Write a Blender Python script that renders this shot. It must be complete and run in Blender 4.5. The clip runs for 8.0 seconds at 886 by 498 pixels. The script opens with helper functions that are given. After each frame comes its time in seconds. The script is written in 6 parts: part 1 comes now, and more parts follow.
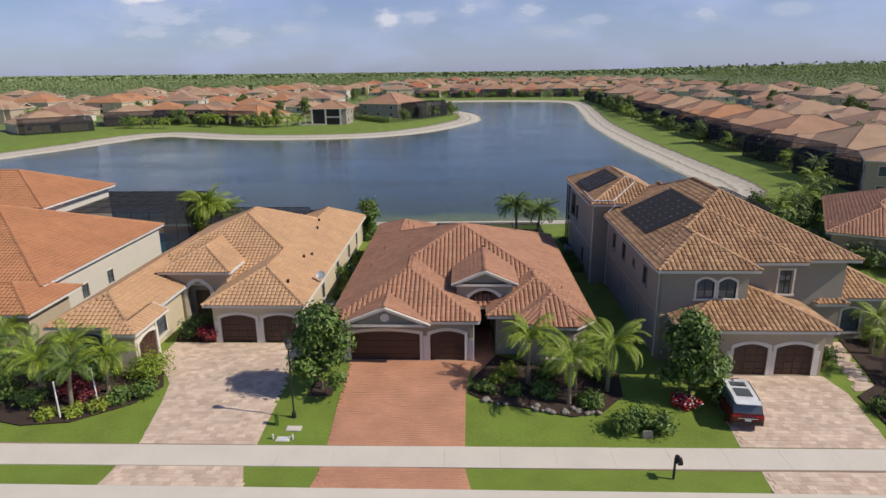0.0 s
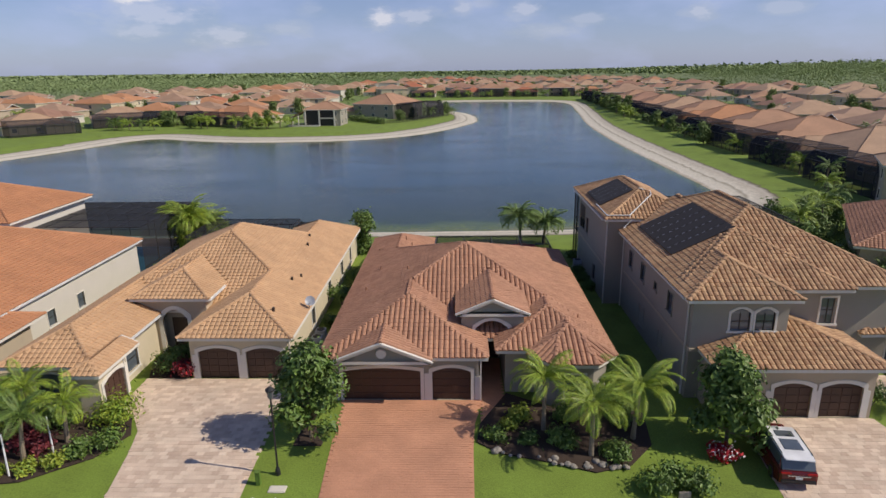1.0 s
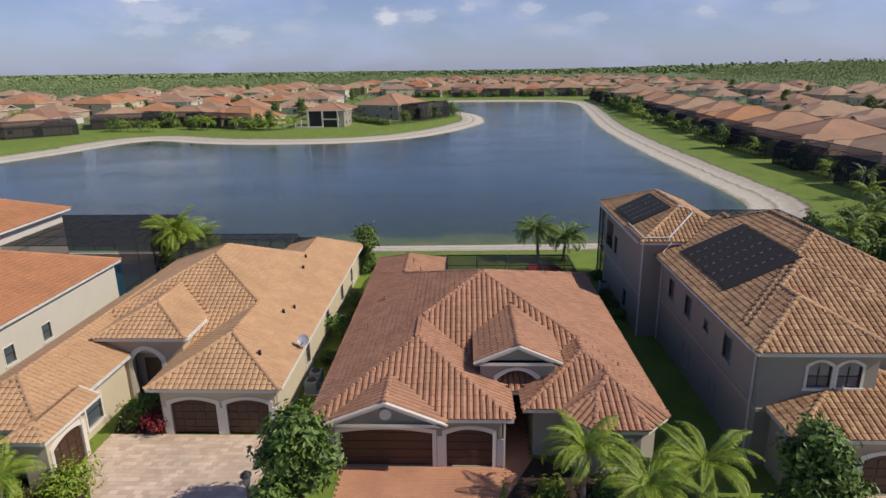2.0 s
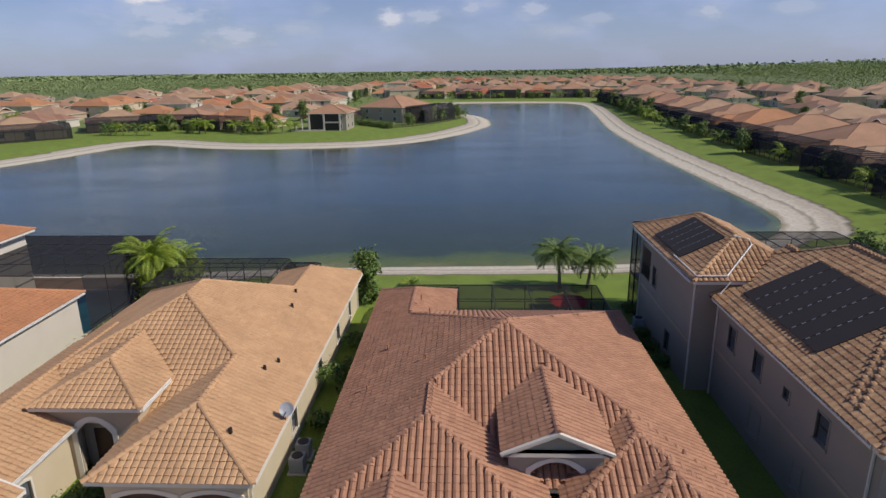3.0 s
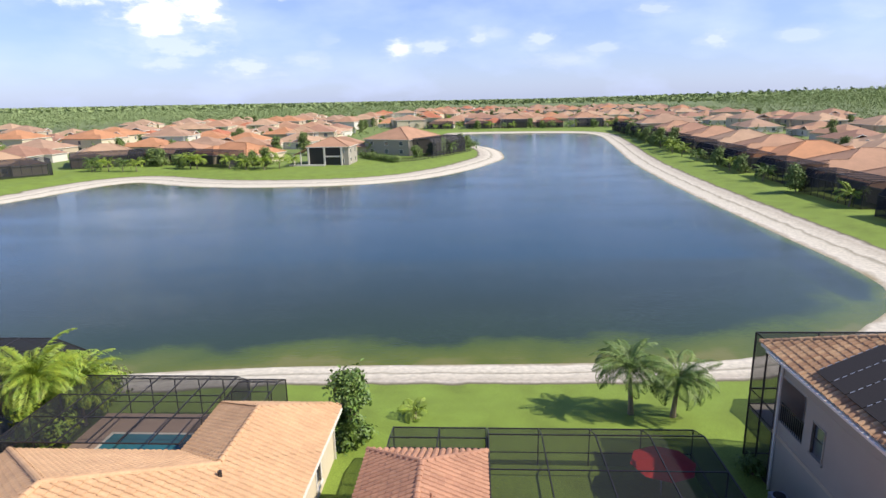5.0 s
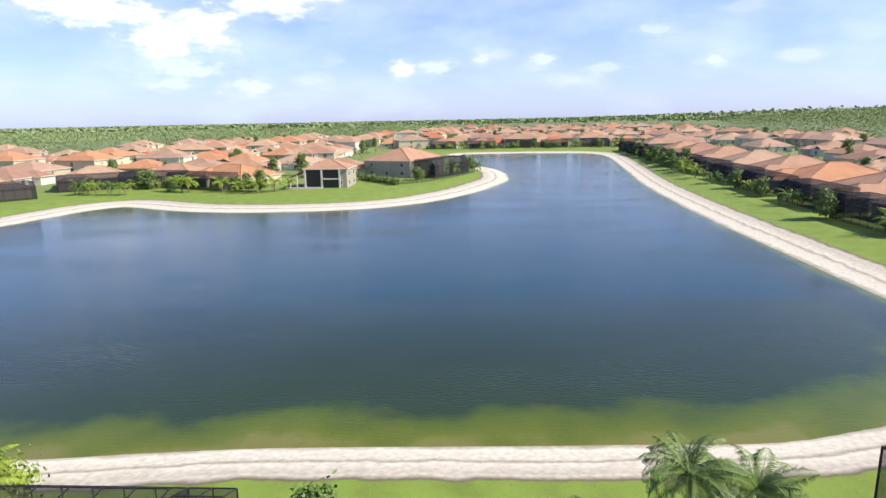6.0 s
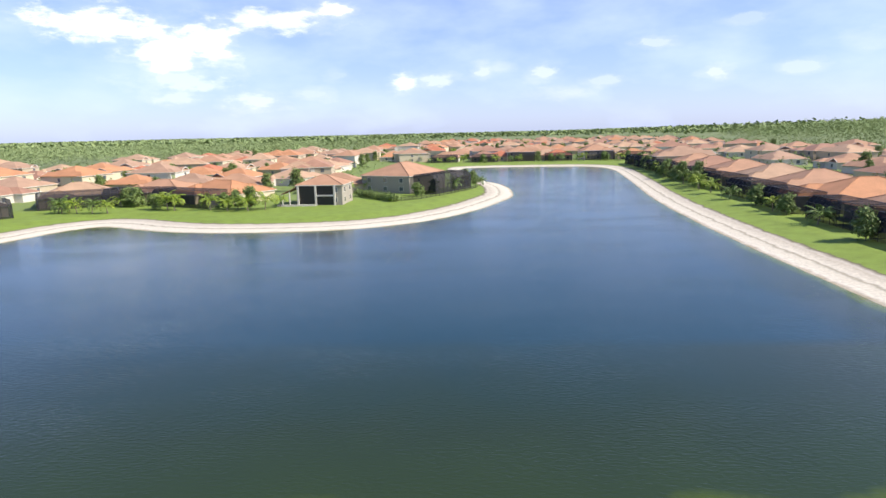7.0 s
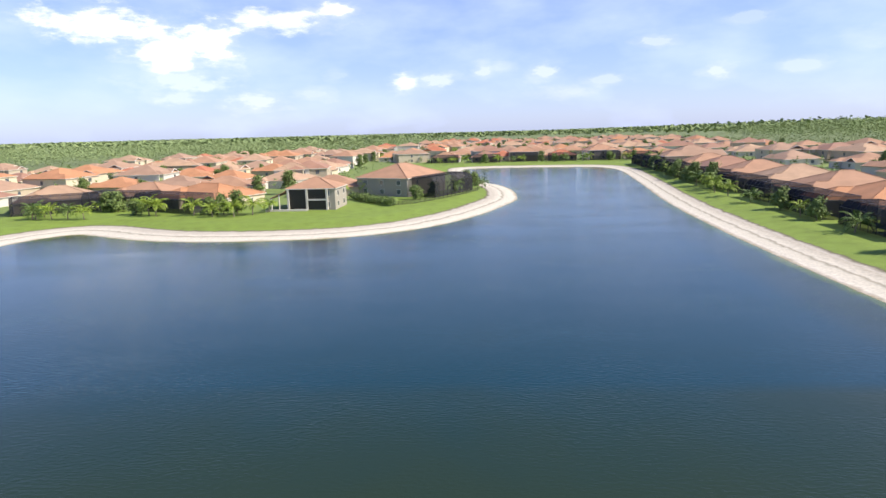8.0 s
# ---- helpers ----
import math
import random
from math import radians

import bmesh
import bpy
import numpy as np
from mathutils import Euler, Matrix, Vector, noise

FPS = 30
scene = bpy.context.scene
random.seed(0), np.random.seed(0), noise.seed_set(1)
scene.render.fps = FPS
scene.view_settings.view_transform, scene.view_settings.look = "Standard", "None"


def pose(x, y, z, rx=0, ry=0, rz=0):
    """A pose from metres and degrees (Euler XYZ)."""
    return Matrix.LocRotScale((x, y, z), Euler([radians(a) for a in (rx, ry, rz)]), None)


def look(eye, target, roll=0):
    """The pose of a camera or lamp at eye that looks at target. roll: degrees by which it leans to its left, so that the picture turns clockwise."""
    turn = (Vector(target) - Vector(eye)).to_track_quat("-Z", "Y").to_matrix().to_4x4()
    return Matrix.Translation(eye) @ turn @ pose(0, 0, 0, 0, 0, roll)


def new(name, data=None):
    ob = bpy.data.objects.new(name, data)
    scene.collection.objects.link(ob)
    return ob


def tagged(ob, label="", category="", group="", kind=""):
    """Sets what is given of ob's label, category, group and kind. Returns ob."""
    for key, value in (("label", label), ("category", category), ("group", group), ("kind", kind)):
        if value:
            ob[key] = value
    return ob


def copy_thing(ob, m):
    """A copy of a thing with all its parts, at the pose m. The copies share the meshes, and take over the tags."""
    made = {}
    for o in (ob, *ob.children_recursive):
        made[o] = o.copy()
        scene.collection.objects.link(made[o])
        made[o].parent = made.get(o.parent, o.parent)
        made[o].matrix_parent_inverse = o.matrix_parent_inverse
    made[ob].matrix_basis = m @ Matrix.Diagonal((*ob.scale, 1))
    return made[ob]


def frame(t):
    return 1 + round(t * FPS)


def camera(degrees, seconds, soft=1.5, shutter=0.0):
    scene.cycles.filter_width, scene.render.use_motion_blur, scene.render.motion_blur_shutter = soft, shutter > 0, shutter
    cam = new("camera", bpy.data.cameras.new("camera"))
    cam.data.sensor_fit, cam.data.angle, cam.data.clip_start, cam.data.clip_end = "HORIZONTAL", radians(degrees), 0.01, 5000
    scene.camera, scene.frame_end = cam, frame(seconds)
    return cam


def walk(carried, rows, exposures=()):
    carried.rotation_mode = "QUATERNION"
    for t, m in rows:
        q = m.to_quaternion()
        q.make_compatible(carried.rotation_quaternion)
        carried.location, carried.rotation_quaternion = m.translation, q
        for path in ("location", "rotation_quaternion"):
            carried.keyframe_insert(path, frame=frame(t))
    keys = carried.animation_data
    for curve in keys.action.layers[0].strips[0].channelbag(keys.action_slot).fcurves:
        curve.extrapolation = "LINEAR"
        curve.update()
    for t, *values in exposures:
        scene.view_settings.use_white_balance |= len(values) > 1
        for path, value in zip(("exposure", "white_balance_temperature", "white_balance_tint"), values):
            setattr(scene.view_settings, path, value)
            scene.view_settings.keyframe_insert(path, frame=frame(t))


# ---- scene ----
cam = camera(71.7, 8.0)
PATH = [
    (0, (0.644, 1.06, 20.285), (0.576, 2.98, 19.727), -0.6),
    (0.5, (0.315, 3.317, 20.481), (0.26, 5.237, 19.922), -0.7),
    (1, (-0.002, 6.03, 20.675), (-0.055, 7.949, 20.114), -0.7),
    (1.5, (-0.378, 9.179, 20.797), (-0.438, 11.097, 20.234), -0.7),
    (1.7, (-0.545, 10.565, 20.815), (-0.608, 12.483, 20.252), -0.7),
    (3, (-1.695, 20.531, 21.161), (-1.774, 22.449, 20.6), -0.75),
    (3.5, (-2.104, 24.951, 21.273), (-2.184, 26.871, 20.718), -0.8),
    (4, (-2.535, 29.645, 21.348), (-2.62, 31.569, 20.809), -0.9),
    (4.5, (-2.904, 34.651, 21.398), (-2.996, 36.582, 20.885), -0.95),
    (4.7, (-2.997, 36.729, 21.415), (-3.095, 38.663, 20.918), -1.0),
    (6, (-3.498, 49.866, 21.624), (-3.612, 51.819, 21.208), -1.15),
    (6.5, (-3.664, 55.522, 21.647), (-3.783, 57.480, 21.259), -1.25),
    (7, (-3.789, 61.453, 21.636), (-3.91, 63.414, 21.26), -1.35),
    (7.5, (-3.925, 67.446, 21.62), (-4.048, 69.406, 21.243), -1.45),
    (8, (-4.093, 73.490, 21.601), (-4.218, 75.450, 21.224), -1.5),
]
walk(cam, [(t, look(eye, target, roll)) for t, eye, target, roll in PATH],
     exposures=[(0, -0.09, 6850, 12), (1.5, -0.1, 6850, 12), (3.0, -0.2, 6800, 12), (3.5, -0.07, 6750, 12), (4.0, 0.18, 6700, 11), (4.5, 0.46, 6660, 11), (6.0, 0.84, 6700, 11), (6.5, 0.86, 6720, 11), (8.0, 0.8, 6750, 12)])

# ---- world and sun ----
SUN_AZ, SUN_EL = 100.8, 43.0      # degrees clockwise from +y, and above the horizon


def link(t, a, b):
    t.links.new(a, b)


def build_world():
    w = bpy.data.worlds.new("sky")
    scene.world = w
    w.use_nodes = True
    t = w.node_tree
    t.nodes.clear()
    N = t.nodes.new
    out, bg, bgc, mix = N("ShaderNodeOutputWorld"), N("ShaderNodeBackground"), N("ShaderNodeBackground"), N("ShaderNodeMixShader")
    sky = N("ShaderNodeTexSky")
    sky.sky_type, sky.sun_disc = "NISHITA", False
    sky.sun_elevation, sky.sun_rotation = radians(SUN_EL), radians(SUN_AZ)
    sky.air_density, sky.dust_density, sky.ozone_density = 1.0, 0.6, 2.0
    tint = N("ShaderNodeMixRGB")
    tint.blend_type = "MULTIPLY"
    tint.inputs[0].default_value = 1.0
    tint.inputs[2].default_value = (0.79, 0.91, 1.3, 1)
    link(t, sky.outputs[0], tint.inputs[1])
    link(t, tint.outputs[0], bg.inputs[0])
    bg.inputs[1].default_value = 0.078
    bgc.inputs[0].default_value = (0.86, 0.89, 1.0, 1)
    bgc.inputs[1].default_value = 0.97

    def m(op, a, b=None, c=None):
        n = N("ShaderNodeMath")
        n.operation = op
        for i, v in enumerate((a, b, c)):
            if v is None:
                continue
            if isinstance(v, (int, float)):
                n.inputs[i].default_value = v
            else:
                link(t, v, n.inputs[i])
        return n.outputs[0]

    co = N("ShaderNodeTexCoord")
    sep = N("ShaderNodeSeparateXYZ")
    link(t, co.outputs["Generated"], sep.inputs[0])
    X, Y, Z = sep.outputs
    az = m("MULTIPLY", m("ARCTAN2", X, Y), 57.2958)
    el = m("MULTIPLY", m("ARCSINE", Z), 57.2958)
    flat = N("ShaderNodeCombineXYZ")
    link(t, m("MULTIPLY", az, 0.1), flat.inputs[0])
    link(t, m("MULTIPLY", el, 0.24), flat.inputs[1])
    n1 = N("ShaderNodeTexNoise")
    n1.inputs["Scale"].default_value, n1.inputs["Detail"].default_value, n1.inputs["Roughness"].default_value = 3.2, 7, 0.62
    link(t, flat.outputs[0], n1.inputs["Vector"])
    n2 = N("ShaderNodeTexNoise")
    n2.inputs["Scale"].default_value, n2.inputs["Detail"].default_value = 1.1, 5
    link(t, flat.outputs[0], n2.inputs["Vector"])
    wob = m("MULTIPLY", m("SUBTRACT", n1.outputs[0], 0.5), 2.6)
    total = None
    # cumulus clouds: azimuth, elevation, half width, half height, density
    for a, e, sa, se, k in ((-23.4, 7.6, 2.9, 2.3, 1.0), (-26.5, 6.8, 4.2, 1.6, 0.9), (-31.5, 8.8, 5.4, 1.5, 0.95), (-17.0, 9.7, 5.0, 1.2, 0.75), (-25.0, 4.6, 5.0, 1.4, 0.5),
                            (-12.2, 10.4, 1.8, 0.8, 0.8), (-6.8, 4.3, 1.4, 1.1, 0.75), (6.2, 4.9, 2.0, 0.9, 0.5), (20.2, 4.4, 1.8, 0.8, 0.5),
                            (15.0, 6.9, 1.8, 0.6, 0.45), (-26.0, 3.4, 3.0, 0.8, 0.45), (22, 8.3, 2.2, 0.6, 0.35), (-33, 11.5, 5, 1.3, 0.8),
                            (2.0, 5.5, 1.5, 0.7, 0.35), (-12.5, 5.2, 1.6, 0.6, 0.3), (31, 6.0, 3, 0.8, 0.3),
                            (-15.0, 3.5, 2.5, 0.7, 0.4), (-3.4, 4.5, 2.2, 0.8, 0.5), (0.5, 5.3, 1.3, 0.9, 0.5), (11.0, 4.0, 2.4, 0.7, 0.4), (26.0, 4.4, 2.2, 0.7, 0.4), (-20.0, 3.0, 3.4, 1.0, 0.5), (7.5, 3.2, 3.0, 0.7, 0.4)):
        da = m("DIVIDE", m("SUBTRACT", az, a), sa)
        de = m("DIVIDE", m("SUBTRACT", el, e), se)
        r = m("SQRT", m("ADD", m("MULTIPLY", da, da), m("MULTIPLY", de, de)))
        v = m("SUBTRACT", m("ADD", 1.0, wob), r)
        s = N("ShaderNodeMapRange")
        s.inputs[1].default_value, s.inputs[2].default_value, s.inputs[4].default_value = -0.12, 0.62, k
        link(t, v, s.inputs[0])
        total = s.outputs[0] if total is None else m("MAXIMUM", total, s.outputs[0])
    # thin high haze everywhere, broken by noise
    hz = N("ShaderNodeMapRange")
    hz.inputs[1].default_value, hz.inputs[2].default_value, hz.inputs[3].default_value, hz.inputs[4].default_value = 0.38, 0.7, 0.2, 0.55
    link(t, n2.outputs[0], hz.inputs[0])
    low = N("ShaderNodeMapRange")
    low.inputs[1].default_value, low.inputs[2].default_value, low.inputs[3].default_value, low.inputs[4].default_value = 0, 12, 0.36, 0.0
    link(t, el, low.inputs[0])
    veil = N("ShaderNodeMapRange")
    veil.inputs[1].default_value, veil.inputs[2].default_value, veil.inputs[3].default_value, veil.inputs[4].default_value = 12, 26, 1.0, 0.08
    link(t, el, veil.inputs[0])
    mask = m("MAXIMUM", total, m("MAXIMUM", m("MULTIPLY", hz.outputs[0], veil.outputs[0]), low.outputs[0]))
    link(t, mask, mix.inputs[0])
    link(t, bg.outputs[0], mix.inputs[1])
    link(t, bgc.outputs[0], mix.inputs[2])
    shade = N("ShaderNodeMixRGB")
    shade.inputs[1].default_value, shade.inputs[2].default_value = (0.53, 0.63, 1.0, 1), (0.92, 0.92, 0.96, 1)
    link(t, total, shade.inputs[0])
    link(t, shade.outputs[0], bgc.inputs[0])
    link(t, mix.outputs[0], out.inputs[0])


build_world()
sun = new("sun", bpy.data.lights.new("sun", "SUN"))
sun.data.energy, sun.data.angle, sun.data.color = 4.1, radians(0.55), (1.0, 0.94, 0.83)
_d = Vector((math.sin(radians(SUN_AZ)) * math.cos(radians(SUN_EL)), math.cos(radians(SUN_AZ)) * math.cos(radians(SUN_EL)), math.sin(radians(SUN_EL))))
sun.matrix_world = look(_d * 400, (0, 0, 0))

# ---- materials ----


def material(name, col, rough=0.8, vary=0.25, scale=3.0, fine=40.0, bump=0.15, col2=None, metal=0.0, rnd=0.0, dist=0.02, trans=0.0, spec=0.5, stain=None):
    """A procedural surface: two scales of mottling, an optional second colour per piece, fine relief."""
    mt = bpy.data.materials.new(name)
    mt.use_nodes = True
    t = mt.node_tree
    N = t.nodes.new
    b = t.nodes["Principled BSDF"]
    b.inputs["Roughness"].default_value, b.inputs["Metallic"].default_value = rough, metal
    b.inputs["Specular IOR Level"].default_value = spec
    if trans:
        b.inputs["Transmission Weight"].default_value = trans
    co = N("ShaderNodeNewGeometry")
    n1, n2 = N("ShaderNodeTexNoise"), N("ShaderNodeTexNoise")
    for n, s, d in ((n1, scale, 5), (n2, fine, 3)):
        n.inputs["Scale"].default_value, n.inputs["Detail"].default_value = s, d
        link(t, co.outputs["Position"], n.inputs["Vector"])
    base = N("ShaderNodeMixRGB")
    base.inputs[1].default_value = (*col, 1)
    base.inputs[2].default_value = (*(col2 or [c * 0.7 for c in col]), 1)
    if rnd:
        oi = N("ShaderNodeObjectInfo")
        add, fr, mr = N("ShaderNodeMath"), N("ShaderNodeMath"), N("ShaderNodeMapRange")
        add.operation, fr.operation = "ADD", "FRACT"
        link(t, oi.outputs["Random"], add.inputs[0])
        link(t, co.outputs["Random Per Island"], add.inputs[1])
        link(t, add.outputs[0], fr.inputs[0])
        mr.inputs[4].default_value = rnd
        link(t, fr.outputs[0], mr.inputs[0])
        link(t, mr.outputs[0], base.inputs[0])
    else:
        mr = N("ShaderNodeMapRange")
        mr.inputs[1].default_value, mr.inputs[2].default_value = 0.35, 0.7
        link(t, n1.outputs[0], mr.inputs[0])
        link(t, mr.outputs[0], base.inputs[0])
    last = base.outputs[0]
    for n, k in ((n1, vary), (n2, vary * 0.7)):
        mr, mul = N("ShaderNodeMapRange"), N("ShaderNodeMixRGB")
        mr.inputs[1].default_value, mr.inputs[2].default_value, mr.inputs[3].default_value, mr.inputs[4].default_value = 0.3, 0.7, 1 - k, 1 + k
        link(t, n.outputs[0], mr.inputs[0])
        mul.blend_type = "MULTIPLY"
        mul.inputs[0].default_value = 1.0
        link(t, last, mul.inputs[1])
        link(t, mr.outputs[0], mul.inputs[2])
        last = mul.outputs[0]
    link(t, last, b.inputs["Base Color"])
    if bump:
        bp = N("ShaderNodeBump")
        bp.inputs["Strength"].default_value, bp.inputs["Distance"].default_value = bump, dist
        link(t, n2.outputs[0], bp.inputs["Height"])
        link(t, bp.outputs[0], b.inputs["Normal"])
    return mt


M = {
    "tile_rose": material("tile_rose", (0.44, 0.23, 0.138), 0.75, 0.12, 0.6, 9, 0.1, (0.37, 0.185, 0.112), rnd=1.0),
    "tile_tan": material("tile_tan", (0.55, 0.34, 0.185), 0.75, 0.10, 0.5, 9, 0.1, (0.50, 0.30, 0.16), rnd=1.0),
    "tile_orange": material("tile_orange", (0.47, 0.22, 0.105), 0.75, 0.10, 0.5, 9, 0.1, (0.43, 0.195, 0.095), rnd=1.0),
    "tile_mixed": material("tile_mixed", (0.50, 0.31, 0.165), 0.75, 0.16, 0.6, 9, 0.1, (0.33, 0.18, 0.095), rnd=1.0),
    "stucco_taupe": material("stucco_taupe", (0.345, 0.31, 0.255), 0.9, 0.1, 0.7, 60, 0.25, (0.305, 0.275, 0.225)),
    "stucco_cream": material("stucco_cream", (0.60, 0.52, 0.37), 0.9, 0.1, 0.7, 60, 0.25, (0.54, 0.46, 0.33)),
    "stucco_sand": material("stucco_sand", (0.46, 0.38, 0.28), 0.9, 0.1, 0.7, 60, 0.25, (0.42, 0.34, 0.25)),
    "stucco_white": material("stucco_white", (0.60, 0.56, 0.49), 0.9, 0.08, 0.7, 60, 0.2, (0.55, 0.51, 0.45)),
    "trim": material("trim", (0.72, 0.68, 0.61), 0.7, 0.07, 1.0, 50, 0.1, (0.66, 0.62, 0.55)),
    "wood_brown": material("wood_brown", (0.075, 0.036, 0.024), 0.5, 0.2, 2.0, 30, 0.1, (0.055, 0.026, 0.018)),
    "bronze": material("bronze", (0.035, 0.03, 0.028), 0.45, 0.15, 2, 30, 0.0, metal=0.3),
    "white_metal": material("white_metal", (0.75, 0.75, 0.74), 0.4, 0.05, 2, 30, 0.0),
    "glass": material("glass", (0.10, 0.12, 0.14), 0.03, 0.0, 1, 1, 0.0, spec=0.8),
    "concrete": material("concrete", (0.66, 0.61, 0.52), 0.85, 0.10, 0.5, 30, 0.15, (0.60, 0.55, 0.46)),
    "asphalt": material("asphalt", (0.06, 0.058, 0.056), 0.9, 0.2, 0.6, 60, 0.3, (0.05, 0.048, 0.046)),
    "paver_tan": material("paver_tan", (0.70, 0.56, 0.43), 0.85, 0.12, 0.7, 25, 0.1, (0.52, 0.385, 0.29), rnd=1.0),
    "paver_red": material("paver_red", (0.53, 0.265, 0.158), 0.85, 0.12, 0.5, 12, 0.1, (0.50, 0.245, 0.145), rnd=1.0),
    "joint": material("joint", (0.34, 0.24, 0.17), 0.95, 0.15, 1.0, 30, 0.1),
    "mulch": material("mulch", (0.055, 0.035, 0.024), 0.95, 0.3, 2.0, 30, 0.5),
    "rock": material("rock", (0.30, 0.27, 0.23), 0.9, 0.25, 2.0, 14, 0.4, (0.2, 0.18, 0.15)),
    "bark": material("bark", (0.20, 0.16, 0.115), 0.9, 0.25, 2.0, 20, 0.4, (0.13, 0.10, 0.07)),
    "palm_trunk": material("palm_trunk", (0.27, 0.22, 0.155), 0.9, 0.3, 2.0, 16, 0.4, (0.18, 0.145, 0.10)),
    "palm_leaf": material("palm_leaf", (0.15, 0.25, 0.022), 0.6, 0.25, 0.8, 6, 0.0, (0.27, 0.32, 0.026), rnd=0.9),
    "palm_dark": material("palm_dark", (0.075, 0.145, 0.022), 0.6, 0.25, 0.8, 6, 0.0, (0.15, 0.21, 0.04), rnd=0.9),
    "leaf": material("leaf", (0.07, 0.14, 0.022), 0.55, 0.3, 0.9, 7, 0.0, (0.13, 0.20, 0.034), rnd=1.0),
    # far foliage green, lifted so the colour itself carries the distance haze
    "leaf_hazed": material("leaf_hazed", (0.25, 0.31, 0.125), 0.9, 0.2, 0.015, 2, 0.0, (0.17, 0.235, 0.095), rnd=1.0),
    "leaf_garden": material("leaf_garden", (0.115, 0.185, 0.04), 0.7, 0.25, 0.3, 4, 0.0, (0.17, 0.22, 0.06), rnd=1.0),
    "leaf_yellow": material("leaf_yellow", (0.30, 0.33, 0.03), 0.6, 0.3, 0.9, 9, 0.0, (0.16, 0.25, 0.03), rnd=1.0),
    "leaf_red": material("leaf_red", (0.22, 0.025, 0.03), 0.6, 0.3, 0.9, 9, 0.0, (0.09, 0.02, 0.025), rnd=1.0),
    "flower_red": material("flower_red", (0.55, 0.012, 0.02), 0.6, 0.2, 0.9, 9, 0.0, (0.35, 0.01, 0.02), rnd=1.0),
    "flower_white": material("flower_white", (0.8, 0.75, 0.72), 0.6, 0.1, 0.9, 9, 0.0, (0.7, 0.6, 0.58), rnd=1.0),
    "solar": material("solar", (0.030, 0.024, 0.022), 0.75, 0.2, 0.6, 20, 0.0),
    "black": material("black", (0.018, 0.018, 0.02), 0.5, 0.2, 1, 20, 0.0),
    "rubber": material("rubber", (0.02, 0.02, 0.02), 0.85, 0.1, 1, 20, 0.0),
    "car_red": material("car_red", (0.12, 0.012, 0.012), 0.22, 0.05, 1, 20, 0.0),
    "car_white": material("car_white", (0.80, 0.80, 0.80), 0.25, 0.03, 1, 20, 0.0),
    "chrome": material("chrome", (0.7, 0.7, 0.7), 0.15, 0.02, 1, 20, 0.0, metal=1.0),
    "lamp_red": material("lamp_red", (0.4, 0.01, 0.01), 0.2, 0.02, 1, 20, 0.0),
    "pool": material("pool", (0.045, 0.20, 0.24), 0.05, 0.1, 0.8, 4, 0.1),
    "fabric_red": material("fabric_red", (0.62, 0.03, 0.02), 0.8, 0.1, 1, 40, 0.1),
    "deck": material("deck", (0.40, 0.28, 0.21), 0.85, 0.15, 0.9, 16, 0.1),
    "dish": material("dish", (0.42, 0.45, 0.50), 0.4, 0.05, 1, 20, 0.0),
}


def screen_material(name="insect_screen", cover=0.52):
    """Dark insect screen: a fine woven mesh that lets about half the light through."""
    mt = bpy.data.materials.new(name)
    mt.use_nodes = True
    t = mt.node_tree
    t.nodes.clear()
    N = t.nodes.new
    out, mix, tr, df = N("ShaderNodeOutputMaterial"), N("ShaderNodeMixShader"), N("ShaderNodeBsdfTransparent"), N("ShaderNodeBsdfDiffuse")
    df.inputs[0].default_value = (0.035, 0.036, 0.042, 1)
    mix.inputs[0].default_value = cover
    link(t, tr.outputs[0], mix.inputs[1])
    link(t, df.outputs[0], mix.inputs[2])
    link(t, mix.outputs[0], out.inputs[0])
    return mt


M["screen"] = screen_material("insect_screen", 0.44)
# extra cover imitates the shadow inside the cages it closes
M["screen_shaded"] = screen_material("shaded_screen", 0.72)


def far_tile_material(name, col, col2):
    """Tiled roof seen from afar: broad tone changes per house, fine ribs down the slope."""
    mt = material(name, col, 0.8, 0.12, 0.25, 3.0, 0.25, col2, rnd=1.0, dist=0.06)
    return mt


FAR_TILE = [far_tile_material("far_tile", a, b) for a, b in (
    ((0.40, 0.225, 0.135), (0.35, 0.20, 0.12)), ((0.43, 0.28, 0.175), (0.38, 0.245, 0.155)), ((0.33, 0.18, 0.115), (0.30, 0.165, 0.11)),
    ((0.46, 0.22, 0.105), (0.41, 0.195, 0.095)), ((0.37, 0.235, 0.155), (0.32, 0.20, 0.13)), ((0.43, 0.15, 0.075), (0.37, 0.135, 0.07)))]


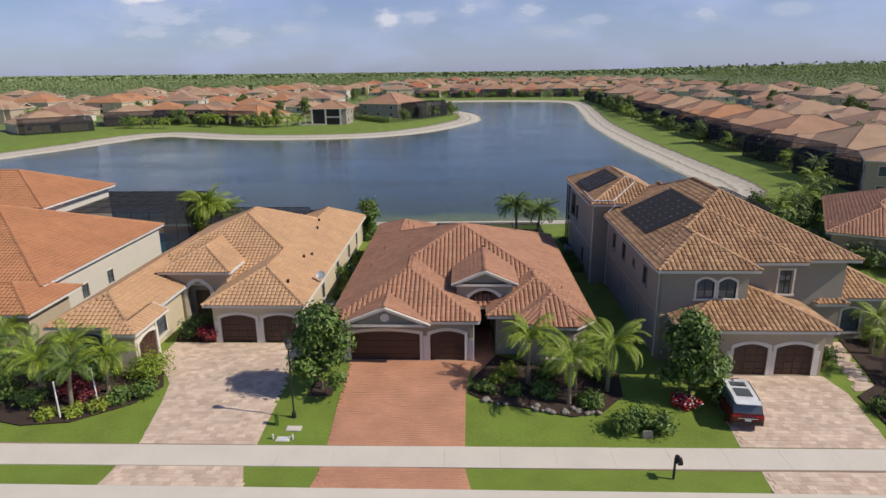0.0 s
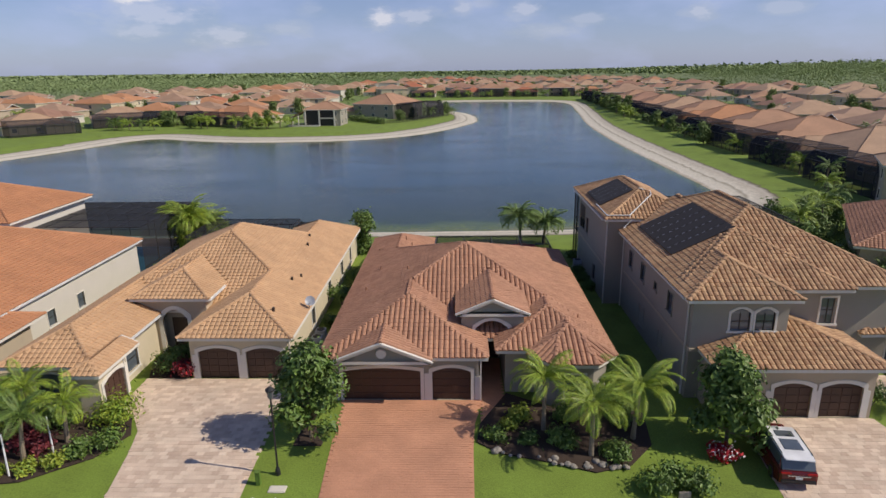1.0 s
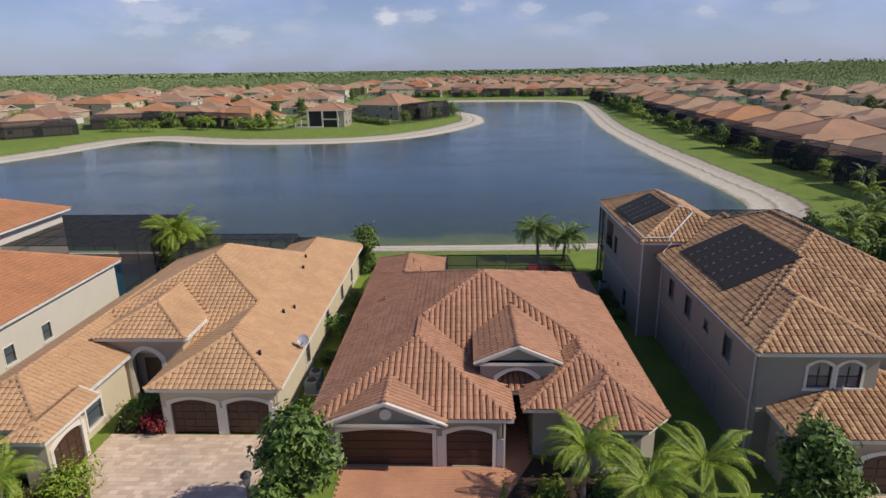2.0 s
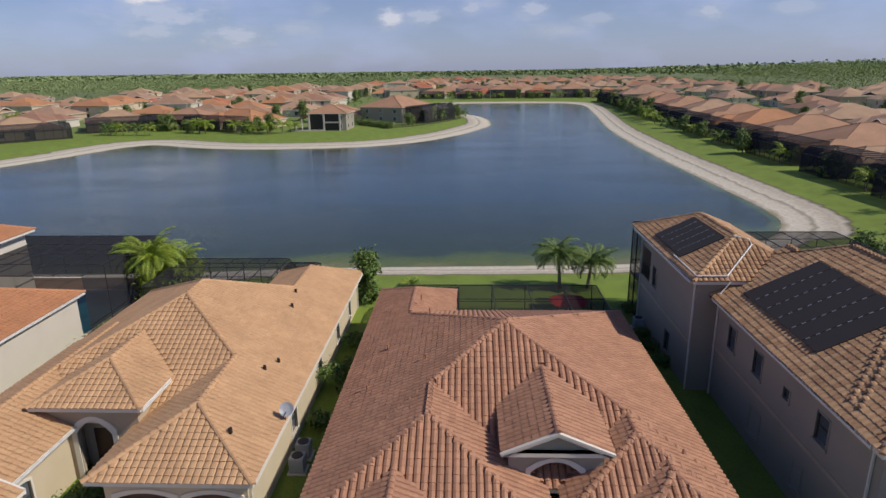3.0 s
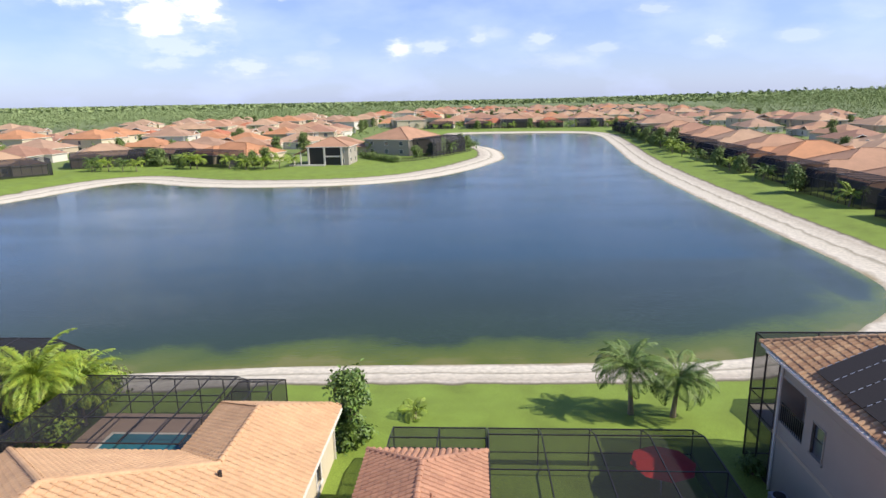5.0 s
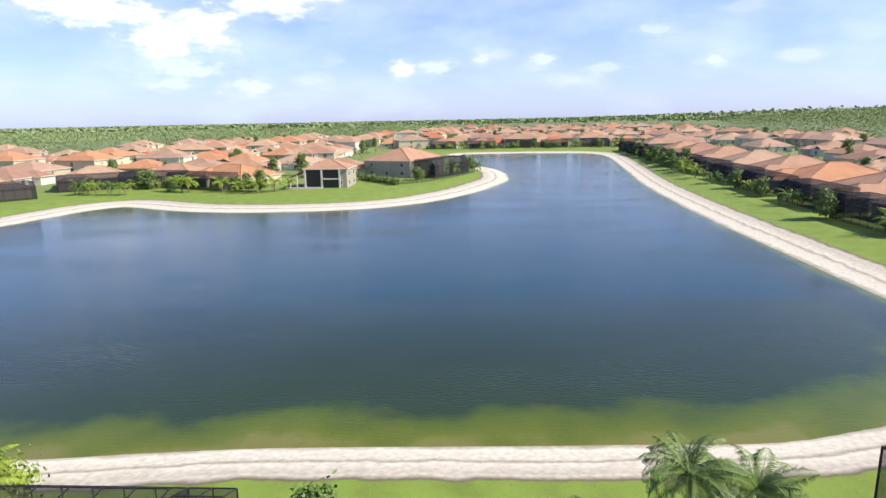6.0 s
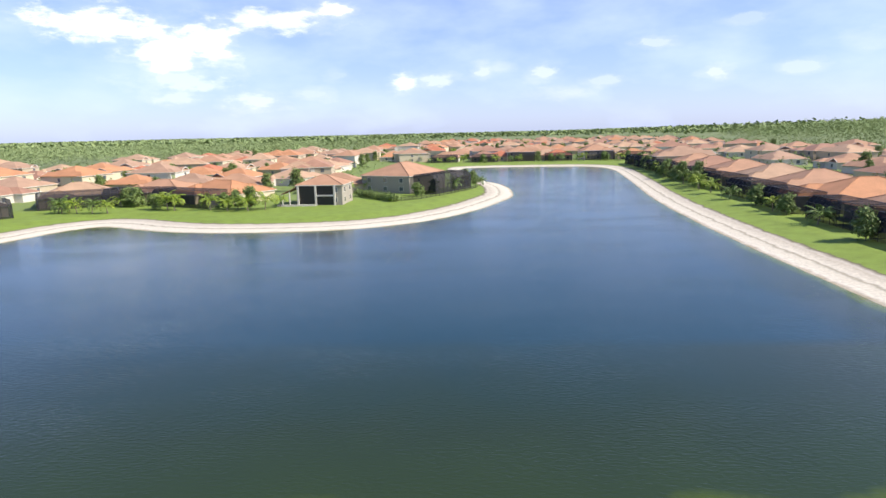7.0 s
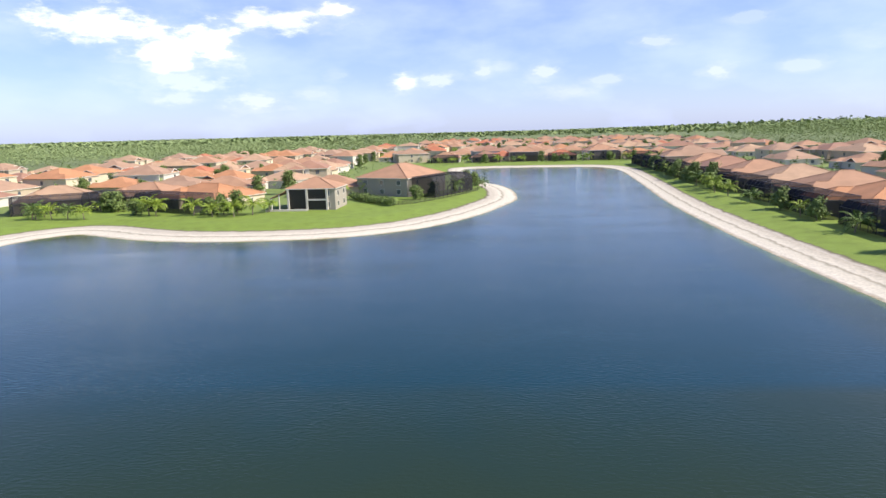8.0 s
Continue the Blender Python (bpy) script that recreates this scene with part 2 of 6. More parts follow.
def ground_material():
    mt = material("lawn", (0.175, 0.25, 0.03), 0.9, 0.28, 0.35, 12, 0.5, (0.135, 0.2, 0.026), dist=0.05)
    t = mt.node_tree
    N = t.nodes.new
    b = t.nodes["Principled BSDF"]
    grass = b.inputs["Base Color"].links[0].from_socket
    at = N("ShaderNodeAttribute")
    at.attribute_name = "shore"
    geo = N("ShaderNodeNewGeometry")

    def noise_at(scale, detail):
        n = N("ShaderNodeTexNoise")
        n.inputs["Scale"].default_value, n.inputs["Detail"].default_value = scale, detail
        link(t, geo.outputs["Position"], n.inputs["Vector"])
        return n.outputs[0]

    def m(op, a, b2):
        n = N("ShaderNodeMath")
        n.operation = op
        for i, v in enumerate((a, b2)):
            if isinstance(v, (int, float)):
                n.inputs[i].default_value = v
            else:
                link(t, v, n.inputs[i])
        return n.outputs[0]

    edge = m("ADD", at.outputs["Fac"], m("MULTIPLY", m("SUBTRACT", noise_at(0.35, 6), 0.5), 0.22))
    ramp = N("ShaderNodeValToRGB")
    el = ramp.color_ramp.elements
    el[0].position, el[0].color = 0.0, (0.30, 0.25, 0.15, 1)
    el[1].position, el[1].color = 0.09, (0.46, 0.41, 0.32, 1)
    for p, c in ((0.14, (0.62, 0.57, 0.47, 1)), (0.4, (0.56, 0.51, 0.41, 1)), (0.48, (0.30, 0.27, 0.20, 1)), (0.54, (0.60, 0.55, 0.45, 1)), (0.8, (0.44, 0.39, 0.31, 1)), (0.86, (0.50, 0.45, 0.37, 1)), (0.97, (0.12, 0.10, 0.06, 1))):
        e = el.new(p)
        e.color = c
    link(t, edge, ramp.inputs[0])
    sel = N("ShaderNodeMapRange")
    sel.inputs[1].default_value, sel.inputs[2].default_value = 0.97, 1.02
    link(t, edge, sel.inputs[0])
    mul = N("ShaderNodeMixRGB")
    mul.blend_type = "MULTIPLY"
    mul.inputs[0].default_value = 1
    mr = N("ShaderNodeMapRange")
    mr.inputs[1].default_value, mr.inputs[2].default_value, mr.inputs[3].default_value, mr.inputs[4].default_value = 0.3, 0.7, 0.8, 1.15
    link(t, noise_at(2.2, 8), mr.inputs[0])
    link(t, ramp.outputs[0], mul.inputs[1])
    link(t, mr.outputs[0], mul.inputs[2])
    mix = N("ShaderNodeMixRGB")
    link(t, sel.outputs[0], mix.inputs[0])
    link(t, mul.outputs[0], mix.inputs[1])
    link(t, grass, mix.inputs[2])
    # undergrowth beyond the gardens
    wild = N("ShaderNodeMixRGB")
    far = N("ShaderNodeMapRange")
    far.inputs[1].default_value, far.inputs[2].default_value = 1.6, 3.0
    link(t, at.outputs["Fac"], far.inputs[0])
    link(t, far.outputs[0], wild.inputs[0])
    wild.inputs[2].default_value = (0.15, 0.19, 0.075, 1)
    link(t, mix.outputs[0], wild.inputs[1])
    link(t, wild.outputs[0], b.inputs["Base Color"])
    return mt


def water_material():
    mt = bpy.data.materials.new("lake_water")
    mt.use_nodes = True
    t = mt.node_tree
    N = t.nodes.new
    b = t.nodes["Principled BSDF"]
    b.inputs["Roughness"].default_value = 0.1
    b.inputs["IOR"].default_value = 1.33
    b.inputs["Specular IOR Level"].default_value = 0.4
    geo, at = N("ShaderNodeNewGeometry"), N("ShaderNodeAttribute")
    at.attribute_name = "depth"
    nz = N("ShaderNodeTexNoise")
    nz.inputs["Scale"].default_value, nz.inputs["Detail"].default_value = 0.14, 5
    link(t, geo.outputs["Position"], nz.inputs["Vector"])
    ad, mu = N("ShaderNodeMath"), N("ShaderNodeMath")
    mu.operation = "MULTIPLY_ADD"
    mu.inputs[1].default_value, mu.inputs[2].default_value = 0.9, -0.45
    link(t, nz.outputs[0], mu.inputs[0])
    link(t, mu.outputs[0], ad.inputs[0])
    link(t, at.outputs["Fac"], ad.inputs[1])
    ramp = N("ShaderNodeValToRGB")
    el = ramp.color_ramp.elements
    el[0].position, el[0].color = 0.0, (0.15, 0.15, 0.035, 1)
    el[1].position, el[1].color = 1.0, (0.006, 0.036, 0.049, 1)
    for p, c in ((0.025, (0.10, 0.125, 0.012, 1)), (0.095, (0.065, 0.095, 0.010, 1)), (0.15, (0.024, 0.042, 0.017, 1)), (0.36, (0.020, 0.035, 0.018, 1)), (0.65, (0.014, 0.034, 0.028, 1))):
        e = el.new(p)
        e.color = c
    quarter = N("ShaderNodeMath")
    quarter.operation = "MULTIPLY"
    quarter.inputs[1].default_value = 0.25
    link(t, ad.outputs[0], quarter.inputs[0])
    link(t, quarter.outputs[0], ramp.inputs[0])
    link(t, ramp.outputs[0], b.inputs["Base Color"])
    w1, w2 = N("ShaderNodeTexNoise"), N("ShaderNodeTexNoise")
    w1.inputs["Scale"].default_value, w1.inputs["Detail"].default_value = 1.6, 3
    w2.inputs["Scale"].default_value, w2.inputs["Detail"].default_value = 0.035, 4
    st = N("ShaderNodeMapping")
    st.inputs["Scale"].default_value = (1.0, 2.2, 1.0)
    link(t, geo.outputs["Position"], st.inputs[0])
    for n in (w1, w2):
        link(t, st.outputs[0], n.inputs["Vector"])
    bp = N("ShaderNodeBump")
    bp.inputs["Distance"].default_value = 0.09
    mr = N("ShaderNodeMapRange")
    mr.inputs[1].default_value, mr.inputs[2].default_value, mr.inputs[3].default_value, mr.inputs[4].default_value = 0.35, 0.65, 0.2, 0.5
    link(t, w2.outputs[0], mr.inputs[0])
    link(t, mr.outputs[0], bp.inputs["Strength"])
    link(t, w1.outputs[0], bp.inputs["Height"])
    link(t, bp.outputs[0], b.inputs["Normal"])
    return mt


M["lawn"], M["water"] = ground_material(), water_material()

# ---- building helpers ----


def mesh_from(name, verts, faces):
    me = bpy.data.meshes.new(name)
    me.from_pydata([tuple(map(float, v)) for v in verts], [], [tuple(map(int, f)) for f in faces])
    me.update()
    return me


def mesh_quads(name, V, F):
    """A mesh from arrays of corners and four-sided faces."""
    me = bpy.data.meshes.new(name)
    me.vertices.add(len(V))
    me.vertices.foreach_set("co", np.asarray(V, np.float32).ravel())
    me.loops.add(F.size)
    me.loops.foreach_set("vertex_index", np.asarray(F, np.int32).ravel())
    me.polygons.add(len(F))
    me.polygons.foreach_set("loop_start", np.arange(0, F.size, 4, dtype=np.int32))
    me.update(calc_edges=True)
    return me


def part(name, data, mat, parent=None, label="", loc=None):
    """Links a bmesh or mesh as one object, under a thing or a part."""
    if isinstance(data, bmesh.types.BMesh):
        me = bpy.data.meshes.new(name)
        data.to_mesh(me)
        data.free()
    else:
        me = data
    if mat is not None and not me.materials:
        me.materials.append(M[mat] if isinstance(mat, str) else mat)
    ob = new(name, me)
    if parent is not None:
        ob.parent = parent
    if loc is not None:
        ob.location = loc
    if label:
        ob["label"] = label
    return ob


def thing(name, x, y, z, label, category, group="", kind="", rz=0.0):
    ob = new(name)
    ob.matrix_world = pose(x, y, z, 0, 0, rz)
    return tagged(ob, label, category, group, kind)


def bm_box(x0, x1, y0, y1, z0, z1, bevel=0.0, bm=None):
    own = bm is None
    bm = bm or bmesh.new()
    r = bmesh.ops.create_cube(bm, size=1.0, matrix=Matrix.Translation(((x0 + x1) / 2, (y0 + y1) / 2, (z0 + z1) / 2)) @ Matrix.Diagonal((x1 - x0, y1 - y0, z1 - z0, 1)))
    if bevel and own:
        bmesh.ops.bevel(bm, geom=bm.edges[:], offset=bevel, segments=2, affect="EDGES")
    return bm


def bm_tube(points, radii, sides=8, bm=None, cap=True):
    """A tapered round bar along a line of points."""
    bm = bm or bmesh.new()
    rings = []
    pts = [Vector(p) for p in points]
    for i, p in enumerate(pts):
        d = (pts[min(i + 1, len(pts) - 1)] - pts[max(i - 1, 0)]).normalized()
        a = d.orthogonal().normalized()
        if abs(d.z) > 0.9:
            a = Vector((1, 0, 0)) - d * d.x
            a.normalize()
        c = d.cross(a)
        rings.append([bm.verts.new(p + (a * math.cos(2 * math.pi * k / sides) + c * math.sin(2 * math.pi * k / sides)) * radii[i]) for k in range(sides)])
    for r0, r1 in zip(rings, rings[1:]):
        for k in range(sides):
            bm.faces.new((r0[k], r0[(k + 1) % sides], r1[(k + 1) % sides], r1[k]))
    if cap:
        bm.faces.new(rings[0][::-1])
        bm.faces.new(rings[-1])
    return bm


def bm_poly(poly, z0, z1, bm=None):
    """A flat slab over a plan outline, counter-clockwise."""
    bm = bm or bmesh.new()
    lo = [bm.verts.new((x, y, z0)) for x, y in poly]
    hi = [bm.verts.new((x, y, z1)) for x, y in poly]
    bm.faces.new(hi)
    bm.faces.new(lo[::-1])
    n = len(poly)
    for i in range(n):
        bm.faces.new((lo[i], lo[(i + 1) % n], hi[(i + 1) % n], hi[i]))
    return bm


# ---- land and lake ----
WATER = -1.2
LAKE = [(-60, 86.5), (-34, 87.5), (-19, 89.3), (6, 90.0), (19, 91.0), (30, 95), (37.5, 101), (42.5, 106.5), (46.0, 116), (46.5, 136), (46.8, 163), (47.2, 186), (49.2, 228),
        (53, 270), (60, 322), (67, 378), (69.5, 402), (69, 424), (63, 439), (48, 446), (14, 451), (-7, 449), (-14, 440), (-12, 405), (-3, 352), (4.5, 330), (8.4, 306), (8.2, 279), (3.7, 262), (-3.7, 242),
        (-14, 223.5), (-25, 212.5), (-38, 206), (-57, 203.4), (-75, 205), (-89, 210), (-99, 215.5), (-105.5, 216.6), (-110, 209), (-112, 199), (-116, 182), (-124, 150), (-126, 120), (-112, 98), (-88, 89)]


def smooth_loop(pts, n=4):
    out = []
    k = len(pts)
    for i in range(k):
        p0, p1, p2, p3 = (Vector((*pts[(i + j) % k], 0)) for j in (-1, 0, 1, 2))
        for s in range(n):
            u = s / n
            v = 0.5 * (2 * p1 + (p2 - p0) * u + (2 * p0 - 5 * p1 + 4 * p2 - p3) * u * u + (3 * p1 - p0 - 3 * p2 + p3) * u ** 3)
            out.append((v.x, v.y))
    return out


SHORE = np.array(smooth_loop(LAKE))


def lake_distance(x, y):
    """Signed distance to the waterline, positive on land."""
    x, y = np.atleast_1d(x).astype(float), np.atleast_1d(y).astype(float)
    if x.size < 50:
        a, b = SHORE, np.roll(SHORE, -1, 0)
        e = b - a
        px, py = x[:, None] - a[:, 0], y[:, None] - a[:, 1]
        u = np.clip((px * e[:, 0] + py * e[:, 1]) / (e ** 2).sum(1), 0, 1)
        near = np.hypot(px - u * e[:, 0], py - u * e[:, 1]).min(1)
        cr = ((a[:, 1] > y[:, None]) != (b[:, 1] > y[:, None])) & (px < e[:, 0] * py / (e[:, 1] + 1e-12))
        return np.where(cr.sum(1) % 2 == 1, -near, near)
    best = np.full(x.shape, 1e9)
    inside = np.zeros(x.shape, bool)
    for (ax, ay), (bx, by) in zip(SHORE, np.roll(SHORE, -1, 0)):
        dx, dy = bx - ax, by - ay
        u = np.clip(((x - ax) * dx + (y - ay) * dy) / (dx * dx + dy * dy + 1e-12), 0, 1)
        best = np.minimum(best, np.hypot(x - ax - u * dx, y - ay - u * dy))
        c = ((ay > y) != (by > y)) & (x < (bx - ax) * (y - ay) / (by - ay + 1e-12) + ax)
        inside ^= c
    return np.where(inside, -best, best)


def sand_width(x, y):
    w = np.where(y < 100, 5.6, 9.0)
    return np.where((y > 195) & (y < 330) & (x < 20), 11.0, w)


def land_height(x, y, d=None):
    x, y = np.atleast_1d(x).astype(float), np.atleast_1d(y).astype(float)
    d = lake_distance(x, y) if d is None else d
    s = np.clip(d / sand_width(x, y), -1, 1)
    g = np.clip((d - sand_width(x, y)) / 8.0, 0, 1)
    g = g * g * (3 - 2 * g)
    pad = 0.3
    front = np.clip((y - 31.2) / 9.0, 0, 1)
    top = np.where(y < 60, pad * front, pad)
    z = np.where(d > 0, WATER + 0.8 * s, WATER + 1.4 * s)
    return z + (top - (WATER + 0.8)) * g


def axis(lo, hi, step, far):
    a = list(np.arange(lo, hi + 0.1, step))
    return np.array([-far, -2500, -1200, -600, -380] + a + [360 if hi < 340 else hi + 60, 640, 1200, 2500, far])


def build_land():
    xs, ys = axis(-200, 140, 2.0, 6500), axis(-40, 470, 2.0, 6500)
    gx, gy = np.meshgrid(xs, ys)
    x, y = gx.ravel(), gy.ravel()
    d = lake_distance(x, y)
    z = land_height(x, y, d)
    nx, ny = len(xs), len(ys)
    idx = np.arange(nx * ny).reshape(ny, nx)
    faces = np.stack([idx[:-1, :-1].ravel(), idx[:-1, 1:].ravel(), idx[1:, 1:].ravel(), idx[1:, :-1].ravel()], 1)
    me = mesh_quads("ground", np.stack([x, y, z], 1), faces)
    at = me.attributes.new("shore", "FLOAT", "POINT")
    d = d / sand_width(x, y)
    wild = np.clip((np.hypot(x, np.maximum(y - 400, 0)) - 260) / 150, 0, 3) + np.where(y > 110, np.clip((d * sand_width(x, y) - 38) / 25, 0, 0.75), 0)
    at.data.foreach_set("value", np.where(d > 1.05, np.minimum(d, 1.5) + wild, d).astype(np.float32))
    for p in me.polygons:
        p.use_smooth = True
    ob = part("ground", me, "lawn")
    tagged(ob, "mown green lawn sloping down to a pale sandy lake bank", "ground", kind="structure")
    # water sheet
    xs, ys = np.arange(-130, 74.1, 3.0), np.arange(82, 456, 3.0)
    gx, gy = np.meshgrid(xs, ys)
    x, y = gx.ravel(), gy.ravel()
    nx, ny = len(xs), len(ys)
    idx = np.arange(nx * ny).reshape(ny, nx)
    faces = np.stack([idx[:-1, :-1].ravel(), idx[:-1, 1:].ravel(), idx[1:, 1:].ravel(), idx[1:, :-1].ravel()], 1)
    d = lake_distance(x, y)
    keep = (d[faces] < 3.5).any(1)
    me = mesh_from("lake", np.stack([x, y, np.full_like(x, WATER)], 1), faces[keep])
    at = me.attributes.new("depth", "FLOAT", "POINT")
    shelf = np.where((y < 125) & (x < 40), 11.0, 3.0)
    at.data.foreach_set("value", np.clip(-d / shelf, 0, 4).astype(np.float32))
    ob = part("lake", me, "water")
    tagged(ob, "deep blue lake with light ripples and a green shallow edge", "lake", kind="structure")


build_land()

# ---- roofs: each is a union of hipped and gabled volumes, laid with barrel tiles ----


class Volume:
    """One roof block: plan outline from inward half-planes; sides without a slope are gables."""

    def __init__(self, sides, z0, pitch):
        # sides: (dx, dy, c, sloped): inward distance = dx*x + dy*y + c
        self.sides, self.z0, self.pitch = sides, z0, pitch
        self.planes = [s for s in sides if s[3]]

    def dist(self, x, y):
        return np.min([dx * x + dy * y + c for dx, dy, c, _ in self.sides], axis=0)

    def height(self, x, y):
        h = np.min([self.z0 + self.pitch * k * (dx * x + dy * y + c) for (dx, dy, c, k) in self.planes], axis=0)
        return np.where(self.dist(x, y) >= -1e-6, h, -1e3)

    def outline(self):
        poly = [(-1e3, -1e3), (1e3, -1e3), (1e3, 1e3), (-1e3, 1e3)]
        for dx, dy, c, _ in self.sides:
            poly = clip(poly, dx, dy, c)
        return poly

    def faces(self):
        """Plan polygons of each sloped plane."""
        out = []
        for i, (dx, dy, c, k) in enumerate(self.planes):
            poly = self.outline()
            for j, (ex, ey, e, m) in enumerate(self.planes):
                if j != i:
                    poly = clip(poly, m * ex - k * dx, m * ey - k * dy, m * e - k * c)
            out.append(poly)
        return out


def clip(poly, a, b, c):
    out = []
    n = len(poly)
    for i in range(n):
        p, q = poly[i], poly[(i + 1) % n]
        u, v = a * p[0] + b * p[1] + c, a * q[0] + b * q[1] + c
        if u >= -1e-9:
            out.append(p)
        if (u > 1e-9 and v < -1e-9) or (u < -1e-9 and v > 1e-9):
            s = u / (u - v)
            out.append((p[0] + (q[0] - p[0]) * s, p[1] + (q[1] - p[1]) * s))
    return out


def hip(x0, x1, y0, y1, z0, pitch, gables="", k=(1, 1, 1, 1)):
    """A hipped block; gables: which of w e s n end in a gable. k: pitch factors for w e s n."""
    f = [0 if s in gables else kk for s, kk in zip("wesn", k)]
    return Volume([(1, 0, -x0, f[0]), (-1, 0, x1, f[1]), (0, 1, -y0, f[2]), (0, -1, y1, f[3])], z0, pitch)


TILE_W, TILE_L = 0.335, 0.37


def tile_template(high=0.085, lift0=0.035):
    """One barrel tile in (across, up the slope, out of the slope)."""
    v, f = [], []
    for s, lift in ((-0.04, lift0), (TILE_L, 0.004)):
        for k in range(5):
            a = math.pi * k / 4
            v.append((-math.cos(a) * TILE_W * 0.47, s, 0.012 + lift + math.sin(a) * high))
    for k in range(4):
        f.append((k, k + 1, k + 6, k + 5))
    f.append((4, 3, 2, 1, 0))
    return np.array(v), f


def lay_tiles(vols, rng):
    """Places and bases for every tile that shows on a union of volumes: (origin, across, up, out)."""
    places = []
    for vi, v in enumerate(vols):
        for dx, dy, c, k in v.planes:
            p = v.pitch * k
            n = math.hypot(dx, dy)
            up = Vector((dx / n, dy / n, p)).normalized()
            across = Vector((dy / n, -dx / n, 0))
            out = across.cross(up)
            xs, ys = np.array(v.outline()).T
            us, ds = across.x * xs + across.y * ys, dx * xs + dy * ys + c
            run = TILE_L * math.hypot(up.x, up.y)
            gu, gd = np.meshgrid(np.arange(math.floor(us.min() / TILE_W) * TILE_W, us.max(), TILE_W) + TILE_W / 2, np.arange(0.0, ds.max(), run))
            u, d = gu.ravel(), gd.ravel()
            dm = d + run * 0.5
            x = across.x * u + (dm - c) * dx
            y = across.y * u + (dm - c) * dy
            h = v.z0 + p * dm
            ok = (v.dist(x, y) >= 0) & (h <= v.height(x, y) + 0.03)
            for wi, w in enumerate(vols):
                if wi != vi:
                    ok &= (h >= w.height(x, y) + (0.035 if wi < vi else -0.03)) | (w.z0 > h + 0.5)
            for uu, dd in zip(u[ok], d[ok]):
                o = Vector((across.x * uu + (dd - c) * dx, across.y * uu + (dd - c) * dy, v.z0 + p * dd))
                places.append((o, across, up, out))
    return places


def ridge_caps(vols):
    """Half-round caps along ridges and hips that show."""
    verts, faces = [], []
    for vi, v in enumerate(vols):
        polys = v.faces()
        seen = set()
        edges = {}
        for poly in polys:
            for i in range(len(poly)):
                a, b = poly[i], poly[(i + 1) % len(poly)]
                key = tuple(sorted(((round(a[0], 2), round(a[1], 2)), (round(b[0], 2), round(b[1], 2)))))
                if key[0] != key[1]:
                    edges[key] = edges.get(key, 0) + 1
        for (a, b), n in edges.items():
            if n < 2:
                continue
            pa, pb = (Vector((p[0], p[1], float(v.height(np.array([p[0] * 0.999999 + 1e-9]), np.array([p[1]]))[0]))) for p in (a, b))
            for q, p in ((pa, a), (pb, b)):
                q.z = min(v.z0 + v.pitch * k * (dx * p[0] + dy * p[1] + c) for dx, dy, c, k in v.planes)
            if pa.z > pb.z:
                pa, pb = pb, pa
            d = pb - pa
            ln = d.length
            if ln < 0.2:
                continue
            d.normalize()
            side = d.cross(Vector((0, 0, 1))).normalized()
            out = side.cross(d)
            m = max(1, round(ln / 0.4))
            for s in range(m):
                mid = pa + d * (ln * (s + 0.5) / m)
                if any(w.height(np.array([mid.x]), np.array([mid.y]))[0] > mid.z - 0.07 and w.z0 < mid.z + 0.5 for w in vols if w is not v):
                    continue
                b0 = len(verts)
                for t, lift, r in ((ln * s / m - 0.04, 0.075, 0.165), (ln * (s + 1) / m, 0.05, 0.145)):
                    for k in range(6):
                        ang = math.pi * k / 5
                        q = pa + d * t + side * (-math.cos(ang) * r) + out * (math.sin(ang) * r * 0.8 + lift - 0.03)
                        verts.append(q)
                for k in range(5):
                    faces.append((b0 + k, b0 + k + 1, b0 + k + 7, b0 + k + 6))
                faces.append((b0 + 5, b0 + 4, b0 + 3, b0 + 2, b0 + 1, b0))
    return verts, faces


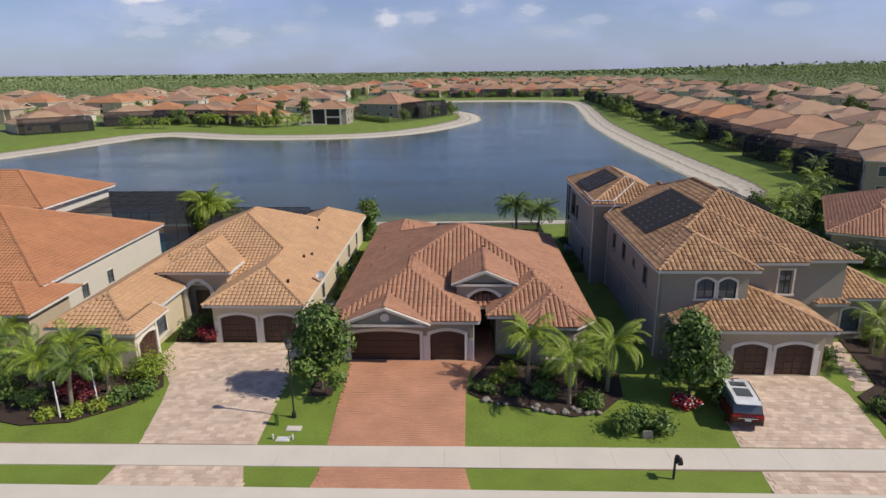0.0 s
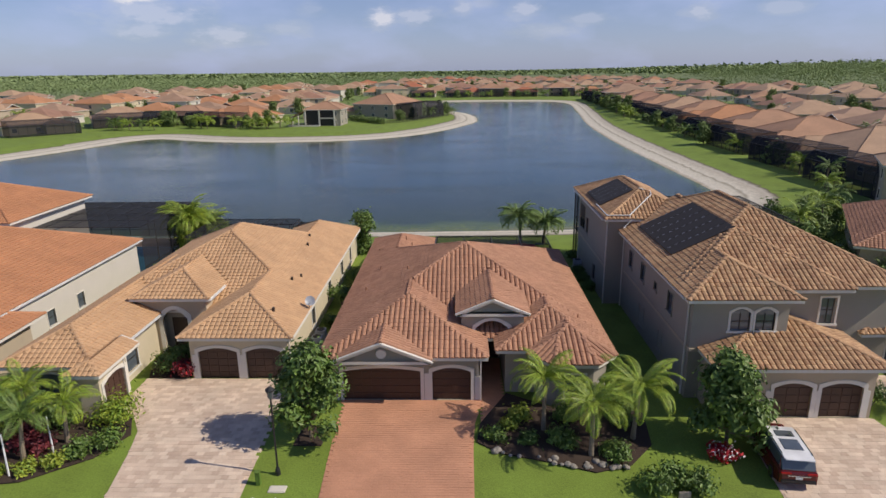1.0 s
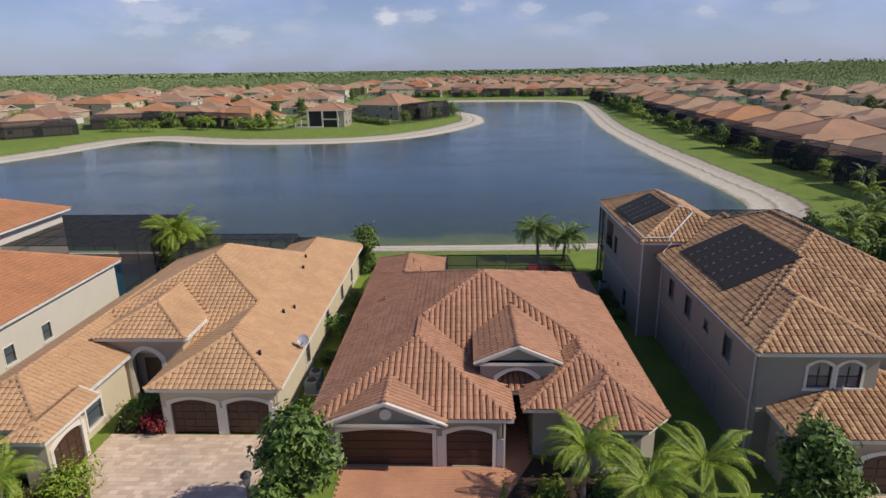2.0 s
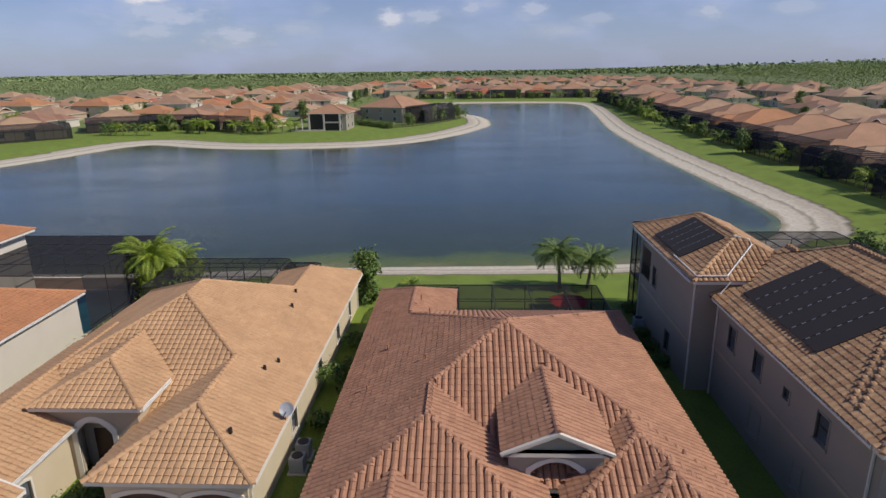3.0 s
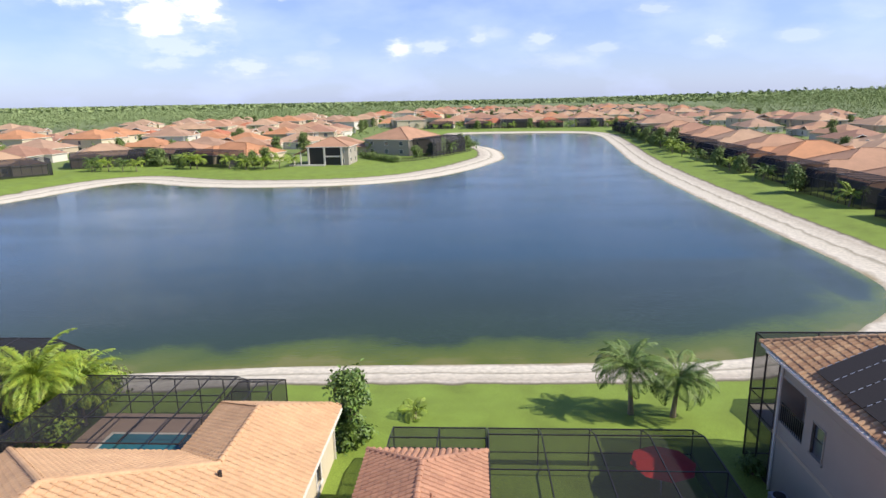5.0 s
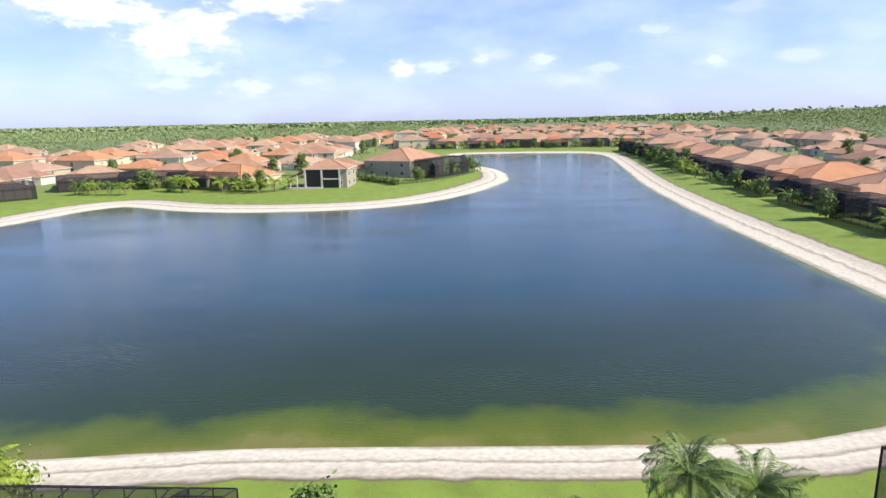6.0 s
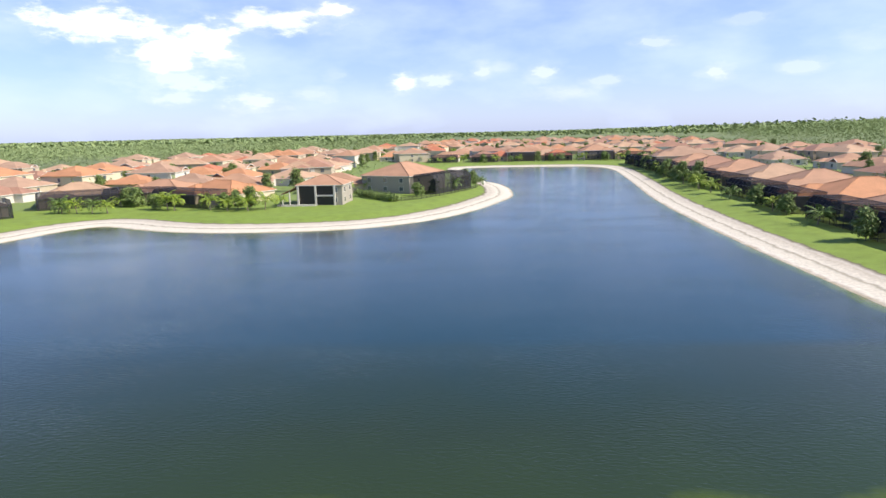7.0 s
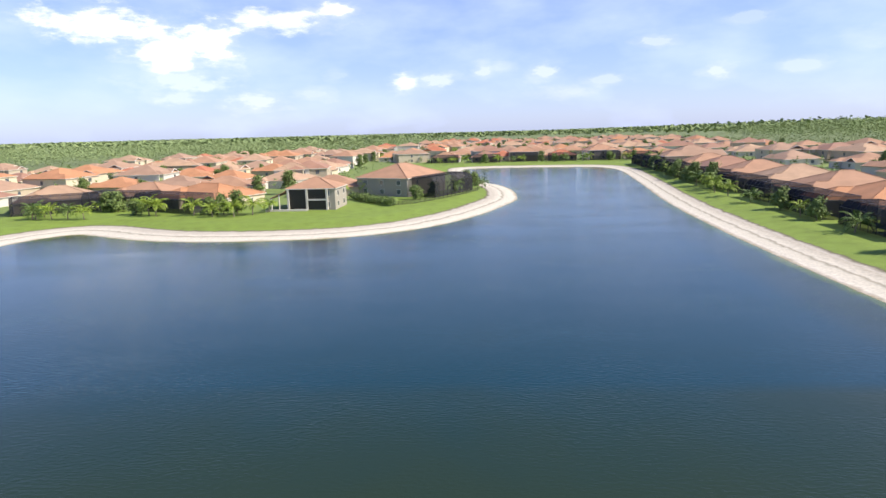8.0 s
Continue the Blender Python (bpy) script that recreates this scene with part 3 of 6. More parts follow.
def roof_deck(vols, overhang_drop=0.2):
    """Sloped decks with soffits; and the fascia boards; and gable walls."""
    dv, df, fv, ff, gables = [], [], [], [], []
    for v in vols:
        for (dx, dy, c, k), poly in zip(v.planes, v.faces()):
            b0 = len(dv)
            for x, y in poly:
                dv.append((x, y, v.z0 + v.pitch * k * (dx * x + dy * y + c)))
            df.append(tuple(range(b0, b0 + len(poly))))
        o = v.outline()
        b0 = len(fv)
        for x, y in o:
            fv += [(x, y, v.z0 - overhang_drop), (x, y, v.z0 - 0.004)]
        n = len(o)
        for i in range(n):
            j = (i + 1) % n
            ff.append((b0 + 2 * i, b0 + 2 * j, b0 + 2 * j + 1, b0 + 2 * i + 1))
        ff.append(tuple(b0 + 2 * i for i in range(n))[::-1])
        for dx, dy, c, k in v.sides:
            if k:
                continue
            # gable wall: the profile of the slopes above this side, set back under the rake
            line = [p for p in o if abs(dx * p[0] + dy * p[1] + c) < 1e-6]
            a, b = line[0], line[1]
            prof = []
            for s in range(21):
                x, y = a[0] + (b[0] - a[0]) * s / 20, a[1] + (b[1] - a[1]) * s / 20
                h = min(v.z0 + v.pitch * kk * (ex * x + ey * y + cc) for ex, ey, cc, kk in v.planes)
                prof.append((x, y, h))
            gv, gf = [], []
            b0 = 0
            gables.append((gv, gf))
            for x, y, h in prof:
                x, y = x + dx * 0.25, y + dy * 0.25
                gv += [(x, y, v.z0 - 0.3), (x, y, h - 0.03)]
            for s in range(20):
                gf.append((b0 + 2 * s, b0 + 2 * s + 2, b0 + 2 * s + 3, b0 + 2 * s + 1))
            # rake boards
            for s in range(20):
                (x, y, h), (x2, y2, h2) = prof[s], prof[s + 1]
                b0 = len(fv)
                for q in ((x, y, h - 0.24), (x2, y2, h2 - 0.24), (x2, y2, h2 + 0.03), (x, y, h + 0.03)):
                    fv.append(q)
                for q in ((x, y, h - 0.24), (x2, y2, h2 - 0.24), (x2, y2, h2 + 0.03), (x, y, h + 0.03)):
                    fv.append((q[0] + dx * 0.1, q[1] + dy * 0.1, q[2]))
                for fc in ((0, 1, 2, 3), (4, 7, 6, 5), (0, 4, 5, 1), (3, 2, 6, 7)):
                    ff.append(tuple(b0 + i for i in fc))
    return (dv, df), (fv, ff), gables


def build_roof(house, vols, tile, wall, fascia="trim", near=None, seed=1, pieces=300, shape=(0.085, 0.035)):
    """Roof parts under a house: decks, fascia, gable walls, tiles, ridge caps. near: plan stretch (x0, x1, y0, y1) whose tiles are pieces of their own."""
    rng = random.Random(seed)
    TILE_V, TILE_F = tile_template(*shape)
    for i, v in enumerate(vols):
        v.z0 += 0.004 * i
    deck, fas, gab = roof_deck(vols)
    roof = part("roof", mesh_from("roof", *deck), tile, house)
    part("fascia", mesh_from("fascia", *fas), fascia, house)
    for g in gab:
        part("gable_wall", mesh_from("gable_wall", *g), wall, house)
    places = lay_tiles(vols, rng)
    singles, rest = [], []
    for p in places:
        o = p[0]
        if near and len(singles) < pieces and near[0] < o.x < near[1] and near[2] < o.y < near[3]:
            singles.append(p)
        else:
            rest.append(p)
    n = len(TILE_V)
    V = np.empty((len(rest) * n, 3))
    F = []
    for i, (o, a, u, w) in enumerate(rest):
        B = np.array((a, u, w))
        jit = TILE_V * (1, 1, 1 + rng.uniform(-0.06, 0.06)) + (rng.uniform(-0.005, 0.005), rng.uniform(-0.006, 0.006), rng.uniform(-0.002, 0.003))
        V[i * n:(i + 1) * n] = jit @ B + np.array(o)
        F += [tuple(q + i * n for q in f) for f in TILE_F]
    tiles = part("tiles", mesh_from("tiles", V, F), tile, roof)
    tiles["kind"] = "stuff"
    cv, cf = ridge_caps(vols)
    caps = part("ridge_capping", mesh_from("ridge_capping", cv, cf), tile, roof)
    caps["kind"] = "stuff"
    if singles:
        me = mesh_from("roof_tile", TILE_V, TILE_F)
        me.materials.append(M[tile])
        for o, a, u, w in singles:
            ob = new("roof_tile", me)
            ob.parent = roof
            m = Matrix((a, u, w)).transposed().to_4x4()
            m.translation = o + w * rng.uniform(-0.002, 0.006)
            ob.matrix_local = m
    return roof


# ---- walls with openings ----


def wall_mesh(a, b, z0, z1, openings=(), thick=0.22):
    """A straight wall from a to b (plan), seen from its right-hand side; openings: (u0, u1, low, high, rise) with an arched head of that rise."""
    ax, ay = a
    ln = math.hypot(b[0] - ax, b[1] - ay)
    ux, uy = (b[0] - ax) / ln, (b[1] - ay) / ln
    ix, iy = -uy, ux      # into the house (left of a->b)
    verts, faces = [], []

    def face(pts):
        b0 = len(verts)
        for side in (0, 1):
            for u, z in pts:
                verts.append((ax + ux * u + ix * thick * side, ay + uy * u + iy * thick * side, z))
        n = len(pts)
        faces.append(tuple(range(b0, b0 + n)))
        faces.append(tuple(range(b0 + 2 * n - 1, b0 + n - 1, -1)))
        for i in range(n):
            j = (i + 1) % n
            faces.append((b0 + j, b0 + i, b0 + n + i, b0 + n + j))

    cur = 0.004
    for u0, u1, lo, hi, rise in sorted(openings):
        if u0 > cur + 0.01:
            face([(cur, z0), (u0, z0), (u0, z1), (cur, z1)])
        if lo > z0 + 0.01:
            face([(u0, z0), (u1, z0), (u1, lo), (u0, lo)])
        k = 10
        for s in range(k):
            pts = []
            for q in (s, s + 1):
                u = u0 + (u1 - u0) * q / k
                pts.append((u, hi + rise * (1 - (2 * q / k - 1) ** 2)))
            face([pts[0], pts[1], (pts[1][0], z1), (pts[0][0], z1)])
        cur = u1
    if cur < ln - 0.01:
        face([(cur, z0), (ln - 0.004, z0), (ln - 0.004, z1), (cur, z1)])
    # neighbouring stretches share their corners
    index, same, kept = {}, [], []
    for v in verts:
        key = tuple(round(c, 4) for c in v)
        if key not in index:
            index[key] = len(kept)
            kept.append(v)
        same.append(index[key])
    return mesh_from("wall", kept, [tuple(same[i] for i in f) for f in faces])


def on_wall(a, b, u, off=0.0):
    """Plan point at u along the wall, off metres outward."""
    ln = math.hypot(b[0] - a[0], b[1] - a[1])
    ux, uy = (b[0] - a[0]) / ln, (b[1] - a[1]) / ln
    return a[0] + ux * u + uy * off, a[1] + uy * u - ux * off


def panel(a, b, u0, u1, z0, z1, rise, off, thick, k=10):
    """A slab filling an opening of a wall, front face at off metres outward, with an arched head."""
    verts, faces = [], []
    top = [(u0 + (u1 - u0) * s / k, z1 + rise * (1 - (2 * s / k - 1) ** 2)) for s in range(k, -1, -1)]
    pts = [(u0, z0), (u1, z0)] + top
    for o in (off, off - thick):
        for u, z in pts:
            x, y = on_wall(a, b, u, o)
            verts.append((x, y, z))
    n = len(pts)
    faces = [tuple(range(n)), tuple(range(2 * n - 1, n - 1, -1))] + [((i + 1) % n, i, n + i, n + (i + 1) % n) for i in range(n)]
    return mesh_from("panel", verts, faces)


def surround(a, b, u0, u1, z0, z1, rise, w, off, thick, sill=True):
    """A raised band round an opening."""
    verts, faces = [], []
    k = 12
    inner = [(u0, z0)] + [(u0 + (u1 - u0) * s / k, z1 + rise * (1 - (2 * s / k - 1) ** 2)) for s in range(k + 1)] + [(u1, z0)]
    outer = [(u0 - w, z0)] + [(u0 - w + (u1 - u0 + 2 * w) * s / k, z1 + w + rise * (1 - (2 * s / k - 1) ** 2)) for s in range(k + 1)] + [(u1 + w, z0)]
    rows = []
    for o in (off, off - thick):
        for line in (inner, outer):
            rows.append(len(verts))
            for u, z in line:
                x, y = on_wall(a, b, u, o)
                verts.append((x, y, z))
    n = len(inner)
    fi, fo, bi, bo = rows
    for i in range(n - 1):
        faces += [(fi + i, fi + i + 1, fo + i + 1, fo + i), (fo + i, fo + i + 1, bo + i + 1, bo + i), (fi + i + 1, fi + i, bi + i, bi + i + 1)]
    faces += [(fi, fo, bo, bi), (fo + n - 1, fi + n - 1, bi + n - 1, bo + n - 1)]
    return mesh_from("surround", verts, faces)


def wall_box(a, b, u0, u1, z0, z1, off, thick):
    return panel(a, b, u0, u1, z0, z1, 0.0, off, thick, 1)


def add_window(house, a, b, u0, u1, z0, z1, rise=0.0, mullions=1, sill=True, trim="trim", band=0.12):
    win = part("window", surround(a, b, u0, u1, z0, z1, rise, band, 0.05, 0.1), trim, house)
    part("pane", panel(a, b, u0, u1, z0, z1, rise, -0.1, 0.02), "glass", win)
    fr = "bronze"
    for s in range(mullions + 1):
        u = u0 + (u1 - u0 - 0.05) * s / max(1, mullions)
        part("mullion", wall_box(a, b, u, u + 0.05, z0, z1, -0.07, 0.05), fr, win)
    part("mullion", wall_box(a, b, u0, u1, (z0 + z1) / 2, (z0 + z1) / 2 + 0.05, -0.072, 0.045), fr, win)
    if sill:
        part("sill", wall_box(a, b, u0 - band - 0.06, u1 + band + 0.06, z0 - 0.14, z0, 0.1, 0.12), trim, win)
    return win


def add_garage_door(house, a, b, u0, u1, z0, z1, rise=0.25, trim="trim"):
    door = part("garage_door", panel(a, b, u0, u1, z0, z1, rise, -0.12, 0.06), "wood_brown", house, "dark brown panelled garage door")
    part("arch_band", surround(a, b, u0, u1, z0, z1, rise, 0.22, 0.06, 0.1), trim, house)
    n = max(3, round((u1 - u0) / 0.65))
    for r in range(4):
        zz = z0 + 0.06 + (z1 - z0) * r / 4
        for c in range(n):
            uu = u0 + (u1 - u0) * (c + 0.1) / n
            part("door_panel", wall_box(a, b, uu, uu + (u1 - u0) * 0.8 / n, zz, zz + (z1 - z0) * 0.19, -0.09, 0.05), "wood_brown", door)
    return door


def add_walls(house, poly, z0, z1, mat, openings=None):
    """Walls round a counter-clockwise plan outline; openings: {edge: [(u0, u1, low, high, rise)]}"""
    for i in range(len(poly)):
        a, b = poly[i], poly[(i + 1) % len(poly)]
        part("wall", wall_mesh(a, b, z0, z1, (openings or {}).get(i, ())), mat, house)


def downpipe(house, x, y, z0, z1, mat="trim"):
    bm = bm_box(x - 0.05, x + 0.05, y - 0.04, y + 0.04, z0, z1)
    part("downpipe", bm, mat, house)


def cage(name, x0, x1, y0, y1, z0, z1, rise, label, nx=5, ny=4, group="pool cages", lip=1.6, screen="screen"):
    """A screened pool enclosure: bronze posts, rafters that rise to a flat top, and screen panels."""
    th = thing(name, (x0 + x1) / 2, (y0 + y1) / 2, z0, label, "pool cage", group)
    cx, cy = (x0 + x1) / 2, (y0 + y1) / 2
    X = [x0 + (x1 - x0) * i / nx - cx for i in range(nx + 1)]
    h, r = z1 - z0, rise

    # profile across y: wall, slope, flat, to the house
    prof = [(y1 - cy, 0), (y1 - cy, h), (y1 - lip - cy, h + r), (y0 - cy, h + r)]
    for x in X:
        part("rafter", bm_tube([(x, a, b) for a, b in prof], [0.045] * 4, 4), "bronze", th)
    for a, b in prof[1:]:
        part("beam", bm_tube([(X[0], a, b), (X[-1], a, b)], [0.045] * 2, 4), "bronze", th)
    for j in range(1, ny):
        y = (y0 + (y1 - lip - y0) * j / ny) - cy
        part("purlin", bm_tube([(X[0], y, h + r), (X[-1], y, h + r)], [0.04] * 2, 4), "bronze", th)
        for x in (X[0], X[-1]):
            part("post", bm_tube([(x, y, 0), (x, y, h + r)], [0.045] * 2, 4), "bronze", th)
    part("rail", bm_tube([(X[0], y1 - cy, 0.9), (X[-1], y1 - cy, 0.9)], [0.035] * 2, 4), "bronze", th)
    for x in (X[0], X[-1]):
        part("rail", bm_tube([(x, y0 - cy, 0.9), (x, y1 - cy, 0.9)], [0.035] * 2, 4), "bronze", th)
    for i in range(nx):
        for (a, b), (c, d) in zip(prof, prof[1:]):
            part("screen", mesh_from("screen", [(X[i], a, b), (X[i + 1], a, b), (X[i + 1], c, d), (X[i], c, d)], [(0, 1, 2, 3)]), screen, th)
    for x in (X[0], X[-1]):
        part("screen", mesh_from("screen", [(x, a, b) for a, b in prof] + [(x, y0 - cy, 0)], [(0, 1, 2, 3, 4)]), screen, th)
    return th

# ---- street ----


def build_street():
    ob = part("road", bm_poly([(-140, 17.6), (120, 17.6), (120, 26.2), (-140, 26.2)], -0.3, 0.012), "asphalt")
    tagged(ob, "dark grey asphalt residential road", "road", kind="structure")
    ob = part("kerb", bm_poly([(-140, 26.2), (120, 26.2), (120, 27.3), (-140, 27.3)], -0.2, 0.06), "concrete")
    tagged(ob, "pale concrete gutter and kerb along the road", "kerb", kind="structure")
    walk_ = thing("sidewalk", 0, 0, 0, "pale concrete sidewalk with tooled joints", "sidewalk", kind="structure")
    part("bed", bm_poly([(-120, 29.1), (100, 29.1), (100, 31.0), (-120, 31.0)], -0.15, 0.03), "joint", walk_)
    me = None
    for i in range(44):
        x = -66 + i * 3.05
        if me is None:
            bm = bm_box(-1.521, 1.521, -0.94, 0.94, -0.1, 0.05)
            s = part("slab", bm, "concrete", walk_)
            me = s.data
        else:
            s = part("slab", me, None, walk_)
        s.location = (x, 30.05 + x * 0.006, random.uniform(0, 0.006))
        s.rotation_euler = (0, 0, 0.006)


def pave(name, outline, holes, size, mat, label, z, seed, pieces=280, near=None, group="driveways"):
    """A driveway: bedding slab with pavers in running bond, each with its own edges."""
    th = thing(name, 0, 0, 0, label, "driveway", group)
    rng = random.Random(seed)
    xs, ys = [p[0] for p in outline], [p[1] for p in outline]

    def inside(x, y):
        c = False
        n = len(outline)
        for i in range(n):
            (ax, ay), (bx, by) = outline[i], outline[(i + 1) % n]
            if (ay > y) != (by > y) and x < (bx - ax) * (y - ay) / (by - ay) + ax:
                c = not c
        return c

    bm = bmesh.new()
    vs = [bm.verts.new((x, y, z(x, y) + 0.015)) for x, y in outline]
    f = bm.faces.new(vs)
    bmesh.ops.triangulate(bm, faces=[f])
    part("bedding", bm, mat, th)
    w, l = size
    V, F, made = [], [], 0
    me = None
    row = 0
    y = min(ys)
    while y < max(ys):
        x = min(xs) - (row % 2) * w / 2
        while x < max(xs):
            cx, cy = x + w / 2, y + l / 2
            if inside(cx - w * .4, cy) and inside(cx + w * .4, cy) and inside(cx, cy + l * 0.4):
                zz = z(cx, cy) + 0.02
                h = rng.uniform(0.024, 0.027)
                sl = (z(cx, cy + 0.2) - z(cx, cy - 0.2)) / 0.4
                a, b, g = w / 2 - 0.002, l / 2 - 0.002, 0.003
                q = [(-a, -b, -0.02), (a, -b, -0.02), (a, b, -0.02), (-a, b, -0.02), (-a + g, -b + g, h), (a - g, -b + g, h), (a - g, b - g, h), (-a + g, b - g, h)]
                fc = [(4, 5, 6, 7), (0, 1, 5, 4), (1, 2, 6, 5), (2, 3, 7, 6), (3, 0, 4, 7)]
                if made < pieces and near and near[0] < cx < near[1] and near[2] < cy < near[3]:
                    if me is None:
                        me = mesh_from("paver", q, fc)
                        me.materials.append(M[mat])
                    ob = new("paver", me)
                    ob.parent = th
                    ob.location = (cx, cy, zz)
                    ob.rotation_euler = (math.atan(sl), 0, 0)
                    made += 1
                else:
                    b0 = len(V)
                    V += [(cx + i, cy + j, zz + k + j * sl) for i, j, k in q]
                    F += [tuple(b0 + i for i in f2) for f2 in fc]
            x += w
        y += l
        row += 1
    ob = part("pavers", mesh_from("pavers", V, F), mat, th)
    ob["kind"] = "stuff"
    return th


def drive_z(x, y):
    return 0.0 if y < 31.2 else min(0.3, 0.3 * (y - 31.2) / 9.0)


build_street()

# ---- the rose-roofed house ----


def build_main_house():
    h = thing("house", 0, 50, 0.3, "single-storey taupe stucco house with rose-brown barrel-tile hip roof", "house", "houses by the lake")
    h.matrix_world = Matrix.Identity(4)
    P = 0.43
    vols = [hip(-8.8, 9.7, 43.4, 63.8, 3.55, P, k=(1, 1, 1, 0.835)),
            hip(-8.8, -2.6, 56, 68.4, 3.55, P, "s"),
            hip(-8.8, 1.75, 40.5, 56, 3.55, P, "n"),
            hip(-7.95, -1.75, 40.1, 45.5, 3.5, 0.40, "sn"),
            hip(2.3, 9.7, 41.5, 56, 3.55, P, "n"),
            Volume([(1, 0, -4.3, 1), (-1, 0, 9.75, 1), (0, 1, -39.6, 0.78), (0.707, 0.707, -0.707 * (4.3 + 41.0), 0.9), (-0.707, 0.707, 0.707 * (9.75 - 41.0), 0.9), (0, -1, 47.0, 0)], 3.5, P),
            hip(-0.2, 4.55, 43.5, 51.0, 5.25, P, "sn")]
    build_roof(h, vols, "tile_rose", "stucco_taupe", near=(-4.2, 5.5, 47.3, 52.8), shape=(0.12, 0.028))
    z0, z1 = -0.1, 3.5
    g0, g1 = (-8.25, 41.15), (1.2, 41.15)
    dbl, sgl = (0.8, 5.75), (6.5, 8.95)
    poly = [g0, g1, (1.2, 47.2), (2.95, 47.2), (2.95, 42.2), (4.9, 42.2), (4.9, 41.2), (6.0, 40.2), (8.2, 40.2), (9.2, 41.2), (9.2, 63.2), (-3.2, 63.2), (-3.2, 67.8), (-8.25, 67.8)]
    ops = {0: [(*dbl, 0.3, 2.35, 0.22), (*sgl, 0.3, 2.3, 0.3)], 2: [(0.15, 1.6, 0.3, 2.7, 0.3)], 7: [(0.5, 1.7, 1.0, 2.6, 0.0)], 10: [(0.4, 11.0, 0.3, 2.6, 0.0)], 13: []}
    add_walls(h, poly, z0, z1, "stucco_taupe", ops)
    add_garage_door(h, g0, g1, *dbl, 0.3, 2.35, 0.22)
    add_garage_door(h, g0, g1, *sgl, 0.3, 2.3, 0.3)
    for u in (0.15, 6.0, 9.2):
        part("pier", wall_box(g0, g1, u, u + 0.32, -0.1, 2.2 if u == 6.0 else 2.0, 0.05, 0.1), "trim", h)
    add_window(h, poly[7], poly[8], 0.5, 1.7, 1.0, 2.6)
    e0, e1 = poly[2], poly[3]
    part("entry_door", panel(e0, e1, 0.15, 1.6, 0.3, 2.7, 0.3, -0.1, 0.06), "wood_brown", h, "dark wooden arched entry door")
    part("sliding_door", wall_box(poly[10], poly[11], 0.4, 11.0, 0.3, 2.6, -0.1, 0.04), "glass", h)
    # entry gable, arch and moulding
    a, b = (0.1, 43.75), (4.25, 43.75)
    part("wall", wall_mesh(a, b, 3.3, 5.3, [(0.95, 3.15, 3.3, 4.15, 0.55)]), "stucco_taupe", h)
    part("wall", wall_mesh((4.25, 43.75), (4.25, 50), 3.5, 5.3), "stucco_taupe", h)
    part("wall", wall_mesh((0.1, 50), (0.1, 43.75), 3.5, 5.3), "stucco_taupe", h)
    part("arch_band", surround(a, b, 0.95, 3.15, 3.3, 4.15, 0.55, 0.2, 0.05, 0.1), "trim", h)
    for s in (-1, 1):
        q = [(2.175 + s * 2.45, 43.46, 5.22), (2.175, 43.46, 6.25)]
        part("gable_moulding", bm_tube(q, [0.09, 0.09], 4), "trim", h)
        q = [(-4.85 + s * 3.2, 40.05, 3.45), (-4.85, 40.05, 4.72)]
        part("gable_moulding", bm_tube(q, [0.08, 0.08], 4), "trim", h)
    bm = bmesh.new()
    bmesh.ops.create_cone(bm, cap_ends=True, segments=28, radius1=0.33, radius2=0.3, depth=0.1, matrix=Matrix.Translation((-4.85, 40.3, 3.95)) @ Matrix.Rotation(radians(90), 4, "X"))
    part("round_vent", bm, "trim", h, "round white gable vent")
    for x, y in ((-7.2, 50.5), (-6.6, 55.0), (-4.0, 51.5), (-4.2, 58.6), (-5.0, 62.0), (8.0, 44.8)):
        zz = 3.55 + P * (min(x + 8.8, 9.7 - x)) + 0.05
        part("vent_pipe", bm_tube([(x, y, zz), (x, y, zz + 0.38)], [0.06, 0.06], 8), "tile_rose", h)
    part("gutter", bm_box(1.66, 1.78, 40.6, 46.5, 3.4, 3.52), "trim", h)
    downpipe(h, 1.32, 41.05, 0, 3.4)
    return h


# ---- the tan-roofed house ----


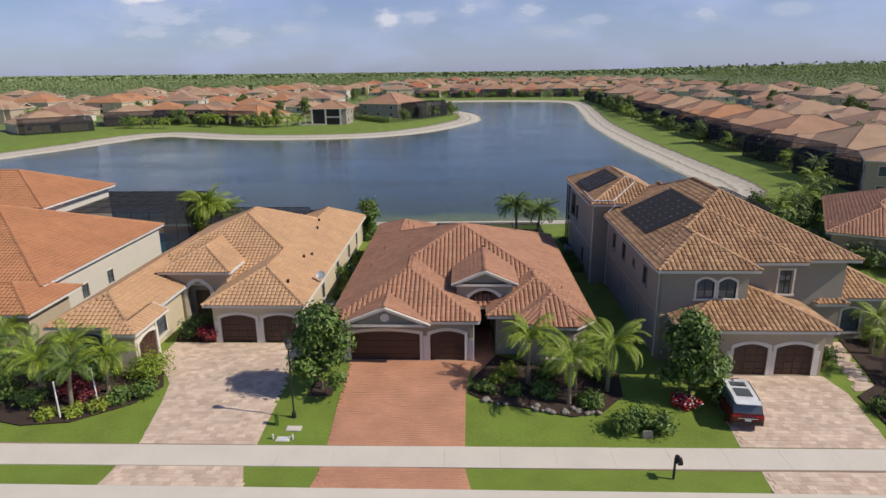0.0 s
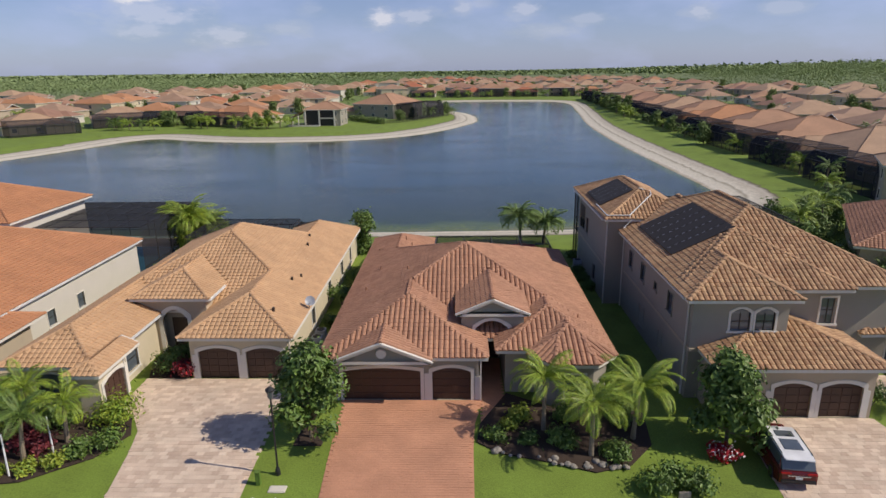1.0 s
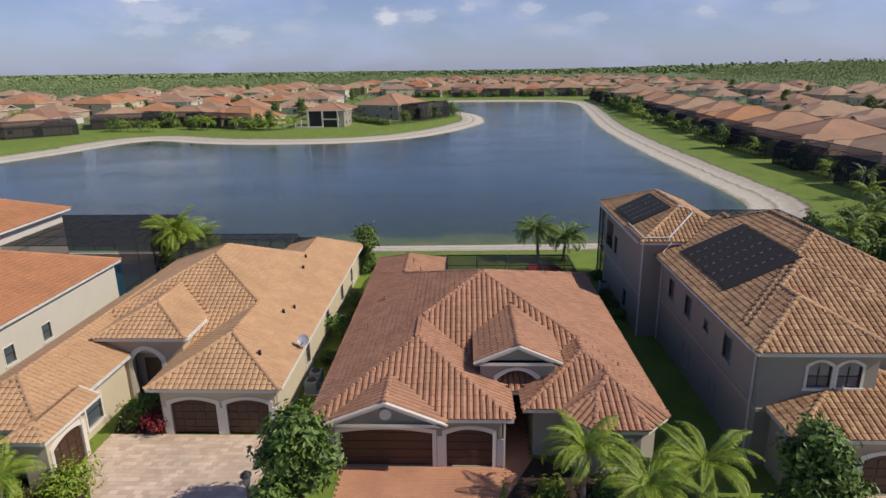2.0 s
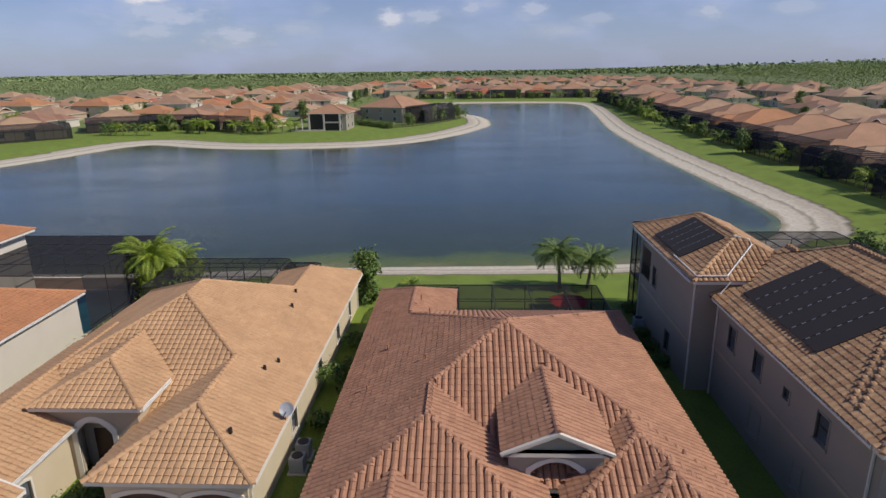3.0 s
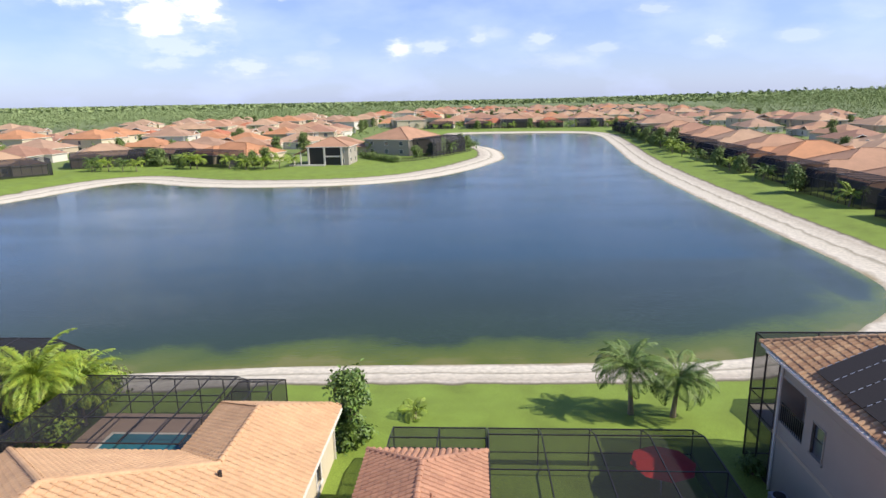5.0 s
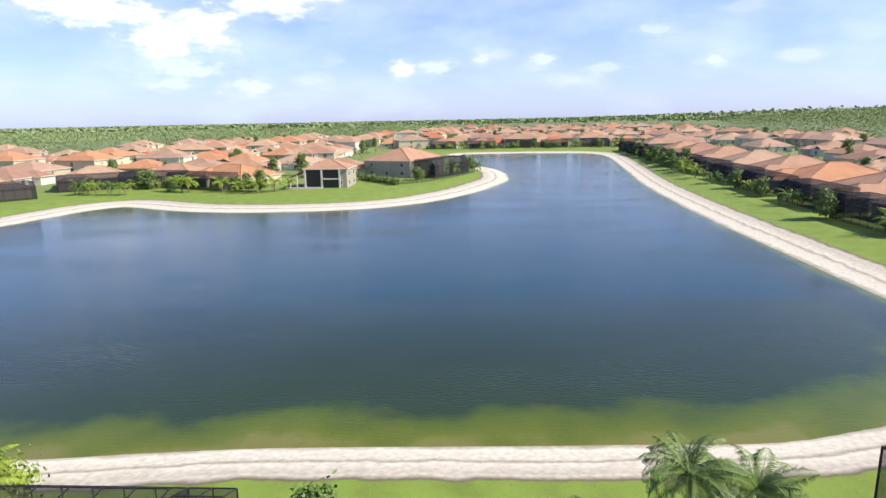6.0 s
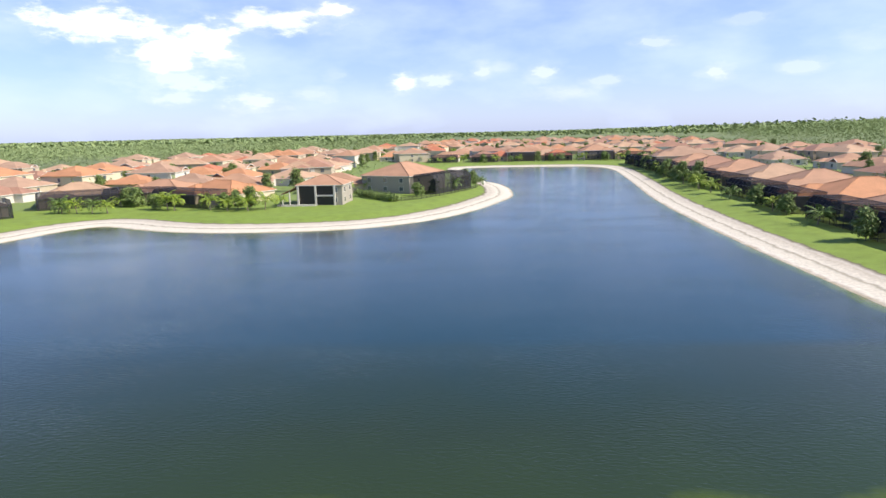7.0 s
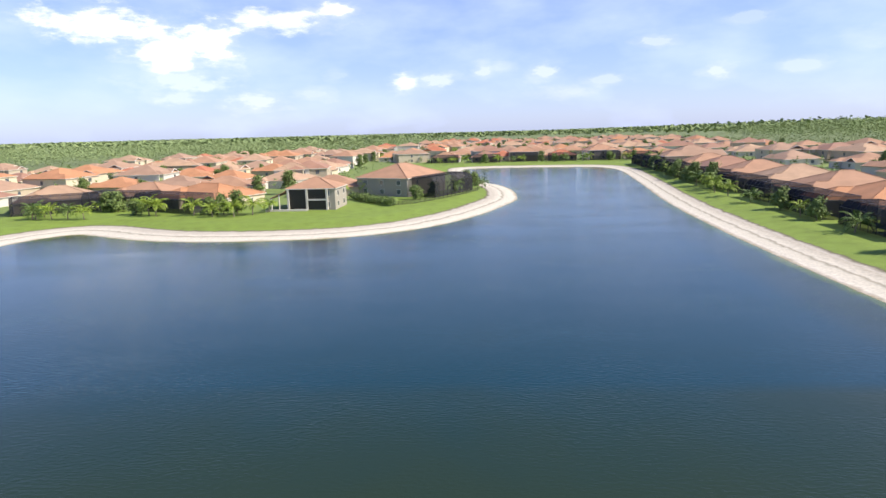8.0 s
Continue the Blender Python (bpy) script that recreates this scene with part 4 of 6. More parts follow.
def build_tan_house():
    h = thing("house", 0, 0, 0, "single-storey cream stucco house with a sandy tan tile hip roof", "house", "houses by the lake")
    P = 0.47
    vols = [hip(-28.2, -11.25, 48.5, 68.0, 3.55, P),
            hip(-28.4, -22.2, 39.2, 58, 3.55, P, "n"),
            hip(-23.5, -21.35, 38.2, 43, 3.5, P, "n"),
            hip(-19.0, -11.25, 43.4, 58, 3.55, P, "n"),
            hip(-24.2, -18.3, 47.5, 58, 4.8, P, "n"),
            hip(-18.7, -11.25, 62, 73.4, 3.55, P, "s")]
    build_roof(h, vols, "tile_tan", "stucco_cream", near=(-21, -12, 49, 55), seed=2, pieces=140, shape=(0.055, 0.055))
    z0, z1 = -0.1, 3.5
    poly = [(-18.5, 44.0), (-11.75, 44.0), (-11.75, 72.8), (-18.2, 72.8), (-18.2, 67.5), (-27.7, 67.5), (-27.7, 39.8), (-23.2, 39.8), (-23.2, 38.9), (-21.9, 38.9), (-21.9, 41.9), (-22.7, 41.9), (-22.7, 49.2), (-18.5, 49.2)]
    G = (poly[0], poly[1])
    ops = {0: [(0.55, 3.25, 0.3, 2.3, 0.3), (3.85, 6.35, 0.3, 2.3, 0.3)], 1: [(7, 8.1, 1.0, 2.5, 0), (13.5, 14.6, 1.0, 2.5, 0), (19.5, 20.6, 1.0, 2.5, 0), (24.5, 25.4, 1.0, 2.5, 0)], 6: [(1.2, 3.2, 0.9, 2.6, 0.25)], 9: [(0.4, 2.9, 0.2, 2.3, 0.3)], 11: [(1.5, 3.0, 0.9, 2.5, 0.2)]}
    add_walls(h, poly, z0, z1, "stucco_cream", ops)
    add_garage_door(h, *G, 0.55, 3.25, 0.3, 2.3, 0.3)
    add_garage_door(h, *G, 3.85, 6.35, 0.3, 2.3, 0.3)
    add_garage_door(h, poly[9], poly[10], 0.4, 2.9, 0.2, 2.3, 0.3)
    add_window(h, poly[6], poly[7], 1.2, 3.2, 0.9, 2.6, 0.25)
    add_window(h, poly[11], poly[12], 1.5, 3.0, 0.9, 2.5, 0.2)
    for u in (7, 13.5, 19.5, 24.5):
        add_window(h, poly[1], poly[2], u, u + (1.1 if u < 24 else 0.9), 1.0, 2.5)
    for u in (0.1, 3.38, 6.45):
        part("pier", wall_box(*G, u, u + 0.32, -0.1, 2.1, 0.05, 0.1), "trim", h)
    # entry tower
    a, b = (-23.7, 47.95), (-18.75, 47.95)
    part("wall", wall_mesh(a, b, -0.1, 4.75, [(1.55, 3.45, 0.3, 3.1, 0.75)]), "stucco_sand", h)
    part("wall", wall_mesh(b, (-18.75, 57), 3.4, 4.75), "stucco_sand", h)
    part("wall", wall_mesh((-23.7, 57), a, 3.4, 4.75), "stucco_sand", h)
    part("arch_band", surround(a, b, 1.55, 3.45, 0.3, 3.1, 0.75, 0.28, 0.06, 0.1), "trim", h)
    part("entry_recess", wall_box(a, b, 1.3, 3.7, 0.0, 4.4, -1.0, 0.1), "stucco_sand", h)
    part("entry_door", wall_box(a, b, 1.8, 3.2, 0.3, 2.8, -0.95, 0.06), "wood_brown", h, "dark wooden entry door")
    for x, y in ((-13.1, 46.0), (-13.4, 52.2), (-13.0, 53.5), (-14.2, 61.0), (-14.6, 63.5)):
        zz = 3.55 + P * (-11.25 - x) + 0.05
        part("vent_pipe", bm_tube([(x, y, zz), (x, y, zz + 0.3)], [0.1, 0.1], 8), "bronze", h)
    part("gutter", bm_box(-22.2, -22.08, 43.0, 48.4, 3.4, 3.52), "white_metal", h)
    part("gutter", bm_box(-11.27, -11.15, 43.6, 73.0, 3.4, 3.52), "trim", h)
    part("gutter", bm_box(-18.32, -18.2, 47.6, 52.0, 4.62, 4.75), "white_metal", h)
    downpipe(h, -11.68, 44.2, 0, 3.4)
    downpipe(h, -11.68, 72.6, 0, 3.4)
    downpipe(h, -21.85, 41.7, 0, 3.4)
    return h


# ---- the two-storey house ----


def build_two_storey():
    h = thing("house", 0, 0, 0, "two-storey taupe stucco house with mottled brown tile roof and solar panels", "house", "houses by the lake")
    P = 0.48
    vols = [hip(13.8, 28.8, 43.3, 64.0, 7.15, P),
            hip(13.8, 24.8, 42.7, 60, 7.15, P, "n"),
            hip(13.8, 20.7, 40.9, 55, 7.15, P, "n"),
            hip(12.5, 20.5, 57.4, 72.0, 8.2, P),
            hip(14.9, 25.1, 38.6, 48, 3.75, 0.36, "n"),
            hip(25.6, 33.5, 44.6, 56, 3.75, 0.45, "n"),
            hip(26.3, 28.6, 43.6, 48, 3.7, 0.45, "n")]
    build_roof(h, vols, "tile_mixed", "stucco_taupe", near=(14, 20, 41, 48), seed=3, pieces=140, shape=(0.095, 0.04))
    poly = [(14.35, 41.5), (20.2, 41.5), (20.2, 43.4), (24.3, 43.4), (24.3, 44.0), (28.2, 44.0), (28.2, 63.4), (20.0, 63.4), (20.0, 70.6), (12.95, 70.6), (12.95, 58.0), (14.35, 58.0)]
    win = {10: [], 11: [(2.2, 3.2, 4.6, 6.0), (5.6, 6.6, 4.6, 6.0), (9.0, 9.6, 5.0, 5.6), (12.0, 13.0, 4.6, 6.0), (6.0, 7.2, 1.1, 2.7), (10.8, 11.6, 1.1, 2.5)], 9: [(3.6, 4.6, 4.6, 6.2), (7.6, 8.6, 1.0, 2.6)]}
    ops = {k: [(u0, u1, a, b, 0.0) for u0, u1, a, b in v] for k, v in win.items()}
    # openings above one another would cross: keep upper ones in the wall, lower ones as framed panes
    ops[11] = [o for o in ops[11] if o[2] > 3]
    ops[9] = [(0.4, 2.8, 4.5, 7.0, 0.0), (3.6, 4.6, 4.6, 6.2, 0.0), (7.6, 8.6, 1.0, 2.6, 0.0)]
    ops[0] = [(2.35, 3.55, 4.95, 6.1, 0.3), (3.85, 5.05, 4.95, 6.1, 0.3)]
    ops[2] = [(3.0, 4.0, 4.6, 6.4, 0.0)]
    add_walls(h, poly, -0.1, 7.1, "stucco_taupe", ops)
    add_walls(h, [(12.95, 57.9), (19.98, 57.9), (19.98, 70.58), (12.97, 70.58)], 7.0, 8.15, "stucco_taupe")
    for o in ops[0]:
        add_window(h, poly[0], poly[1], *o, mullions=2, band=0.14)
    for o in ops[2]:
        add_window(h, poly[2], poly[3], *o, mullions=2)
    for k in (9, 11):
        for u0, u1, a, b in win[k]:
            add_window(h, poly[k], poly[(k + 1) % 12], u0, u1, a, b, band=0.06, trim="stucco_taupe")
    part("balcony_recess", wall_box(poly[9], poly[10], 0.3, 2.9, 4.3, 7.05, -1.3, 0.08), "stucco_taupe", h)
    rail = part("balcony_rail", wall_box(poly[9], poly[10], 0.4, 2.8, 5.5, 5.56, -0.06, 0.06), "black", h)
    for k in range(13):
        part("baluster", wall_box(poly[9], poly[10], 0.45 + k * 0.19, 0.48 + k * 0.19, 4.5, 5.5, -0.07, 0.03), "black", rail)
    # moulded band between the storeys
    for i in (0, 11, 9):
        a, b = poly[i], poly[(i + 1) % 12]
        ln = math.hypot(b[0] - a[0], b[1] - a[1])
        part("band", wall_box(a, b, 0, ln, 3.55, 3.75, 0.05, 0.06), "stucco_sand", h)
    # garage front
    low = [(15.2, 39.2), (24.6, 39.2), (24.6, 43.3), (15.2, 43.3)]
    ops = {0: [(3.5, 5.75, 0.3, 2.3, 0.3), (6.3, 8.75, 0.3, 2.3, 0.3)]}
    add_walls(h, low, -0.1, 3.7, "stucco_sand", ops)
    add_garage_door(h, low[0], low[1], 3.5, 5.75, 0.3, 2.3, 0.3)
    add_garage_door(h, low[0], low[1], 6.3, 8.75, 0.3, 2.3, 0.3)
    for u in (3.05, 5.86, 8.85):
        part("pier", wall_box(low[0], low[1], u, u + 0.32, -0.1, 2.1, 0.05, 0.1), "trim", h)
    right = [(26.2, 45.2), (33.0, 45.2), (33.0, 55), (26.2, 55)]
    add_walls(h, right, -0.1, 3.7, "stucco_taupe", {0: [(3.0, 4.4, 0.9, 2.6, 0.2)]})
    add_window(h, right[0], right[1], 3.0, 4.4, 0.9, 2.6, 0.2)
    for x, y, z1 in ((12.87, 58.1, 8.0), (12.87, 70.2, 8.0), (14.27, 42.0, 7.0), (14.27, 57.6, 7.0)):
        downpipe(h, x, y, 0, z1)
    part("gutter", bm_box(13.7, 13.82, 41.5, 57.4, 7.0, 7.12), "trim", h)
    part("gutter", bm_box(12.3, 12.42, 57.6, 71.0, 8.06, 8.18), "trim", h)
    # solar mats on the west slopes
    up = Vector((1, 0, P)).normalized()
    for (x0, y0, y1, eave, zz, rows, wide) in ((15.1, 48.0, 56.2, 13.8, 7.15, 6, 4.2), (13.0, 61.4, 67.4, 12.4, 8.2, 5, 2.9)):
        sp = thing("solar_panel", 0, 0, 0, "black solar pool-heating mats lying on a tile roof slope", "solar panel", "solar panels")
        for k in range(rows):
            ya, yb = y0 + (y1 - y0) * k / rows, y0 + (y1 - y0) * (k + 1) / rows - 0.06
            bm = bm_box(0, wide / up.x * 1.0, ya, yb, 0.14, 0.19)
            mat4 = Matrix.Translation((x0, 0, zz + P * (x0 - eave))) @ Matrix.Rotation(-math.atan(P), 4, "Y")
            bm.transform(mat4)
            part("mat", bm, "solar", sp)
            for s in range(8):
                bm = bm_box(0.2 + s * wide / 8, 0.42 + s * wide / 8, yb + 0.01, yb + 0.045, 0.17, 0.197)
                bm.transform(mat4)
                part("clip", bm, "dish", sp)
    # white feed pipe of the solar mats, laid on the tiles
    run = thing("roof_pipe", 0, 0, 0, "white plastic water pipe laid over roof tiles", "pipe")
    line = [(12.7, 62.0), (12.7, 57.6), (14.6, 57.6), (17.1, 60.25), (17.2, 61.0), (16.2, 61.1)]
    for a, b in zip(line, line[1:]):
        pts = [(x, y, 8.2 + P * min(x - 12.4, y - 57.4, 20.4 - x) + 0.24) for x, y in (a, b)]
        part("pipe", bm_tube(pts, [0.05, 0.05], 8), "white_metal", run)
    part("pipe", bm_tube([(14.6, 57.6, 8.46), (14.7, 57.3, 8.2), (14.0, 56.9, 7.6)], [0.05] * 3, 8), "white_metal", run)
    # screened balcony at the lake end
    c = thing("balcony_screen", 0, 0, 0, "dark bronze screened balcony at the house end", "screen enclosure")
    for y in (70.7, 72.2, 73.7):
        for x in (13.0, 16.5, 20.2):
            part("post", bm_tube([(x, y, 0.2), (x, y, 8.1)], [0.06, 0.06], 4), "bronze", c)
    for z in (0.3, 3.6, 4.6, 8.1):
        part("rail", bm_tube([(13.0, 70.7, z), (13.0, 73.7, z), (20.4, 73.7, z), (20.4, 70.7, z)], [0.06] * 4, 4), "bronze", c)
    part("screen", mesh_from("screen", [(13.0, 70.7, .2), (13.0, 73.7, .2), (13.0, 73.7, 8.1), (13.0, 70.7, 8.1)], [(0, 1, 2, 3)]), "screen", c)
    part("screen", mesh_from("screen", [(13.0, 73.7, .2), (20.4, 73.7, .2), (20.4, 73.7, 8.1), (13.0, 73.7, 8.1)], [(0, 1, 2, 3)]), "screen", c)
    part("floor_slab", bm_box(13.0, 20.4, 70.7, 73.7, 3.4, 3.6), "stucco_taupe", c)
    part("roof_screen", mesh_from("screen", [(13.0, 70.7, 8.1), (20.4, 70.7, 8.1), (20.4, 73.7, 8.1), (13.0, 73.7, 8.1)], [(0, 1, 2, 3)]), "screen", c)
    return h


def build_orange_house():
    h = thing("house", 0, 0, 0, "two-storey white stucco house with a smooth orange tile roof", "house", "houses by the lake")
    P = 0.42
    vols = [hip(-62, -32.6, 45.5, 66.0, 4.3, P),
            hip(-60, -43.4, 62.5, 76.4, 6.9, P),
            hip(-46.0, -31.0, 41.5, 48, 3.5, P),
            hip(-44, -36, 44, 56, 4.2, P, "n")]
    build_roof(h, vols, "tile_orange", "stucco_white", near=(-42, -33, 47, 52), seed=4, pieces=60, shape=(0.06, 0.05))
    add_walls(h, [(-61, 46.2), (-32.9, 46.2), (-32.9, 65.3), (-61, 65.3)], -0.1, 4.25, "stucco_white", {1: [(4.5, 5.5, 1.2, 2.5, 0), (8.5, 9.5, 1.2, 2.5, 0)]})
    for u in (4.5, 8.5):
        add_window(h, (-32.9, 46.2), (-32.9, 64.3), u, u + 1, 1.2, 2.5, band=0.06)
    add_walls(h, [(-59.4, 63.2), (-44.1, 63.2), (-44.1, 75.8), (-59.4, 75.8)], -0.1, 6.85, "stucco_white")
    add_walls(h, [(-45.4, 42.2), (-31.6, 42.2), (-31.6, 47.0), (-45.4, 47.0)], -0.1, 3.45, "stucco_sand")
    part("gutter", bm_box(-32.62, -32.5, 45.6, 65.9, 4.15, 4.27), "white_metal", h)
    return h


build_main_house()
build_tan_house()
build_two_storey()
build_orange_house()

# ---- vegetation ----


def leaf_cloud(centres, radii, count, size, rng, flat=0.8):
    """Many small leaf blades scattered through the outer part of several lobes."""
    V, F = [], []
    tot = sum(r ** 2 for r in radii)
    for c, r in zip(centres, radii):
        for _ in range(int(count * r * r / tot)):
            d = Vector((rng.gauss(0, 1), rng.gauss(0, 1), rng.gauss(0, 1) * flat)).normalized()
            q = Vector(c) + d * r * abs(rng.gauss(0.75, 0.38))
            n = (d + Vector((rng.uniform(-.8, .8), rng.uniform(-.8, .8), rng.uniform(-.3, .9)))).normalized()
            a = n.orthogonal().normalized()
            a.rotate(Matrix.Rotation(rng.uniform(0, 6.28), 3, n))
            b = n.cross(a)
            s = size * rng.uniform(0.6, 1.3)
            i = len(V)
            V += [q - a * s, q + b * s * 0.45 + n * s * 0.1, q + a * s, q - b * s * 0.45 + n * s * 0.1]
            F.append((i, i + 1, i + 2, i + 3))
    return V, F


def tree(name, x, y, z, height, spread, label, seed, leaf="leaf", count=5200, size=0.17, trunk_h=None, group="trees", category="tree"):
    rng = random.Random(seed)
    th = thing(name, x, y, z, label, category, group)
    trunk_h = trunk_h or height * 0.35
    bm = bm_tube([(0, 0, -0.2), (0.04, 0.02, trunk_h * 0.5), (0.0, 0.06, trunk_h), (0.1, 0, height * 0.75)], [0.13, 0.10, 0.085, 0.03], 8)
    cs, rs = [], []
    for k in range(34):
        a, rr = k * 2.4 + rng.uniform(-.3, .3), spread * rng.uniform(0.1, 0.85)
        zz = trunk_h + (height - trunk_h) * rng.uniform(0.0, 0.93)
        rr *= 1.1 - 0.75 * (zz - trunk_h) / (height - trunk_h)
        c = (math.cos(a) * rr, math.sin(a) * rr, zz)
        bm_tube([(0, 0.03, trunk_h * 0.85), (c[0] * 0.5, c[1] * 0.5, (trunk_h + zz) / 2), c], [0.055, 0.04, 0.015], 5, bm)
        cs.append(c)
        rs.append(spread * rng.uniform(0.18, 0.36))
    part("trunk", bm, "bark", th)
    part("crown", mesh_from("crown", *leaf_cloud(cs, rs, count, size, rng)), leaf, th)
    return th


def bush(name, x, y, z, r, height, label, seed, leaf="leaf", count=900, size=0.12, group="shrubs", flower=None):
    rng = random.Random(seed)
    th = thing(name, x, y, z, label, "shrub", group)
    cs, rs = [], []
    for k in range(7):
        a = k * 2.4
        q = r * (0.0 if k == 0 else rng.uniform(0.35, 0.7))
        cs.append((math.cos(a) * q, math.sin(a) * q, height * rng.uniform(0.35, 0.65)))
        rs.append(min(r * rng.uniform(0.4, 0.6), height * 0.6))
    bm = bmesh.new()
    for c in cs[:4]:
        bm_tube([(0, 0, -0.05), c], [0.04, 0.015], 5, bm)
    part("stem", bm, "bark", th)
    part("foliage", mesh_from("foliage", *leaf_cloud(cs, rs, count, size, rng)), leaf, th)
    if flower:
        part("flowers", mesh_from("flowers", *leaf_cloud(cs, [q * 1.08 for q in rs], count // 3, size * 0.8, rng)), flower, th)
    return th


def frond(length, droop, rng, blades=30, width=0.5, wind=0.0):
    """One feather palm leaf along +x, rising then arching down."""
    V, F = [], []
    steps = blades
    blade_w = length / blades * 0.42
    pts = []
    ang = 1.32 - 0.72 * droop + rng.uniform(-0.22, 0.22)
    q = Vector((0, 0, 0))
    for s in range(steps + 1):
        pts.append(q.copy())
        q = q + Vector((math.cos(ang), 0, math.sin(ang))) * length / steps
        ang -= (0.06 + droop * 0.045) * (22 / steps) * (0.45 + s / steps)
    for s in range(steps):
        a, b = pts[s], pts[s + 1]
        d = (b - a).normalized()
        up = Vector((-d.z, 0, d.x))
        w = 0.022 * (1 - s / steps) + 0.006
        i = len(V)
        V += [a + Vector((0, w, 0)), a - Vector((0, w, 0)), b - Vector((0, w, 0)), b + Vector((0, w, 0))]
        F.append((i, i + 1, i + 2, i + 3))
        if s < 2:
            continue
        l = width * math.sin(math.pi * (0.12 + 0.84 * s / steps)) * rng.uniform(0.85, 1.1)
        for sd in (-1, 1):
            tip = a + d * l * 0.55 + Vector((0, sd, 0)) * l * 0.78 - up * l * rng.uniform(0.1, 0.5) + Vector((wind * 0.1, 0, 0))
            mid = a + d * l * 0.33 + Vector((0, sd, 0)) * l * 0.45 + up * l * 0.06
            i = len(V)
            V += [a, mid - d * blade_w, tip, mid + d * blade_w]
            F.append((i, i + 1, i + 2, i + 3))
    return V, F


def palm(x, y, z, height, length, label, seed, n=15, leaf="palm_leaf", trunk_r=0.13, lean=0.3, split=True, blades=30, group="palms", width=0.55):
    rng = random.Random(seed)
    th = thing("palm_tree", x, y, z, label, "palm tree", group)
    a = rng.uniform(0, 6.28)
    lx, ly = math.cos(a) * lean, math.sin(a) * lean
    bm = bm_tube([(0, 0, -0.2), (lx * 0.2, ly * 0.2, height * 0.3), (lx * 0.6, ly * 0.6, height * 0.7), (lx, ly, height)], [trunk_r * 1.35, trunk_r, trunk_r * 0.85, trunk_r * 0.8], 9)
    part("trunk", bm, "palm_trunk", th)
    bm = bm_tube([(lx, ly, height - 0.05), (lx, ly, height + length * 0.1)], [trunk_r * 0.8, trunk_r * 0.3], 8)
    if split:
        part("crownshaft", bm, leaf, th)
    else:
        bm.free()
    AV, AF = [], []
    for k in range(n):
        az = k * 2.39996 + rng.uniform(-.2, .2)
        droop = 0.1 + 1.5 * k / n
        V, F = frond(length * rng.uniform(0.85, 1.1), droop, rng, blades, width)
        m = Matrix.Translation((lx, ly, height + length * 0.06)) @ Matrix.Rotation(az, 4, "Z") @ Matrix.Rotation(rng.uniform(-.5, .5), 4, "X")
        if split:
            me = mesh_from("frond", [m @ v for v in V], F)
            part("frond", me, leaf, th)
        else:
            b0 = len(AV)
            AV += [m @ v for v in V]
            AF += [tuple(b0 + i for i in f) for f in F]
    if not split:
        part("crown", mesh_from("crown", AV, AF), leaf, th)
    return th


def ground_z(x, y):
    return float(land_height(x, y)[0])



# ---- driveways and front gardens ----
pave("driveway", [(-7.1, 31.0), (0.7, 31.0), (0.75, 36), (0.9, 38.5), (1.5, 41.1), (-7.6, 41.1)], (), (0.3, 0.2), "paver_red", "brick-red paver driveway in front of a garage", drive_z, 1, 200, (-3, 3, 31, 34))
pave("driveway", [(-7.2, 27.32), (1.0, 27.32), (0.7, 29.08), (-7.0, 29.08)], (), (0.3, 0.2), "paver_red", "brick-red paver driveway apron at the kerb", drive_z, 2, 0)
pave("driveway", [(-17.9, 31.0), (-11.1, 31.0), (-11.2, 34.1), (-11.3, 43.9), (-18.5, 43.9), (-21.7, 43.9), (-21.7, 39.6), (-20.4, 39.4), (-19.2, 37.6), (-18.7, 35.6)], (), (0.42, 0.33), "paver_tan", "tan and brown mottled paver driveway", drive_z, 3, 250, (-18, -11, 31, 38))
pave("driveway", [(-18.2, 27.32), (-10.6, 27.32), (-11.2, 29.08), (-18.1, 29.08)], (), (0.42, 0.33), "paver_tan", "tan mottled paver driveway apron at the kerb", drive_z, 4, 0)
pave("driveway", [(16.0, 31.2), (24.3, 31.2), (25.2, 36.9), (24.8, 39.1), (18.8, 39.1), (16.6, 37.5)], (), (0.42, 0.33), "paver_tan", "tan and brown mottled paver driveway under a parked car", drive_z, 5, 150, (18, 25, 31, 36))
pave("driveway", [(16.0, 27.32), (25.2, 27.32), (24.3, 29.2), (16.2, 29.2)], (), (0.42, 0.33), "paver_tan", "tan mottled paver driveway apron at the kerb", drive_z, 6, 0)
pave("garden_path", [(1.25, 38.6), (2.9, 38.6), (2.9, 47.1), (1.25, 47.1)], (), (0.3, 0.2), "paver_red", "narrow paver path leading to a front door", drive_z, 7, 0)
pave("garden_path", [(25.8, 37.2), (27.4, 37.6), (29.0, 44.5), (27.4, 44.5)], (), (0.42, 0.33), "paver_tan", "pale paver path through a planted bed", drive_z, 8, 0)


def bed(outline, label):
    bm = bmesh.new()
    lo = [bm.verts.new((x, y, ground_height(x, y) + 0.03)) for x, y in outline]
    f = bm.faces.new(lo)
    bmesh.ops.triangulate(bm, faces=[f])
    r = bmesh.ops.extrude_face_region(bm, geom=bm.faces[:])
    bmesh.ops.translate(bm, verts=[e for e in r["geom"] if isinstance(e, bmesh.types.BMVert)], vec=(0, 0, 0.06))
    ob = part("planting_bed", bm, "mulch")
    return tagged(ob, label, "planting bed", "planting beds")


def ground_height(x, y):
    return float(land_height(x, y)[0])


